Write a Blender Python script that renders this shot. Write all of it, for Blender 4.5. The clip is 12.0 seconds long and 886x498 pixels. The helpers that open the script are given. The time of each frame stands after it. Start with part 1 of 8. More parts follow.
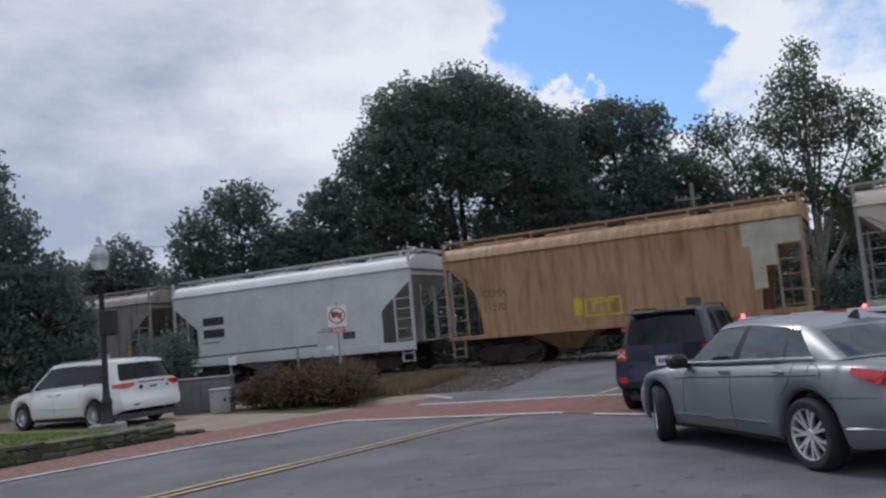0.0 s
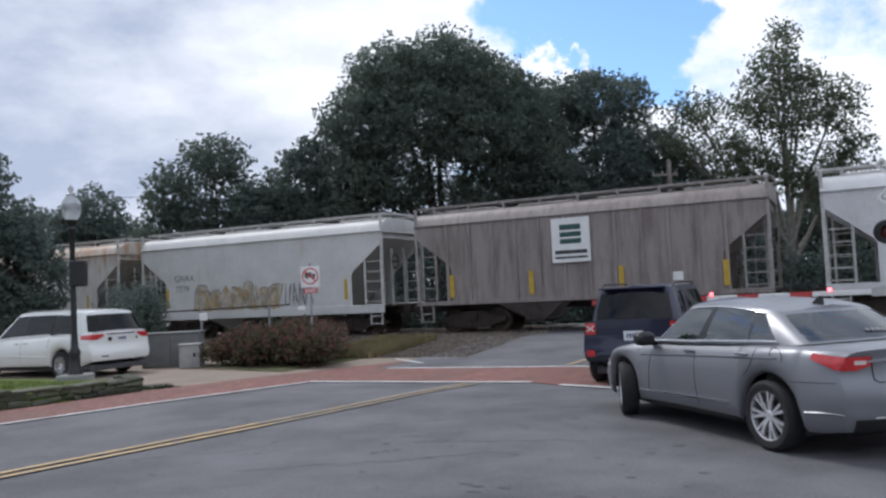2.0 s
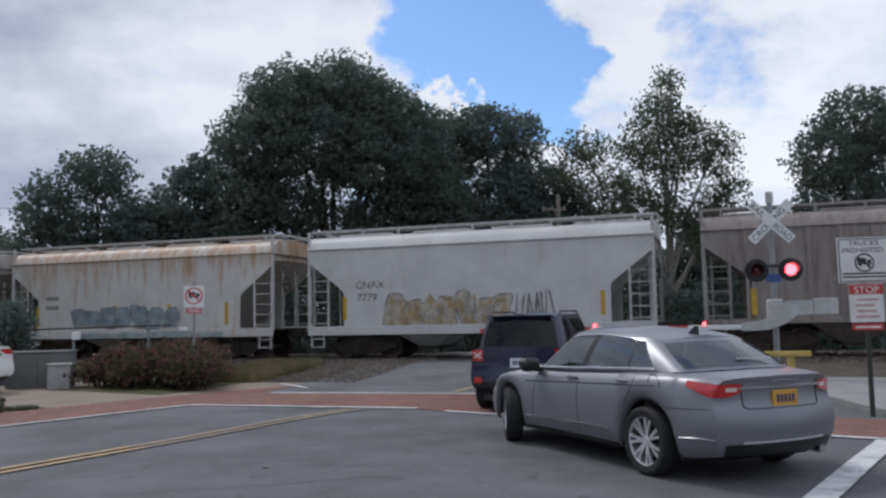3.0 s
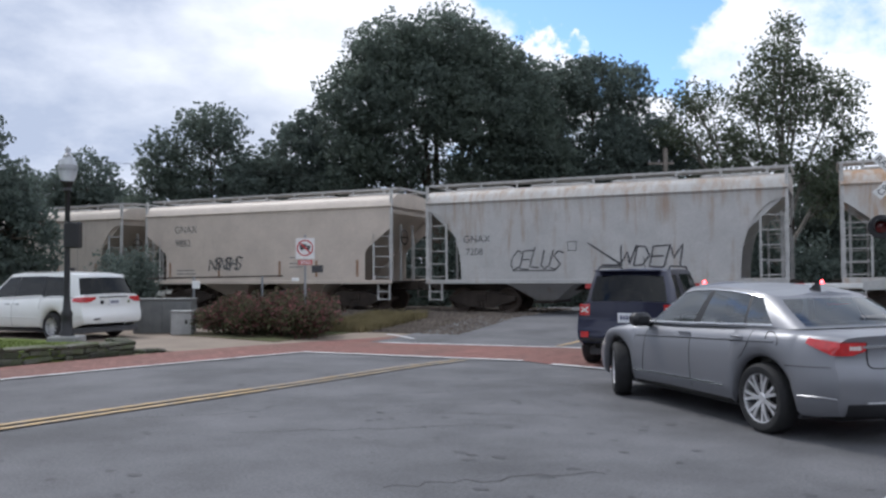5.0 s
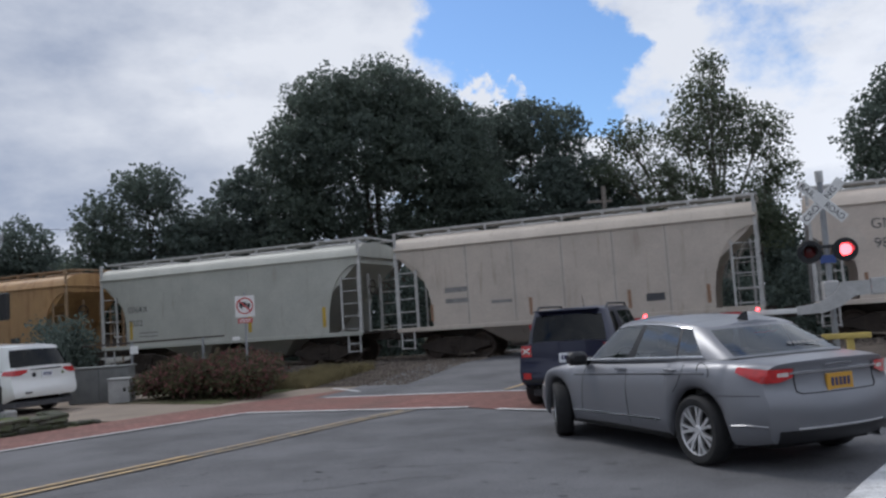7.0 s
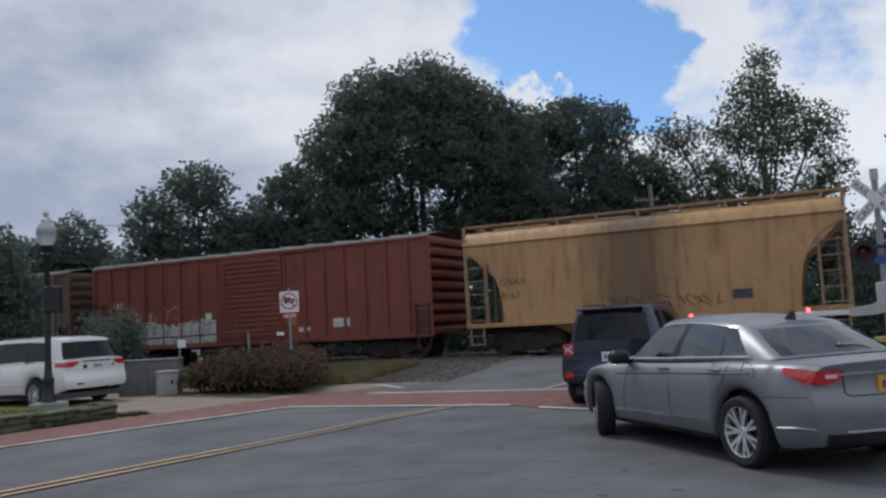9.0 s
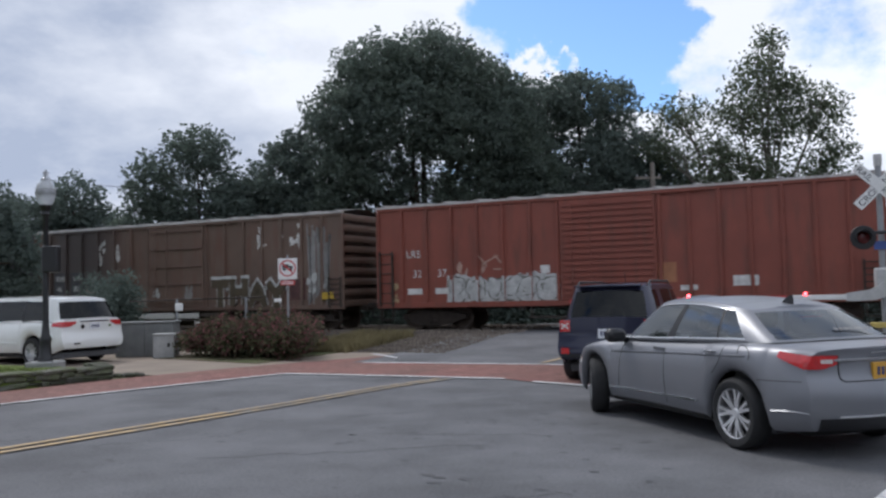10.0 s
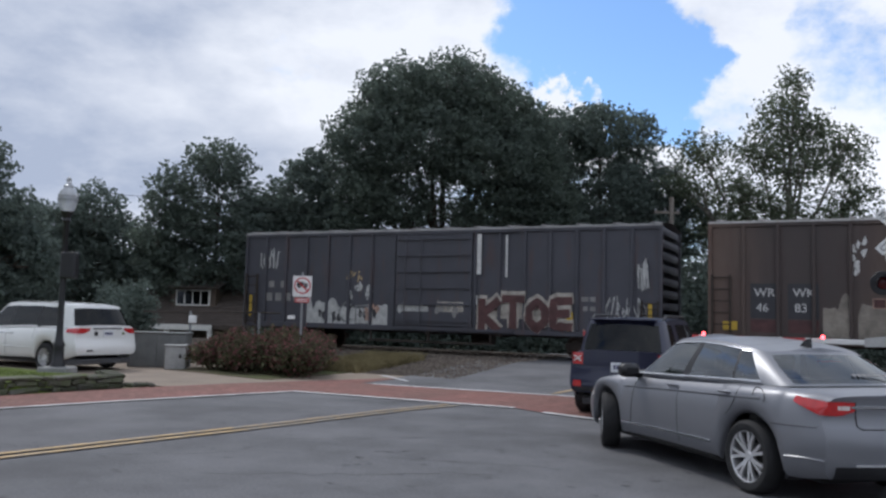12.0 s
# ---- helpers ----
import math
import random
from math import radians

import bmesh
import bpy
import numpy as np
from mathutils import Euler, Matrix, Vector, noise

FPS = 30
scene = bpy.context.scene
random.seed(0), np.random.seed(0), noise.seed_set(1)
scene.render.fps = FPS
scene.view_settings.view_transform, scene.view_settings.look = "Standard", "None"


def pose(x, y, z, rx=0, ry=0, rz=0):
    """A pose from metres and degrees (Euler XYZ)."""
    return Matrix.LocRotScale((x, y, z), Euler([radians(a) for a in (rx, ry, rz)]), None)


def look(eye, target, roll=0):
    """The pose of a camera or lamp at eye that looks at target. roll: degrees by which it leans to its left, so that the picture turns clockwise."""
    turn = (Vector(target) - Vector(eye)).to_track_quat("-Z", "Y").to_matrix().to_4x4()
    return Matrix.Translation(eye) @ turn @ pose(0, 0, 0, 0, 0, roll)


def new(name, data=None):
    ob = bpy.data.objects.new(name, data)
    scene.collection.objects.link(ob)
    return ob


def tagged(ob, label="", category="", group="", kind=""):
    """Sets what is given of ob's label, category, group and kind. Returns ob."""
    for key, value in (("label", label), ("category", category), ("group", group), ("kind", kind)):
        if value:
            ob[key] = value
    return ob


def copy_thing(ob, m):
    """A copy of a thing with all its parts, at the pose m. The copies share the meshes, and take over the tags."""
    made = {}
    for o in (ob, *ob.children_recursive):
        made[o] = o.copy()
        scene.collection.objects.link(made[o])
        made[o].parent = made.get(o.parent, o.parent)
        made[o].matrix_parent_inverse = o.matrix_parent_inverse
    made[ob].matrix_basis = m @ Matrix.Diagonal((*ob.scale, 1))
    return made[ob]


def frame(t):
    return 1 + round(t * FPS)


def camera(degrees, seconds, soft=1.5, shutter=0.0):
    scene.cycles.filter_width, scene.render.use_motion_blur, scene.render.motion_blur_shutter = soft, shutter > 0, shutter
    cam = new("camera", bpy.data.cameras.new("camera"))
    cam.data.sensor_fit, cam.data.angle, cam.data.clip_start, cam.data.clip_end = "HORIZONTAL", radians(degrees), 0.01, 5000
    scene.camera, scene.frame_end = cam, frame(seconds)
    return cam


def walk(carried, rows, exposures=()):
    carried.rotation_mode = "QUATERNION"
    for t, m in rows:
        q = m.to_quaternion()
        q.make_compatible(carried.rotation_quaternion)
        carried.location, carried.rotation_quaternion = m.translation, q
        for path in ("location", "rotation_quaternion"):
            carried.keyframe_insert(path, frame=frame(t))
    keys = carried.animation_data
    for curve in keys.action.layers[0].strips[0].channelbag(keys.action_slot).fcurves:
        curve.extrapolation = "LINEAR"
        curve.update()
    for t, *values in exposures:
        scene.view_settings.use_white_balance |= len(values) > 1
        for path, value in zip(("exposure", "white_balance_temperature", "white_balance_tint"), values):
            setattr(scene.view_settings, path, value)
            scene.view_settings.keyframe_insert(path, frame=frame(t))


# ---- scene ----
cam = camera(56.38, 12.0, soft=2.5, shutter=0.1)

PATH = [
    (0.0, -0.075, -0.031, 1.608, 5.71, 5.22, 0.72),
    (0.5, -0.011, 0.072, 1.597, 6.40, 3.62, 0.58),
    (1.0, -0.066, -0.032, 1.600, 7.36, 5.19, 1.40),
    (1.5, -0.017, 0.022, 1.547, 1.04, 2.86, 2.11),
    (2.0, -0.079, -0.073, 1.668, 3.05, 2.75, -1.21),
    (2.5, -0.075, -0.040, 1.625, 5.24, 2.78, -7.18),
    (3.0, -0.070, -0.027, 1.597, 4.76, 1.17, -8.82),
    (3.5, -0.22, -0.10, 1.615, 3.67, 0.87, -3.72),
    (5.5, -0.164, -0.065, 1.559, 1.63, 0.39, -1.90),
    (6.0, 0.004, 0.041, 1.607, 3.29, 1.73, -3.46),
    (6.5, 0.030, -0.001, 1.578, 4.21, 3.78, -5.63),
    (8.5, 0.050, -0.055, 1.591, 6.27, 3.50, -2.38),
    (9.0, 0.083, 0.001, 1.553, 4.96, 3.18, -2.12),
    (9.5, 0.071, -0.013, 1.579, 3.86, 1.54, -5.74),
    (10.0, 0.073, 0.018, 1.572, 2.96, 1.36, -2.32),
    (10.5, 0.146, 0.092, 1.585, 2.21, 0.36, 1.46),
    (11.0, 0.179, 0.129, 1.566, 2.74, 0.76, 1.52),
    (11.5, 0.128, 0.066, 1.555, 4.77, -0.16, 2.43),
    (12.0, 0.053, 0.034, 1.587, 4.63, -1.47, -1.45),
]
EXPOSURE = [(0.0, 0.21), (1.0, 0.15), (1.5, -0.05), (2.0, 0.56), (2.5, 0.2), (3.0, 0.2), (3.5, 0.35), (5.5, 0.65), (6.0, 0.65), (6.5, 0.3), (8.5, 0.03), (9.5, 0.17), (10.0, 0.42), (10.5, 0.5), (11.0, 0.55), (11.5, 0.58), (12.0, 0.38)]
walk(cam, [(t, pose(x, y, z, 90 + p, r, w)) for t, x, y, z, p, r, w in PATH], [(t, e + 0.16, 6050, 11) for t, e in EXPOSURE])

# ---- sky, sun, exposure ----
SUN_AZ, SUN_EL = -38.0, 52.0  # degrees east of +y, above the horizon


def sun_vector():
    a, e = radians(SUN_AZ), radians(SUN_EL)
    return Vector((math.sin(a) * math.cos(e), math.cos(a) * math.cos(e), math.sin(e)))


def build_sky():
    world = bpy.data.worlds.new("sky")
    scene.world = world
    world.use_nodes = True
    nt = world.node_tree
    nt.nodes.clear()
    N, L = nt.nodes.new, nt.links.new
    out, bg = N("ShaderNodeOutputWorld"), N("ShaderNodeBackground")
    sky = N("ShaderNodeTexSky")
    sky.sky_type, sky.sun_disc = "NISHITA", False
    sky.sun_elevation, sky.sun_rotation = radians(SUN_EL), radians(SUN_AZ)
    sky.air_density, sky.dust_density, sky.ozone_density = 1.0, 0.6, 1.0
    tc = N("ShaderNodeTexCoord")

    def math_node(op, a, b=None, clamp=False):
        n = N("ShaderNodeMath")
        n.operation, n.use_clamp = op, clamp
        for i, s in enumerate((a, b)):
            if s is None:
                continue
            if isinstance(s, (int, float)):
                n.inputs[i].default_value = s
            else:
                L(s, n.inputs[i])
        return n.outputs[0]

    def noise_node(scale, detail, rough, sx=1, sy=1, sz=1, shift=0.0):
        m = N("ShaderNodeMapping")
        m.inputs["Scale"].default_value = (sx, sy, sz)
        m.inputs["Location"].default_value = (shift, shift * 0.7, shift * 1.3)
        L(tc.outputs["Generated"], m.inputs[0])
        n = N("ShaderNodeTexNoise")
        n.inputs["Scale"].default_value, n.inputs["Detail"].default_value, n.inputs["Roughness"].default_value = scale, detail, rough
        L(m.outputs[0], n.inputs["Vector"])
        return n.outputs["Fac"]

    wn = N("ShaderNodeTexNoise")
    wn.inputs["Scale"].default_value, wn.inputs["Detail"].default_value, wn.inputs["Roughness"].default_value = 9.0, 7, 0.6
    L(tc.outputs["Generated"], wn.inputs["Vector"])
    centred, pushed = N("ShaderNodeVectorMath"), N("ShaderNodeVectorMath")
    centred.operation, pushed.operation = "SUBTRACT", "MULTIPLY_ADD"
    centred.inputs[1].default_value = (0.5, 0.5, 0.5)
    L(wn.outputs["Color"], centred.inputs[0])
    L(centred.outputs[0], pushed.inputs[0])
    pushed.inputs[1].default_value = (0.20, 0.10, 0.16)
    L(tc.outputs["Generated"], pushed.inputs[2])
    normal = N("ShaderNodeVectorMath")
    normal.operation = "NORMALIZE"
    L(pushed.outputs[0], normal.inputs[0])
    warped = normal.outputs[0]

    def lobe(az, el, inner, outer):
        """1 near the direction, falling to 0 at outer degrees"""
        a, e = radians(az), radians(el)
        d = N("ShaderNodeVectorMath")
        d.operation = "DOT_PRODUCT"
        L(warped, d.inputs[0])
        d.inputs[1].default_value = (math.sin(a) * math.cos(e), math.cos(a) * math.cos(e), math.sin(e))
        r = N("ShaderNodeMapRange")
        r.interpolation_type = "SMOOTHSTEP"
        r.inputs["From Min"].default_value, r.inputs["From Max"].default_value = math.cos(radians(outer)), math.cos(radians(inner))
        L(d.outputs["Value"], r.inputs["Value"])
        return r.outputs["Result"]

    def mix(fac, a, b):
        m = N("ShaderNodeMix")
        m.data_type = "RGBA"
        for s, i in ((fac, 0), (a, 6), (b, 7)):
            if isinstance(s, tuple):
                m.inputs[i].default_value = (*s, 1)
            else:
                L(s, m.inputs[i])
        return m.outputs[2]

    billow = math_node("ADD", math_node("MULTIPLY", noise_node(3.6, 9, 0.6, 1, 1, 1.6, 1.7), 1.1), math_node("MULTIPLY", math_node("SUBTRACT", noise_node(11, 8, 0.62, 1, 1, 1.4, 7.3), 0.5), 0.55))
    # broken cover with two clear stretches of blue
    cover = math_node("ADD", billow, 0.30)
    cover = math_node("ADD", cover, math_node("MULTIPLY", lobe(-20, 14, 8, 24), 0.16))
    cover = math_node("SUBTRACT", cover, math_node("MULTIPLY", lobe(13.0, 20.0, 1, 9.5), 0.50))
    cover = math_node("SUBTRACT", cover, math_node("MULTIPLY", lobe(14.6, 15.5, 1, 6.0), 0.40))
    cover = math_node("SUBTRACT", cover, math_node("MULTIPLY", lobe(13.0, 29, 3, 9), 0.22))
    cover = math_node("ADD", cover, math_node("MULTIPLY", lobe(9.9, 13.0, 1.4, 3.7), 0.75))
    cover = math_node("ADD", cover, math_node("MULTIPLY", lobe(15.8, 11.2, 1.0, 3.2), 0.6))
    cover = math_node("ADD", cover, math_node("MULTIPLY", lobe(19.5, 21.5, 1.0, 5.5), 0.34))
    mask = N("ShaderNodeMapRange")
    mask.interpolation_type = "SMOOTHSTEP"
    mask.inputs["From Min"].default_value, mask.inputs["From Max"].default_value = 0.52, 0.78
    L(cover, mask.inputs["Value"])
    depth = math_node("ADD", noise_node(2.3, 7, 0.55, 1, 1, 2.2, 4.1), math_node("MULTIPLY", math_node("SUBTRACT", noise_node(7.5, 8, 0.6, 1, 1, 2.0, 2.6), 0.5), 0.5))
    tone = N("ShaderNodeMapRange")
    tone.inputs["From Min"].default_value, tone.inputs["From Max"].default_value = 0.34, 0.72
    lit = math_node("ADD", depth, math_node("MULTIPLY", lobe(22, 14, 4, 22), 0.16))
    lit = math_node("ADD", lit, math_node("MULTIPLY", lobe(9.2, 13.4, 1.2, 5), 0.22))
    lit = math_node("SUBTRACT", lit, math_node("MULTIPLY", lobe(-20, 13, 4, 17), 0.13))
    lit = math_node("ADD", lit, math_node("MULTIPLY", lobe(-8, 22, 3, 12), 0.09))
    L(lit, tone.inputs["Value"])
    cloud = mix(tone.outputs["Result"], (0.31, 0.345, 0.42), (0.64, 0.645, 0.66))
    # lit-side clouds opposite the sun, brightened up to twofold as fill for near sides
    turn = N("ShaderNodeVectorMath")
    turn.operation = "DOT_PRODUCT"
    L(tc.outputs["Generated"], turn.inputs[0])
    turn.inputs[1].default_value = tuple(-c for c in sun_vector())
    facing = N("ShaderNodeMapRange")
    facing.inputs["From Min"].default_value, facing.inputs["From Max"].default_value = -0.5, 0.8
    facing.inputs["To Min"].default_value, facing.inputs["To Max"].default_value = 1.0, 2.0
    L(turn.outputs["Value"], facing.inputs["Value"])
    back_fill = N("ShaderNodeVectorMath")
    back_fill.operation = "SCALE"
    L(cloud, back_fill.inputs[0]), L(facing.outputs[0], back_fill.inputs["Scale"])
    cloud = back_fill.outputs[0]
    blue = N("ShaderNodeMix")
    blue.data_type, blue.blend_type = "RGBA", "MULTIPLY"
    blue.inputs[0].default_value = 1
    L(sky.outputs[0], blue.inputs[6])
    blue.inputs[7].default_value = (0.085, 0.10, 0.115, 1)
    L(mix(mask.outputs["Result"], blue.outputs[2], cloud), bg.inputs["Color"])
    bg.inputs["Strength"].default_value = 1.0
    L(bg.outputs[0], out.inputs[0])


build_sky()
sun = new("sun", bpy.data.lights.new("sun", "SUN"))
sun.data.energy, sun.data.angle, sun.data.color = 1.1, radians(14), (1.0, 0.95, 0.88)
sun.matrix_world = look(sun_vector() * 60, (0, 0, 0))


# ---- materials ----
def material(name, base, rough=0.6, metal=0.0, vary=0.25, scale=3.0, bump=0.15, fine=40.0, tint=None, stretch=(1, 1, 1), coat=0.0, random_tone=0.0, trans=0.0, emit=None, spec=0.5, coat_rough=0.05):
    """a surface with large stains and fine grain, in object space"""
    m = bpy.data.materials.new(name)
    m.use_nodes = True
    nt = m.node_tree
    p = nt.nodes["Principled BSDF"]
    N, L = nt.nodes.new, nt.links.new
    p.inputs["Roughness"].default_value, p.inputs["Metallic"].default_value = rough, metal
    p.inputs["Coat Weight"].default_value, p.inputs["Coat Roughness"].default_value = coat, coat_rough
    p.inputs["Transmission Weight"].default_value = trans
    p.inputs["Specular IOR Level"].default_value = spec
    if emit:
        p.inputs["Emission Color"].default_value, p.inputs["Emission Strength"].default_value = (*emit[0], 1), emit[1]
    tc, mp = N("ShaderNodeTexCoord"), N("ShaderNodeMapping")
    mp.inputs["Scale"].default_value = stretch
    L(tc.outputs["Object"], mp.inputs[0])
    big, small = N("ShaderNodeTexNoise"), N("ShaderNodeTexNoise")
    big.inputs["Scale"].default_value, big.inputs["Detail"].default_value, big.inputs["Roughness"].default_value = scale, 6, 0.6
    small.inputs["Scale"].default_value, small.inputs["Detail"].default_value = fine, 3
    L(mp.outputs[0], big.inputs["Vector"])
    L(tc.outputs["Object"], small.inputs["Vector"])
    ramp = N("ShaderNodeMapRange")
    ramp.inputs["From Min"].default_value, ramp.inputs["From Max"].default_value = 0.36, 0.66
    L(big.outputs["Fac"], ramp.inputs["Value"])
    other = tint or tuple(c * (1 - vary) for c in base)
    mx = N("ShaderNodeMix")
    mx.data_type = "RGBA"
    mx.inputs[6].default_value, mx.inputs[7].default_value = (*base, 1), (*other, 1)
    L(ramp.outputs[0], mx.inputs[0])
    g = N("ShaderNodeMapRange")
    g.inputs["From Min"].default_value, g.inputs["From Max"].default_value = 0.3, 0.7
    g.inputs["To Min"].default_value, g.inputs["To Max"].default_value = 1 - vary * 0.5, 1 + vary * 0.5
    L(small.outputs["Fac"], g.inputs["Value"])
    mul = N("ShaderNodeVectorMath")
    mul.operation = "SCALE"
    L(mx.outputs[2], mul.inputs[0])
    tone = g.outputs[0]
    if random_tone:
        oi = N("ShaderNodeObjectInfo")
        geo = N("ShaderNodeNewGeometry")
        s = N("ShaderNodeMath")
        s.operation = "ADD"
        L(oi.outputs["Random"], s.inputs[0]), L(geo.outputs["Random Per Island"], s.inputs[1])
        f = N("ShaderNodeMath")
        f.operation = "FRACT"
        L(s.outputs[0], f.inputs[0])
        r = N("ShaderNodeMapRange")
        r.inputs["To Min"].default_value, r.inputs["To Max"].default_value = 1 - random_tone, 1 + random_tone
        L(f.outputs[0], r.inputs["Value"])
        t2 = N("ShaderNodeMath")
        t2.operation = "MULTIPLY"
        L(tone, t2.inputs[0]), L(r.outputs[0], t2.inputs[1])
        tone = t2.outputs[0]
    L(tone, mul.inputs["Scale"])
    L(mul.outputs[0], p.inputs["Base Color"])
    if bump:
        b = N("ShaderNodeBump")
        b.inputs["Strength"].default_value, b.inputs["Distance"].default_value = bump, 0.02
        L(small.outputs["Fac"], b.inputs["Height"])
        L(b.outputs[0], p.inputs["Normal"])
    return m


def weathered(name, base, rust=(0.22, 0.10, 0.045), amount=0.3, top=0.0, stain=None):
    """painted steel with rust and soot streaks that run down; top: rust that gathers under the roof; stain: a dark patch amidships"""
    m = material(name, base, 0.55, 0.0, 0.16, 0.9, 0.06, 30)
    nt = m.node_tree
    p = nt.nodes["Principled BSDF"]
    N, L = nt.nodes.new, nt.links.new
    source = p.inputs["Base Color"].links[0].from_socket
    tc, mp, ns = N("ShaderNodeTexCoord"), N("ShaderNodeMapping"), N("ShaderNodeTexNoise")
    mp.inputs["Scale"].default_value = (1.7, 1.0, 0.22)
    ns.inputs["Scale"].default_value, ns.inputs["Detail"].default_value, ns.inputs["Roughness"].default_value = 2.4, 8, 0.66
    L(tc.outputs["Object"], mp.inputs[0]), L(mp.outputs[0], ns.inputs["Vector"])
    sep = N("ShaderNodeSeparateXYZ")
    L(tc.outputs["Object"], sep.inputs[0])
    value = ns.outputs["Fac"]
    if top:
        r = N("ShaderNodeMapRange")
        r.inputs["From Min"].default_value, r.inputs["From Max"].default_value = 2.6, 4.0
        r.inputs["To Max"].default_value = top
        L(sep.outputs["Z"], r.inputs["Value"])
        a = N("ShaderNodeMath")
        a.operation = "ADD"
        L(value, a.inputs[0]), L(r.outputs[0], a.inputs[1])
        value = a.outputs[0]
    r = N("ShaderNodeMapRange")
    r.inputs["From Min"].default_value, r.inputs["From Max"].default_value = 0.70 - amount * 0.4, 0.86 - amount * 0.25
    r.inputs["To Max"].default_value = 0.9
    L(value, r.inputs["Value"])
    mx = N("ShaderNodeMix")
    mx.data_type = "RGBA"
    L(r.outputs[0], mx.inputs[0]), L(source, mx.inputs[6])
    mx.inputs[7].default_value = (*rust, 1)
    end = mx.outputs[2]
    if stain:
        x, width, colour = stain
        d = N("ShaderNodeMath")
        d.operation = "SUBTRACT"
        L(sep.outputs["X"], d.inputs[0])
        d.inputs[1].default_value = x
        ab = N("ShaderNodeMath")
        ab.operation = "ABSOLUTE"
        L(d.outputs[0], ab.inputs[0])
        wob = N("ShaderNodeMath")
        wob.operation = "MULTIPLY_ADD"
        L(ns.outputs["Fac"], wob.inputs[0])
        wob.inputs[1].default_value = -1.6
        L(ab.outputs[0], wob.inputs[2])
        rr = N("ShaderNodeMapRange")
        rr.interpolation_type = "SMOOTHSTEP"
        rr.inputs["From Min"].default_value, rr.inputs["From Max"].default_value = width - 0.8, width * 0.2 - 0.8
        rr.inputs["To Max"].default_value = 0.75
        L(wob.outputs[0], rr.inputs["Value"])
        m2 = N("ShaderNodeMix")
        m2.data_type = "RGBA"
        L(rr.outputs[0], m2.inputs[0]), L(end, m2.inputs[6])
        m2.inputs[7].default_value = (*colour, 1)
        end = m2.outputs[2]
    L(end, p.inputs["Base Color"])
    return m


ASPHALT = material("asphalt", (0.155, 0.155, 0.162), 0.85, 0, 0.40, 0.6, 0.6, 38, spec=0.3)
CONCRETE = material("concrete", (0.27, 0.22, 0.175), 0.85, 0, 0.22, 0.8, 0.2, 50, spec=0.3)
CONCRETE_GREY = material("grey_concrete", (0.30, 0.30, 0.29), 0.85, 0, 0.25, 1.5, 0.2, 50, spec=0.3)


def worn_paint(name, base, gone):
    """road paint broken by wear, the asphalt showing through"""
    m = material(name, base, 0.8, 0, 0.3, 3, 0.2, 60, spec=0.3)
    nt = m.node_tree
    p = nt.nodes["Principled BSDF"]
    source = p.inputs["Base Color"].links[0].from_socket
    tc, ns, r, mx = (nt.nodes.new(n) for n in ("ShaderNodeTexCoord", "ShaderNodeTexNoise", "ShaderNodeMapRange", "ShaderNodeMix"))
    ns.inputs["Scale"].default_value, ns.inputs["Detail"].default_value, ns.inputs["Roughness"].default_value = 5.0, 8, 0.75
    r.inputs["From Min"].default_value, r.inputs["From Max"].default_value = gone - 0.12, gone + 0.12
    mx.data_type = "RGBA"
    nt.links.new(tc.outputs["Object"], ns.inputs["Vector"]), nt.links.new(ns.outputs["Fac"], r.inputs["Value"])
    nt.links.new(r.outputs[0], mx.inputs[0]), nt.links.new(source, mx.inputs[7])
    mx.inputs[6].default_value = (0.23, 0.225, 0.22, 1)
    nt.links.new(mx.outputs[2], p.inputs["Base Color"])
    return m


LINE_YELLOW = worn_paint("road_paint_yellow", (0.56, 0.40, 0.21), 0.43)
LINE_YELLOW_WORN = worn_paint("road_paint_yellow_worn", (0.48, 0.36, 0.22), 0.50)
LINE_WHITE = worn_paint("road_paint_white", (0.72, 0.72, 0.72), 0.40)
GRASS = material("lawn_grass", (0.12, 0.16, 0.035), 0.9, 0, 0.35, 1.3, 0.5, 70, spec=0.2)
DRY_GRASS = material("dry_grass", (0.21, 0.175, 0.09), 0.9, 0, 0.4, 1.5, 0.5, 60, spec=0.2)
SOIL = material("ground_soil", (0.13, 0.11, 0.075), 0.95, 0, 0.4, 0.5, 0.5, 30, tint=(0.07, 0.085, 0.03), spec=0.2)
BALLAST = material("ballast_stone", (0.15, 0.125, 0.105), 0.9, 0, 0.4, 2, 0.6, 30, random_tone=0.4, spec=0.2)
RAIL = material("rail_steel", (0.16, 0.11, 0.08), 0.5, 0.6, 0.3, 4, 0.1)
TIE = material("tie_timber", (0.09, 0.07, 0.055), 0.9, 0, 0.3, 4, 0.3)
STONE = material("wall_stone", (0.115, 0.11, 0.095), 0.9, 0, 0.4, 5, 0.5, 30, tint=(0.075, 0.085, 0.045), random_tone=0.45, spec=0.25)
BARK = material("bark", (0.085, 0.07, 0.055), 0.95, 0, 0.4, 4, 0.6, 25, spec=0.2)
BARK_PALE = material("pale_bark", (0.20, 0.185, 0.16), 0.95, 0, 0.4, 4, 0.6, 25, spec=0.2)
BLACK = material("black_paint", (0.012, 0.012, 0.014), 0.45, 0, 0.2, 6, 0.05)
RUBBER = material("tyre_rubber", (0.018, 0.018, 0.019), 0.8, 0, 0.3, 8, 0.1)
DARK = material("dark_underside", (0.015, 0.014, 0.013), 0.9, 0, 0.3, 6, 0.1)
GRIME = material("truck_grime", (0.055, 0.042, 0.034), 0.85, 0.1, 0.4, 5, 0.25)
WHEEL_STEEL = material("wheel_steel", (0.11, 0.085, 0.07), 0.55, 0.5, 0.3, 6, 0.1)
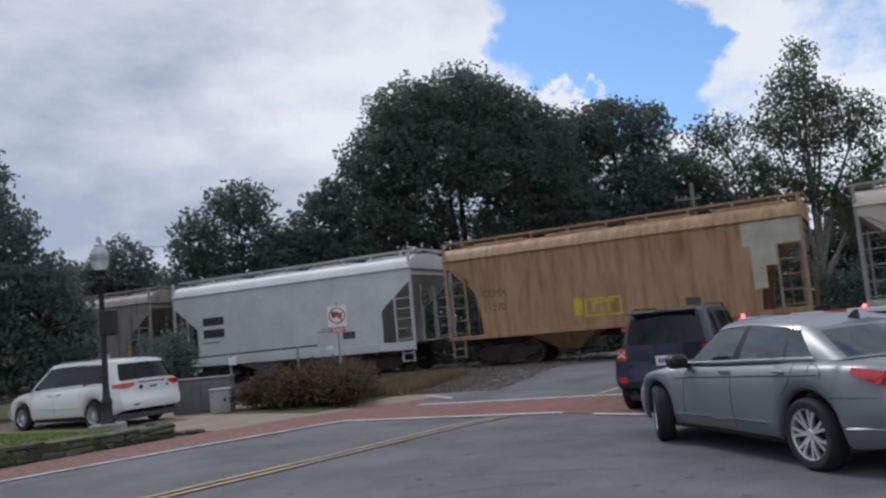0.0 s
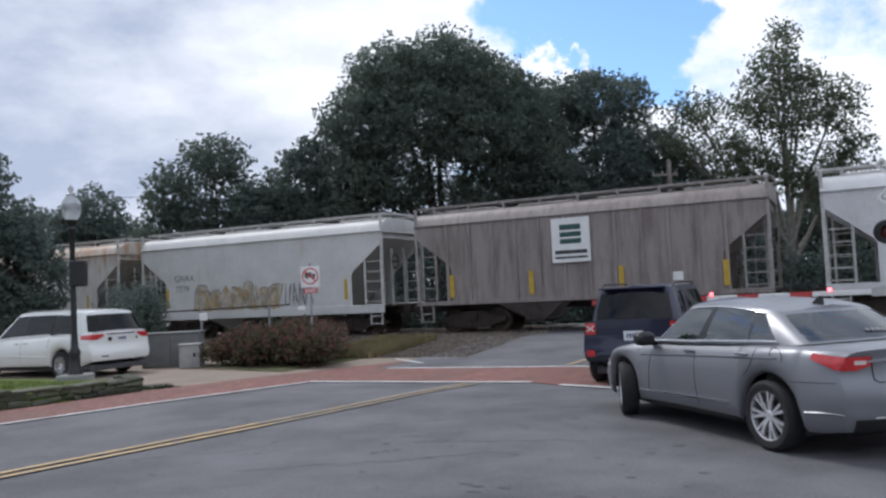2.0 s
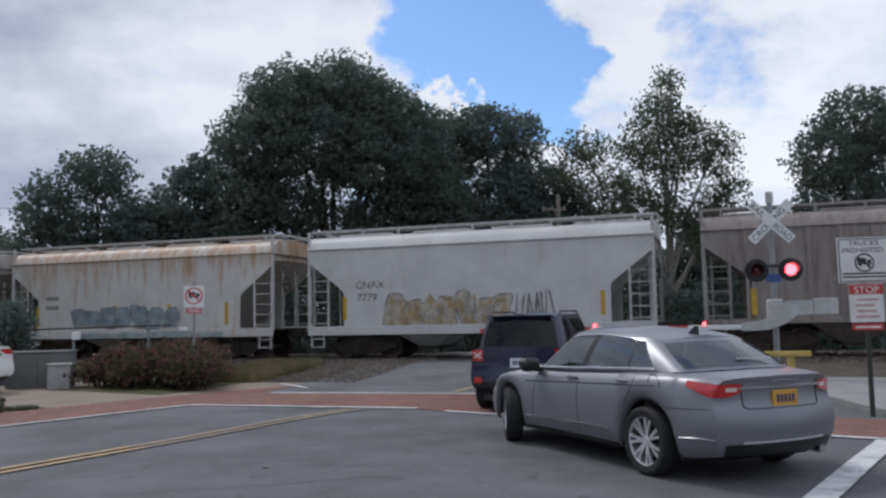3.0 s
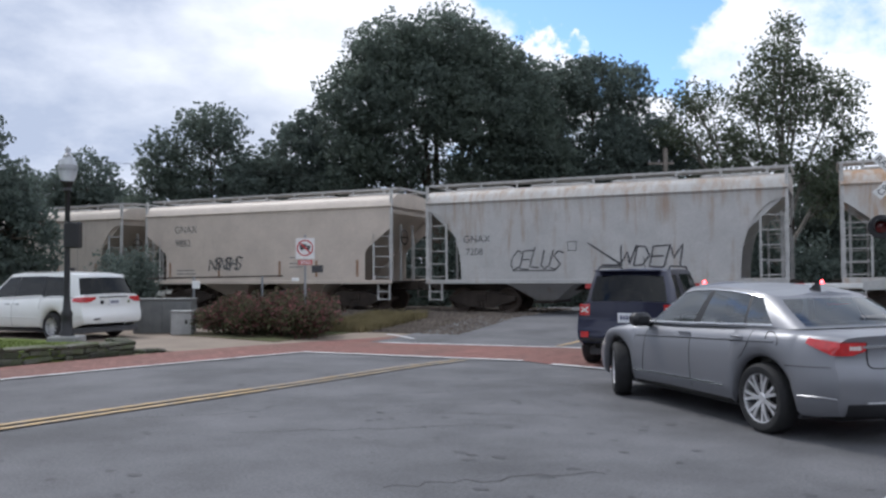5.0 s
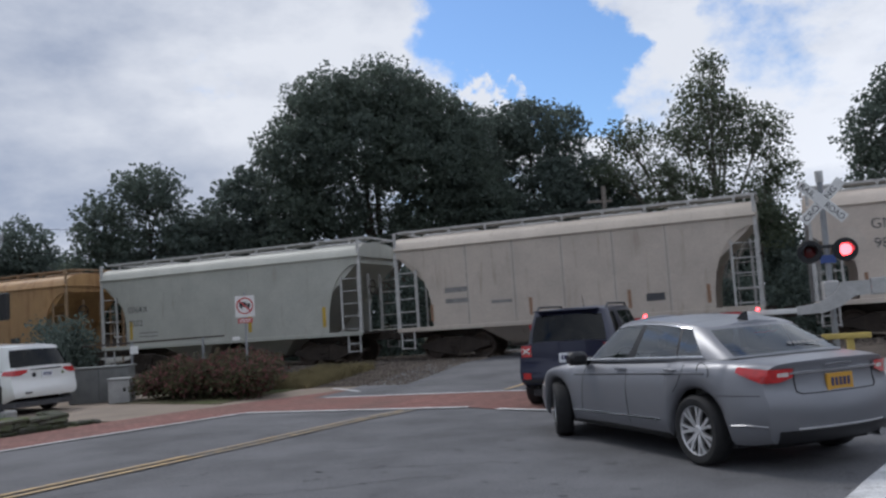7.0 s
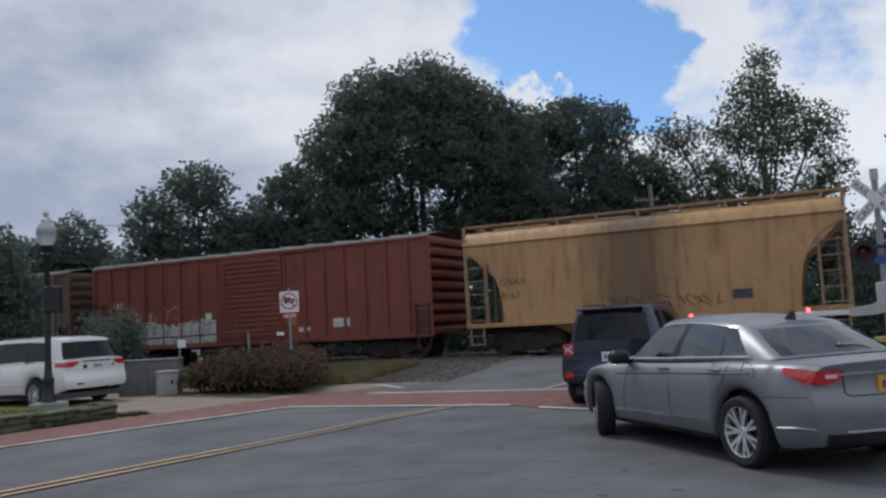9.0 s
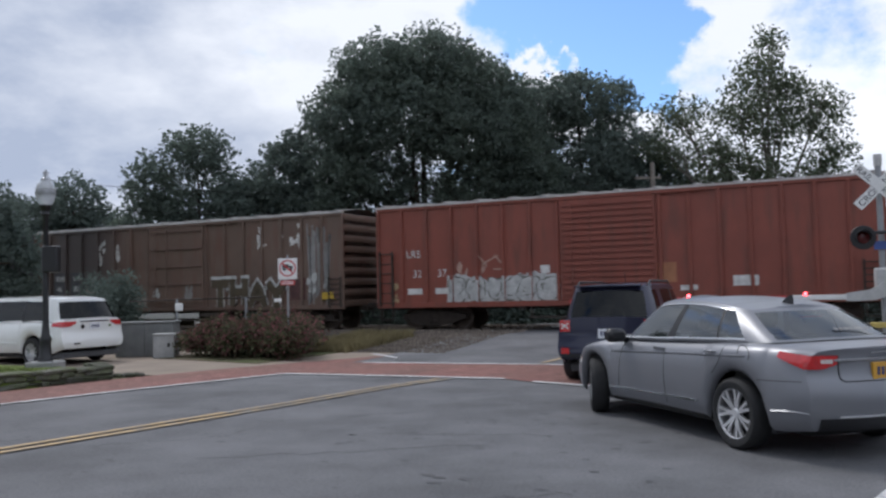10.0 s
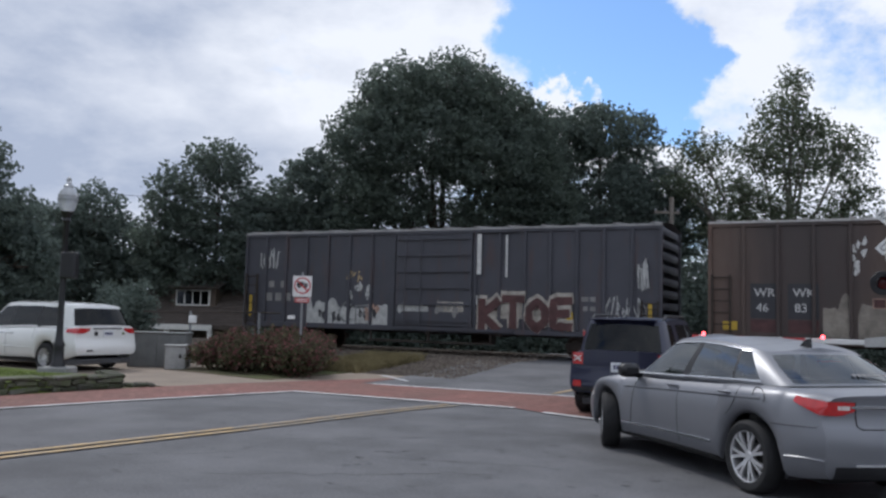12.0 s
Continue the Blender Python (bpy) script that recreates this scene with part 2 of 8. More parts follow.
CHROME = material("chrome", (0.75, 0.76, 0.78), 0.12, 1.0, 0.05, 6, 0)
ALLOY = material("alloy_rim", (0.78, 0.78, 0.79), 0.3, 0.75, 0.1, 9, 0)
SILVER = material("silver_blue_paint", (0.21, 0.215, 0.235), 0.45, 0.45, 0.05, 2, 0.0, 300, coat=0.5, coat_rough=0.28)
WHITE_CAR = material("white_car_paint", (0.74, 0.74, 0.72), 0.3, 0.0, 0.04, 2, 0.0, 300, coat=1.0)
NAVY = material("navy_paint", (0.010, 0.012, 0.036), 0.3, 0.2, 0.1, 2, 0.0, 300, coat=0.35)
TAIL_RED = material("tail_lamp_red", (0.55, 0.02, 0.022), 0.18, 0, 0.25, 14, 0.05, 90, coat=1.0)
TAIL_CLEAR = material("lamp_clear", (0.75, 0.7, 0.66), 0.15, 0, 0.15, 12, 0.05, 90, coat=1.0)


def pane_glass(name, tint, ior=1.65):
    """a thin tinted sheet: clear, with gloss that grows at a slant"""
    m = bpy.data.materials.new(name)
    m.use_nodes = True
    nt = m.node_tree
    nt.nodes.remove(nt.nodes["Principled BSDF"])
    N, L = nt.nodes.new, nt.links.new
    clear, gloss, mx, fr = N("ShaderNodeBsdfTransparent"), N("ShaderNodeBsdfGlossy"), N("ShaderNodeMixShader"), N("ShaderNodeFresnel")
    clear.inputs["Color"].default_value = (*tint, 1)
    gloss.inputs["Roughness"].default_value, gloss.inputs["Color"].default_value = 0.03, (0.9, 0.93, 0.95, 1)
    fr.inputs["IOR"].default_value = ior
    L(fr.outputs[0], mx.inputs[0]), L(clear.outputs[0], mx.inputs[1]), L(gloss.outputs[0], mx.inputs[2])
    L(mx.outputs[0], nt.nodes["Material Output"].inputs["Surface"])
    return m


GLASS = pane_glass("car_glass", (0.42, 0.46, 0.47), 2.1)
GLASS_DARK = pane_glass("tinted_glass", (0.02, 0.023, 0.027), 1.38)
INTERIOR = material("car_interior", (0.08, 0.08, 0.085), 0.8, 0, 0.3, 5, 0.1)
SEAT = material("seat_cloth", (0.14, 0.138, 0.13), 0.9, 0, 0.3, 7, 0.2)
PLATE_WHITE = material("plate_white", (0.75, 0.76, 0.78), 0.5, 0, 0.1, 20, 0)
PLATE_GOLD = material("plate_gold", (0.62, 0.33, 0.035), 0.5, 0, 0.1, 20, 0)
PLATE_BAR = material("plate_dark", (0.05, 0.05, 0.12), 0.5, 0, 0.1, 20, 0)
SIGN_WHITE = material("sign_white", (0.74, 0.74, 0.72), 0.5, 0, 0.12, 6, 0)
SIGN_RED = material("sign_red", (0.50, 0.06, 0.06), 0.5, 0, 0.2, 6, 0)
SIGN_BLACK = material("sign_black", (0.03, 0.028, 0.03), 0.6, 0, 0.2, 6, 0)
SIGN_BLUE = material("sign_blue", (0.05, 0.09, 0.28), 0.5, 0, 0.2, 6, 0)
GALV = material("galvanised_steel", (0.30, 0.31, 0.32), 0.5, 0.5, 0.2, 5, 0.05)
SIGNAL_ALU = material("signal_aluminium", (0.48, 0.48, 0.47), 0.5, 0.2, 0.2, 5, 0.05)
YELLOW = material("barrier_yellow", (0.55, 0.42, 0.12), 0.6, 0, 0.2, 5, 0.05)
LAMP_RED = material("signal_lamp_lit", (0.7, 0.02, 0.02), 0.3, 0, 0.1, 5, 0, emit=((1.0, 0.06, 0.07), 7.0))
LAMP_OFF = material("signal_lamp_dark", (0.10, 0.012, 0.012), 0.2, 0, 0.1, 5, 0)
GLOBE = material("lamp_globe", (0.66, 0.68, 0.70), 0.2, 0, 0.08, 5, 0, 50, trans=0.45)
CABINET = material("cabinet_paint", (0.16, 0.165, 0.16), 0.7, 0, 0.25, 3, 0.1)
CABINET_PALE = material("pale_cabinet_paint", (0.34, 0.34, 0.33), 0.7, 0, 0.25, 3, 0.1)
SHINGLE = material("roof_shingle", (0.075, 0.06, 0.05), 0.9, 0, 0.3, 2, 0.4, 20, random_tone=0.2)
SIDING = material("brown_siding", (0.10, 0.075, 0.055), 0.8, 0, 0.25, 2, 0.2)
TRIM_WHITE = material("white_trim", (0.72, 0.71, 0.66), 0.6, 0, 0.12, 4, 0.05)
WALL_DARK = material("unseen_facade", (0.12, 0.10, 0.085), 0.85, 0, 0.3, 0.6, 0.2, 10)
BRICK_RED = material("chimney_brick", (0.26, 0.10, 0.075), 0.85, 0, 0.3, 8, 0.3)
POLE_WOOD = material("pole_timber", (0.20, 0.175, 0.15), 0.9, 0, 0.3, 4, 0.3)


def leaf_material(name, base, tip):
    m = material(name, base, 0.8, 0, 0.35, 0.35, 0, 9, tint=tip, random_tone=0.25, spec=0.12)
    p = m.node_tree.nodes["Principled BSDF"]
    nt = m.node_tree
    thin, mx = nt.nodes.new("ShaderNodeBsdfTranslucent"), nt.nodes.new("ShaderNodeMixShader")
    nt.links.new(p.inputs["Base Color"].links[0].from_socket, thin.inputs["Color"])
    mx.inputs[0].default_value = 0.5
    nt.links.new(p.outputs[0], mx.inputs[1]), nt.links.new(thin.outputs[0], mx.inputs[2])
    nt.links.new(mx.outputs[0], nt.nodes["Material Output"].inputs["Surface"])
    return m


LEAF_OAK = leaf_material("oak_leaf", (0.108, 0.135, 0.118), (0.13, 0.16, 0.128))
LEAF_LIGHT = leaf_material("light_leaf", (0.11, 0.135, 0.095), (0.13, 0.15, 0.10))
LEAF_DEEP = leaf_material("deep_leaf", (0.12, 0.15, 0.135), (0.135, 0.165, 0.14))
LEAF_SHRUB = leaf_material("shrub_leaf", (0.10, 0.085, 0.06), (0.085, 0.09, 0.05))
FLOWER = leaf_material("shrub_flower", (0.22, 0.10, 0.10), (0.16, 0.08, 0.075))


def brick_paving():
    """clay pavers, laid running bond, with worn joints"""
    m = material("brick_paving", (0.28, 0.135, 0.115), 0.85, 0, 0.3, 0.7, 0.0, 40, tint=(0.22, 0.125, 0.105), spec=0.25)
    nt = m.node_tree
    p = nt.nodes["Principled BSDF"]
    N, L = nt.nodes.new, nt.links.new
    source = p.inputs["Base Color"].links[0].from_socket
    tc, b = N("ShaderNodeTexCoord"), N("ShaderNodeTexBrick")
    b.inputs["Scale"].default_value, b.inputs["Mortar Size"].default_value = 1.0, 0.006
    b.inputs["Brick Width"].default_value, b.inputs["Row Height"].default_value = 0.2, 0.1
    b.inputs["Color1"].default_value, b.inputs["Color2"].default_value, b.inputs["Mortar"].default_value = (1, 1, 1, 1), (0.72, 0.7, 0.7, 1), (0.5, 0.5, 0.5, 1)
    L(tc.outputs["Object"], b.inputs["Vector"])
    mx = N("ShaderNodeMix")
    mx.data_type, mx.blend_type = "RGBA", "MULTIPLY"
    mx.inputs[0].default_value = 1
    L(source, mx.inputs[6]), L(b.outputs["Color"], mx.inputs[7])
    L(mx.outputs[2], p.inputs["Base Color"])
    bp = N("ShaderNodeBump")
    bp.inputs["Strength"].default_value, bp.inputs["Distance"].default_value = 0.4, 0.006
    L(b.outputs["Fac"], bp.inputs["Height"])
    bp.invert = True
    L(bp.outputs[0], p.inputs["Normal"])
    return m


PAVERS = brick_paving()


# ---- mesh helpers ----
class Shape:
    """vertices and faces gathered for one mesh"""

    def __init__(self):
        self.v, self.f = [], []

    def add(self, verts, faces):
        k = len(self.v)
        self.v += [tuple(p) for p in verts]
        self.f += [tuple(i + k for i in q) for q in faces]
        return self

    def box(self, x0, x1, y0, y1, z0, z1, c=0.0, m=None):
        """a box with edges chamfered by c"""
        if c <= 0:
            vs = [(x, y, z) for z in (z0, z1) for y in (y0, y1) for x in (x0, x1)]
            fs = [(0, 2, 3, 1), (4, 5, 7, 6), (0, 1, 5, 4), (2, 6, 7, 3), (0, 4, 6, 2), (1, 3, 7, 5)]
        else:
            bm = bmesh.new()
            bmesh.ops.create_cube(bm, size=1, matrix=Matrix.LocRotScale(((x0 + x1) / 2, (y0 + y1) / 2, (z0 + z1) / 2), None, (x1 - x0, y1 - y0, z1 - z0)))
            bmesh.ops.bevel(bm, geom=bm.edges[:], offset=c, segments=1, affect="EDGES", clamp_overlap=True)
            bm.verts.index_update()
            vs, fs = [v.co.copy() for v in bm.verts], [[v.index for v in f.verts] for f in bm.faces]
            bm.free()
        if m is not None:
            vs = [m @ Vector(p) for p in vs]
        return self.add(vs, fs)

    def prism(self, poly, y0, y1):
        """an outline in x, z, counter-clockwise seen from -y, drawn out along y"""
        n = len(poly)
        vs = [(x, y0, z) for x, z in poly] + [(x, y1, z) for x, z in poly]
        fs = [tuple(range(n)), tuple(range(2 * n - 1, n - 1, -1))] + [(i, i + n, (i + 1) % n + n, (i + 1) % n) for i in range(n)]
        return self.add(vs, fs)

    def slab(self, poly, z0, z1):
        """an outline in x, y drawn up from z0 to z1"""
        n = len(poly)
        vs = [(x, y, z0) for x, y in poly] + [(x, y, z1) for x, y in poly]
        fs = [tuple(range(n - 1, -1, -1)), tuple(range(n, 2 * n))] + [(i, (i + 1) % n, (i + 1) % n + n, i + n) for i in range(n)]
        return self.add(vs, fs)

    def tube(self, points, radii, n=6):
        """a round bar through points"""
        points = [Vector(p) for p in points]
        if isinstance(radii, (int, float)):
            radii = [radii] * len(points)
        vs, fs = [], []
        for i, p in enumerate(points):
            d = (points[min(i + 1, len(points) - 1)] - points[max(i - 1, 0)]).normalized()
            a = d.orthogonal().normalized()
            if i and last.dot(a) != 0:
                a = (last - d * last.dot(d)).normalized()
            last = a
            b = d.cross(a)
            vs += [p + (a * math.cos(2 * math.pi * k / n) + b * math.sin(2 * math.pi * k / n)) * radii[i] for k in range(n)]
        for i in range(len(points) - 1):
            fs += [(i * n + k, i * n + (k + 1) % n, (i + 1) * n + (k + 1) % n, (i + 1) * n + k) for k in range(n)]
        fs += [tuple(range(n - 1, -1, -1)), tuple(range((len(points) - 1) * n, len(points) * n))]
        return self.add(vs, fs)

    def lathe(self, profile, n=24, m=None):
        """a profile of (radius, height) turned about z"""
        k = len(profile)
        vs = [(r * math.cos(2 * math.pi * i / n), r * math.sin(2 * math.pi * i / n), h) for i in range(n) for r, h in profile]
        fs = [(i * k + j, ((i + 1) % n) * k + j, ((i + 1) % n) * k + j + 1, i * k + j + 1) for i in range(n) for j in range(k - 1)]
        if m is not None:
            vs = [m @ Vector(p) for p in vs]
        return self.add(vs, fs)

    def grid(self, rows):
        """a sheet through rows of points of equal length"""
        k = len(rows[0])
        fs = [(i * k + j, i * k + j + 1, (i + 1) * k + j + 1, (i + 1) * k + j) for i in range(len(rows) - 1) for j in range(k - 1)]
        return self.add([p for r in rows for p in r], fs)

    def mesh(self, name, mat, smooth=False):
        me = bpy.data.meshes.new(name)
        if smooth:
            # weld meeting points, so that shading runs on
            seen, where, pts = {}, [], []
            for p in self.v:
                key = (round(p[0], 4), round(p[1], 4), round(p[2], 4))
                if key not in seen:
                    seen[key] = len(pts)
                    pts.append(tuple(p))
                where.append(seen[key])
            faces = []
            for q in self.f:
                r = [where[i] for i in q]
                r = [i for k, i in enumerate(r) if i != r[k - 1]]
                if len(set(r)) > 2 and len(set(r)) == len(r):
                    faces.append(tuple(r))
            self.v, self.f = pts, faces
        me.from_pydata([tuple(p) for p in self.v], [], self.f)
        me.materials.append(mat)
        if smooth:
            me.shade_smooth()
        me.update()
        return me


def part(name, shape, mat, parent, label="", smooth=False, bevel=0.0, kind=""):
    ob = new(name, shape.mesh(name, mat, smooth))
    ob.parent = parent
    if bevel:
        b = ob.modifiers.new("edge", "BEVEL")
        b.width, b.segments, b.limit_method = bevel, 2, "ANGLE"
    if smooth:
        ob.data.set_sharp_from_angle(angle=radians(38))
    return tagged(ob, label, kind=kind) if label or kind else ob


def thing(name, m, label, category, group="", kind=""):
    ob = new(name)
    ob.matrix_world = m
    return tagged(ob, label, category, group, kind)


def structure(name, shape, mat, label, category, smooth=False):
    return tagged(part(name, shape, mat, None, smooth=smooth), label, category, kind="structure")


def lettering(name, text, size, mat, parent, place, label="", squeeze=1.0):
    """writing in the built-in font; place maps its plane (x along the line, y up) to the thing's space"""
    cu = bpy.data.curves.new("text", "FONT")
    cu.body, cu.size, cu.extrude = text, size, 0.0
    ob = bpy.data.objects.new("text", cu)
    scene.collection.objects.link(ob)
    bpy.context.view_layer.update()
    me = bpy.data.meshes.new_from_object(ob.evaluated_get(bpy.context.evaluated_depsgraph_get()))
    bpy.data.objects.remove(ob)
    bpy.data.curves.remove(cu)
    me.transform(place @ Matrix.Diagonal((squeeze, 1, 1, 1)))
    me.materials.clear()
    me.materials.append(mat)
    me.name = name
    o = new(name, me)
    o.parent = parent
    return tagged(o, label) if label else o


FACE = Matrix(((1, 0, 0, 0), (0, 0, -1, 0), (0, 1, 0, 0), (0, 0, 0, 1)))  # writing that faces -y


def on_face(x, y, z):
    return Matrix.Translation((x, y, z)) @ FACE


# ---- plan: a runs along the track, b across it, away from the camera ----
TRACK_TURN = -27.27
CA, SA = math.cos(radians(TRACK_TURN)), math.sin(radians(TRACK_TURN))


def plan(a, b, z=0.0):
    return (CA * a - SA * b, SA * a + CA * b, z)


def plan_pose(a, b, z=0.0, turn=0.0):
    return pose(*plan(a, b, z), 0, 0, TRACK_TURN + turn)


RAIL_TOP = 0.25
TRACK_B = 26.92


def rise(b):
    """the road climbs to the rails"""
    t = min(max((b - 18.5) / 6.0, 0), 1)
    up = RAIL_TOP * t * t * (3 - 2 * t)
    t = min(max((b - 31.0) / 8.0, 0), 1)
    return up - 2.8 * t * t * (3 - 2 * t)


# ---- ground, roads, track ----
FRAME = plan_pose(0, 0)


def sheet(name, outline_fn, b0, b1, step, lift, mat, label, category, thick=0.0):
    """a strip of ground between outline_fn(b) = (a0, a1), following the rise"""
    s, rows = Shape(), []
    n = max(2, int((b1 - b0) / step) + 1)
    for i in range(n):
        b = b0 + (b1 - b0) * i / (n - 1)
        a0, a1 = outline_fn(b)
        rows.append([(a0 + (a1 - a0) * k / 6, b, rise(b) + lift) for k in range(7)])
    s.grid(rows)
    ob = structure(name, s, mat, label, category, True)
    ob.matrix_world = FRAME
    return ob


def lerp_table(table):
    xs, ys = [t[0] for t in table], [t[1] for t in table]
    return lambda x: float(np.interp(x, xs, ys))


# left edge line of the carriageway, and the outer rim of the brick strip
edge_line = lerp_table(((-12, -15.4), (2, -13.0), (7.9, -11.75), (10.5, -11.0), (13.75, -9.9)))
brick_rim = lerp_table(((-12, -16.6), (2, -14.6), (9.0, -13.35), (10.9, -12.95), (12.6, -12.6), (14.6, -11.9), (16.5, -11.0), (18.2, -10.2)))
centre_line = lerp_table(((-12, -12.2), (0, -9.2), (6.0, -7.92), (9.7, -7.12), (12.3, -6.66), (13.97, -6.15), (17, -5.5), (24, -5.2)))
road_right = lerp_table(((13.5, 3.2), (16.5, 1.2), (19, 0.3), (24, 0.0), (40, 0.0)))
cross_near = lerp_table(((-9.9, 13.8), (-5.2, 13.85), (-4.6, 13.5), (1.3, 11.5), (6, 10.2)))
cross_far = lerp_table(((-9.6, 16.4), (-5.0, 16.65), (-3.5, 15.9), (1.5, 13.55), (6, 12.2)))

s, rows = Shape(), []
bs = [-700, -300, -120, -60, -30, -10, 0, 8, 14, 18, 20, 22, 23.5, 25, 26, 28, 29.5, 31, 32, 33.5, 35, 37, 39, 42, 50, 70, 120, 300, 900]
for b in bs:
    rows.append([(a, b, rise(b) - 0.06) for a in (-1200, -400, -150, -60, -40, -20, -5, 10, 30, 60, 150, 400, 1200)])
s.grid(rows)
ground = structure("ground", s, SOIL, "bare brown and green ground sloping away behind the track", "ground", True)
ground.matrix_world = FRAME
sheet("road", lambda b: (edge_line(b) - 0.02 if b < 13.75 else -10.2, 30 if b < 10 else float(np.interp(b, [10, 13.5, 16.5, 19, 24], [30, 3.2, 1.2, 0.3, 0.0]))), -40, 31.5, 0.5, 0.0, ASPHALT, "worn grey asphalt road with faded patches", "road")

# brick strip along the kerb and the brick crosswalk
s = Shape()
rows = []
for i in range(60):
    b = -12 + 30.2 * i / 59
    inner = edge_line(b) - 0.1 if b < 13.7 else -9.95
    rows.append([(brick_rim(b) + (inner - brick_rim(b)) * k / 3, b, rise(b) + 0.008) for k in range(4)])
s.grid(rows)
rows = []
for i in range(48):
    a = -9.95 + 15.9 * i / 47
    rows.append([(a, cross_near(a) + (cross_far(a) - cross_near(a)) * k / 4, 0.012) for k in range(5)])
s.grid(rows)
brick_walk = structure("brick_crosswalk", s, PAVERS, "red clay brick crosswalk strip beside the road", "crosswalk", True)
brick_walk.matrix_world = FRAME


def stripe(name, pts, width, mat, label, lift=0.018):
    s, rows = Shape(), []
    for i, (a, b) in enumerate(pts):
        p, q = pts[max(i - 1, 0)], pts[min(i + 1, len(pts) - 1)]
        d = Vector((q[0] - p[0], q[1] - p[1])).normalized()
        rows.append([(a + d.y * width * k, b - d.x * width * k, rise(b) + lift) for k in (-0.5, 0.5)])
    s.grid(rows)
    ob = structure(name, s, mat, label, "road marking")
    ob.matrix_world = FRAME
    return ob


stripe("edge_line", [(edge_line(b), b) for b in np.linspace(-12, 13.75, 40)], 0.12, LINE_WHITE, "thin white painted edge line along the brick strip")
stripe("stop_line", [(a, cross_near(a)) for a in np.linspace(-9.9, -5.2, 12)], 0.15, LINE_WHITE, "white painted crosswalk line")
stripe("stop_line", [(a, cross_near(a)) for a in np.linspace(-4.55, 1.9, 16)], 0.15, LINE_WHITE, "white painted crosswalk line")
stripe("crosswalk_line", [(a, cross_far(a)) for a in np.linspace(-9.6, -4.9, 12)], 0.15, LINE_WHITE, "white painted far crosswalk line")
stripe("lane_bar", [(1.85, 11.35), (1.25, 9.5), (0.7, 7.75), (0.2, 6.0)], 0.26, LINE_WHITE, "broad white painted bar on asphalt")
stripe("short_mark", [(-10.7, 18.75), (-9.9, 18.1), (-9.35, 17.6)], 0.12, LINE_WHITE, "short worn white mark by the gravel")
for off in (-0.12, 0.12):
    stripe("centre_line", [(centre_line(b) + off, b) for b in np.linspace(-12, 9.0, 36)], 0.11, LINE_YELLOW, "double yellow centre line, worn")
    stripe("centre_line", [(centre_line(b) + off * 0.9, b) for b in np.linspace(9.0, 13.6, 12)], 0.11, LINE_YELLOW_WORN, "double yellow centre line, worn almost away")
stripe("centre_line", [(centre_line(b), b) for b in np.linspace(16.9, 18.6, 5)], 0.12, LINE_YELLOW, "yellow centre line beyond the crosswalk")
# cracks sealed with tar
random.seed(4)
for a, b, da, db in ((-9.2, 6.2, 1.2, 0.5), (-6.4, 8.6, 1.6, 1.3), (-4.4, 10.6, 1.5, 0.7), (-8.6, 4.4, 0.9, 1.3), (-7.2, 6.6, 1.0, 0.9), (-5.6, 6.4, 2.4, 1.6), (-4.6, 8.2, 1.9, 0.5), (-3.2, 5.2, 1.4, 1.1)):
    pts = [(a + da * i / 14 + random.uniform(-0.07, 0.07), b + db * i / 14 + random.uniform(-0.07, 0.07)) for i in range(15)]
    stripe("crack", pts, 0.010, DARK, "dark crack in the asphalt", 0.004)

# dark specks and small tar spots on the carriageway
spots = Shape()
for k in range(260):
    a, b, r, t = random.uniform(-8.5, 1.0), random.uniform(3.0, 12.5), random.uniform(0.012, 0.05), random.uniform(0, 6.28)
    spots.add([(a + r * random.uniform(0.5, 1.3) * math.cos(t + j * 1.05) * 1.5, b + r * random.uniform(0.5, 1.3) * math.sin(t + j * 1.05), 0.004) for j in range(6)], [(0, 1, 2, 3, 4, 5)])
spots = tagged(part("tar_spots", spots, material("tar", (0.085, 0.085, 0.09), 0.8, 0, 0.3, 6, 0.2), None), "small dark tar spots on the asphalt", "road stain", kind="stuff")
spots.matrix_world = FRAME

# concrete drive apron by the bush bed, and the far pavement beside the signal
s = Shape()
rows = []
for i in range(14):
    b = 13.0 + 6.2 * i / 13
    rows.append([(-25 + (brick_rim(min(b, 18.2)) + 25.0) * k / 8, b, 0.004) for k in range(9)])
s.grid(rows)
apron = structure("drive_apron", s, CONCRETE, "worn tan concrete drive apron", "pavement", True)
apron.matrix_world = FRAME
s = Shape()
s.slab([(2.3, 13.5), (14, 10.4), (14, 19), (1.6, 20.5), (1.5, 16.6)], -0.05, 0.10)
walk_far = structure("pavement", s, CONCRETE_GREY, "grey concrete pavement beside the crossing", "pavement")
walk_far.matrix_world = FRAME

# lawn behind the low stone wall
LAWN = [(-13.65, 8.4), (-13.25, 10.9), (-13.1, 12.3), (-14.2, 13.0), (-17.5, 13.2), (-24, 12.4), (-24, 0), (-15.8, -4)]


def lawn_height(b):
    """the lawn falls towards the drive"""
    return float(np.interp(b, (8.0, 13.0), (0.24, 0.12)))


s = Shape()
s.add([(a, b, -0.05) for a, b in LAWN] + [(a, b, lawn_height(b)) for a, b in LAWN] + [(-17.5, 8.0, 0.24)], [(i, (i + 1) % 8, (i + 1) % 8 + 8, i + 8) for i in range(8)] + [(i + 8, (i + 1) % 8 + 8, 16) for i in range(8)])
lawn = structure("lawn", s, GRASS, "mown green lawn behind a low stone wall", "lawn")
lawn.matrix_world = FRAME


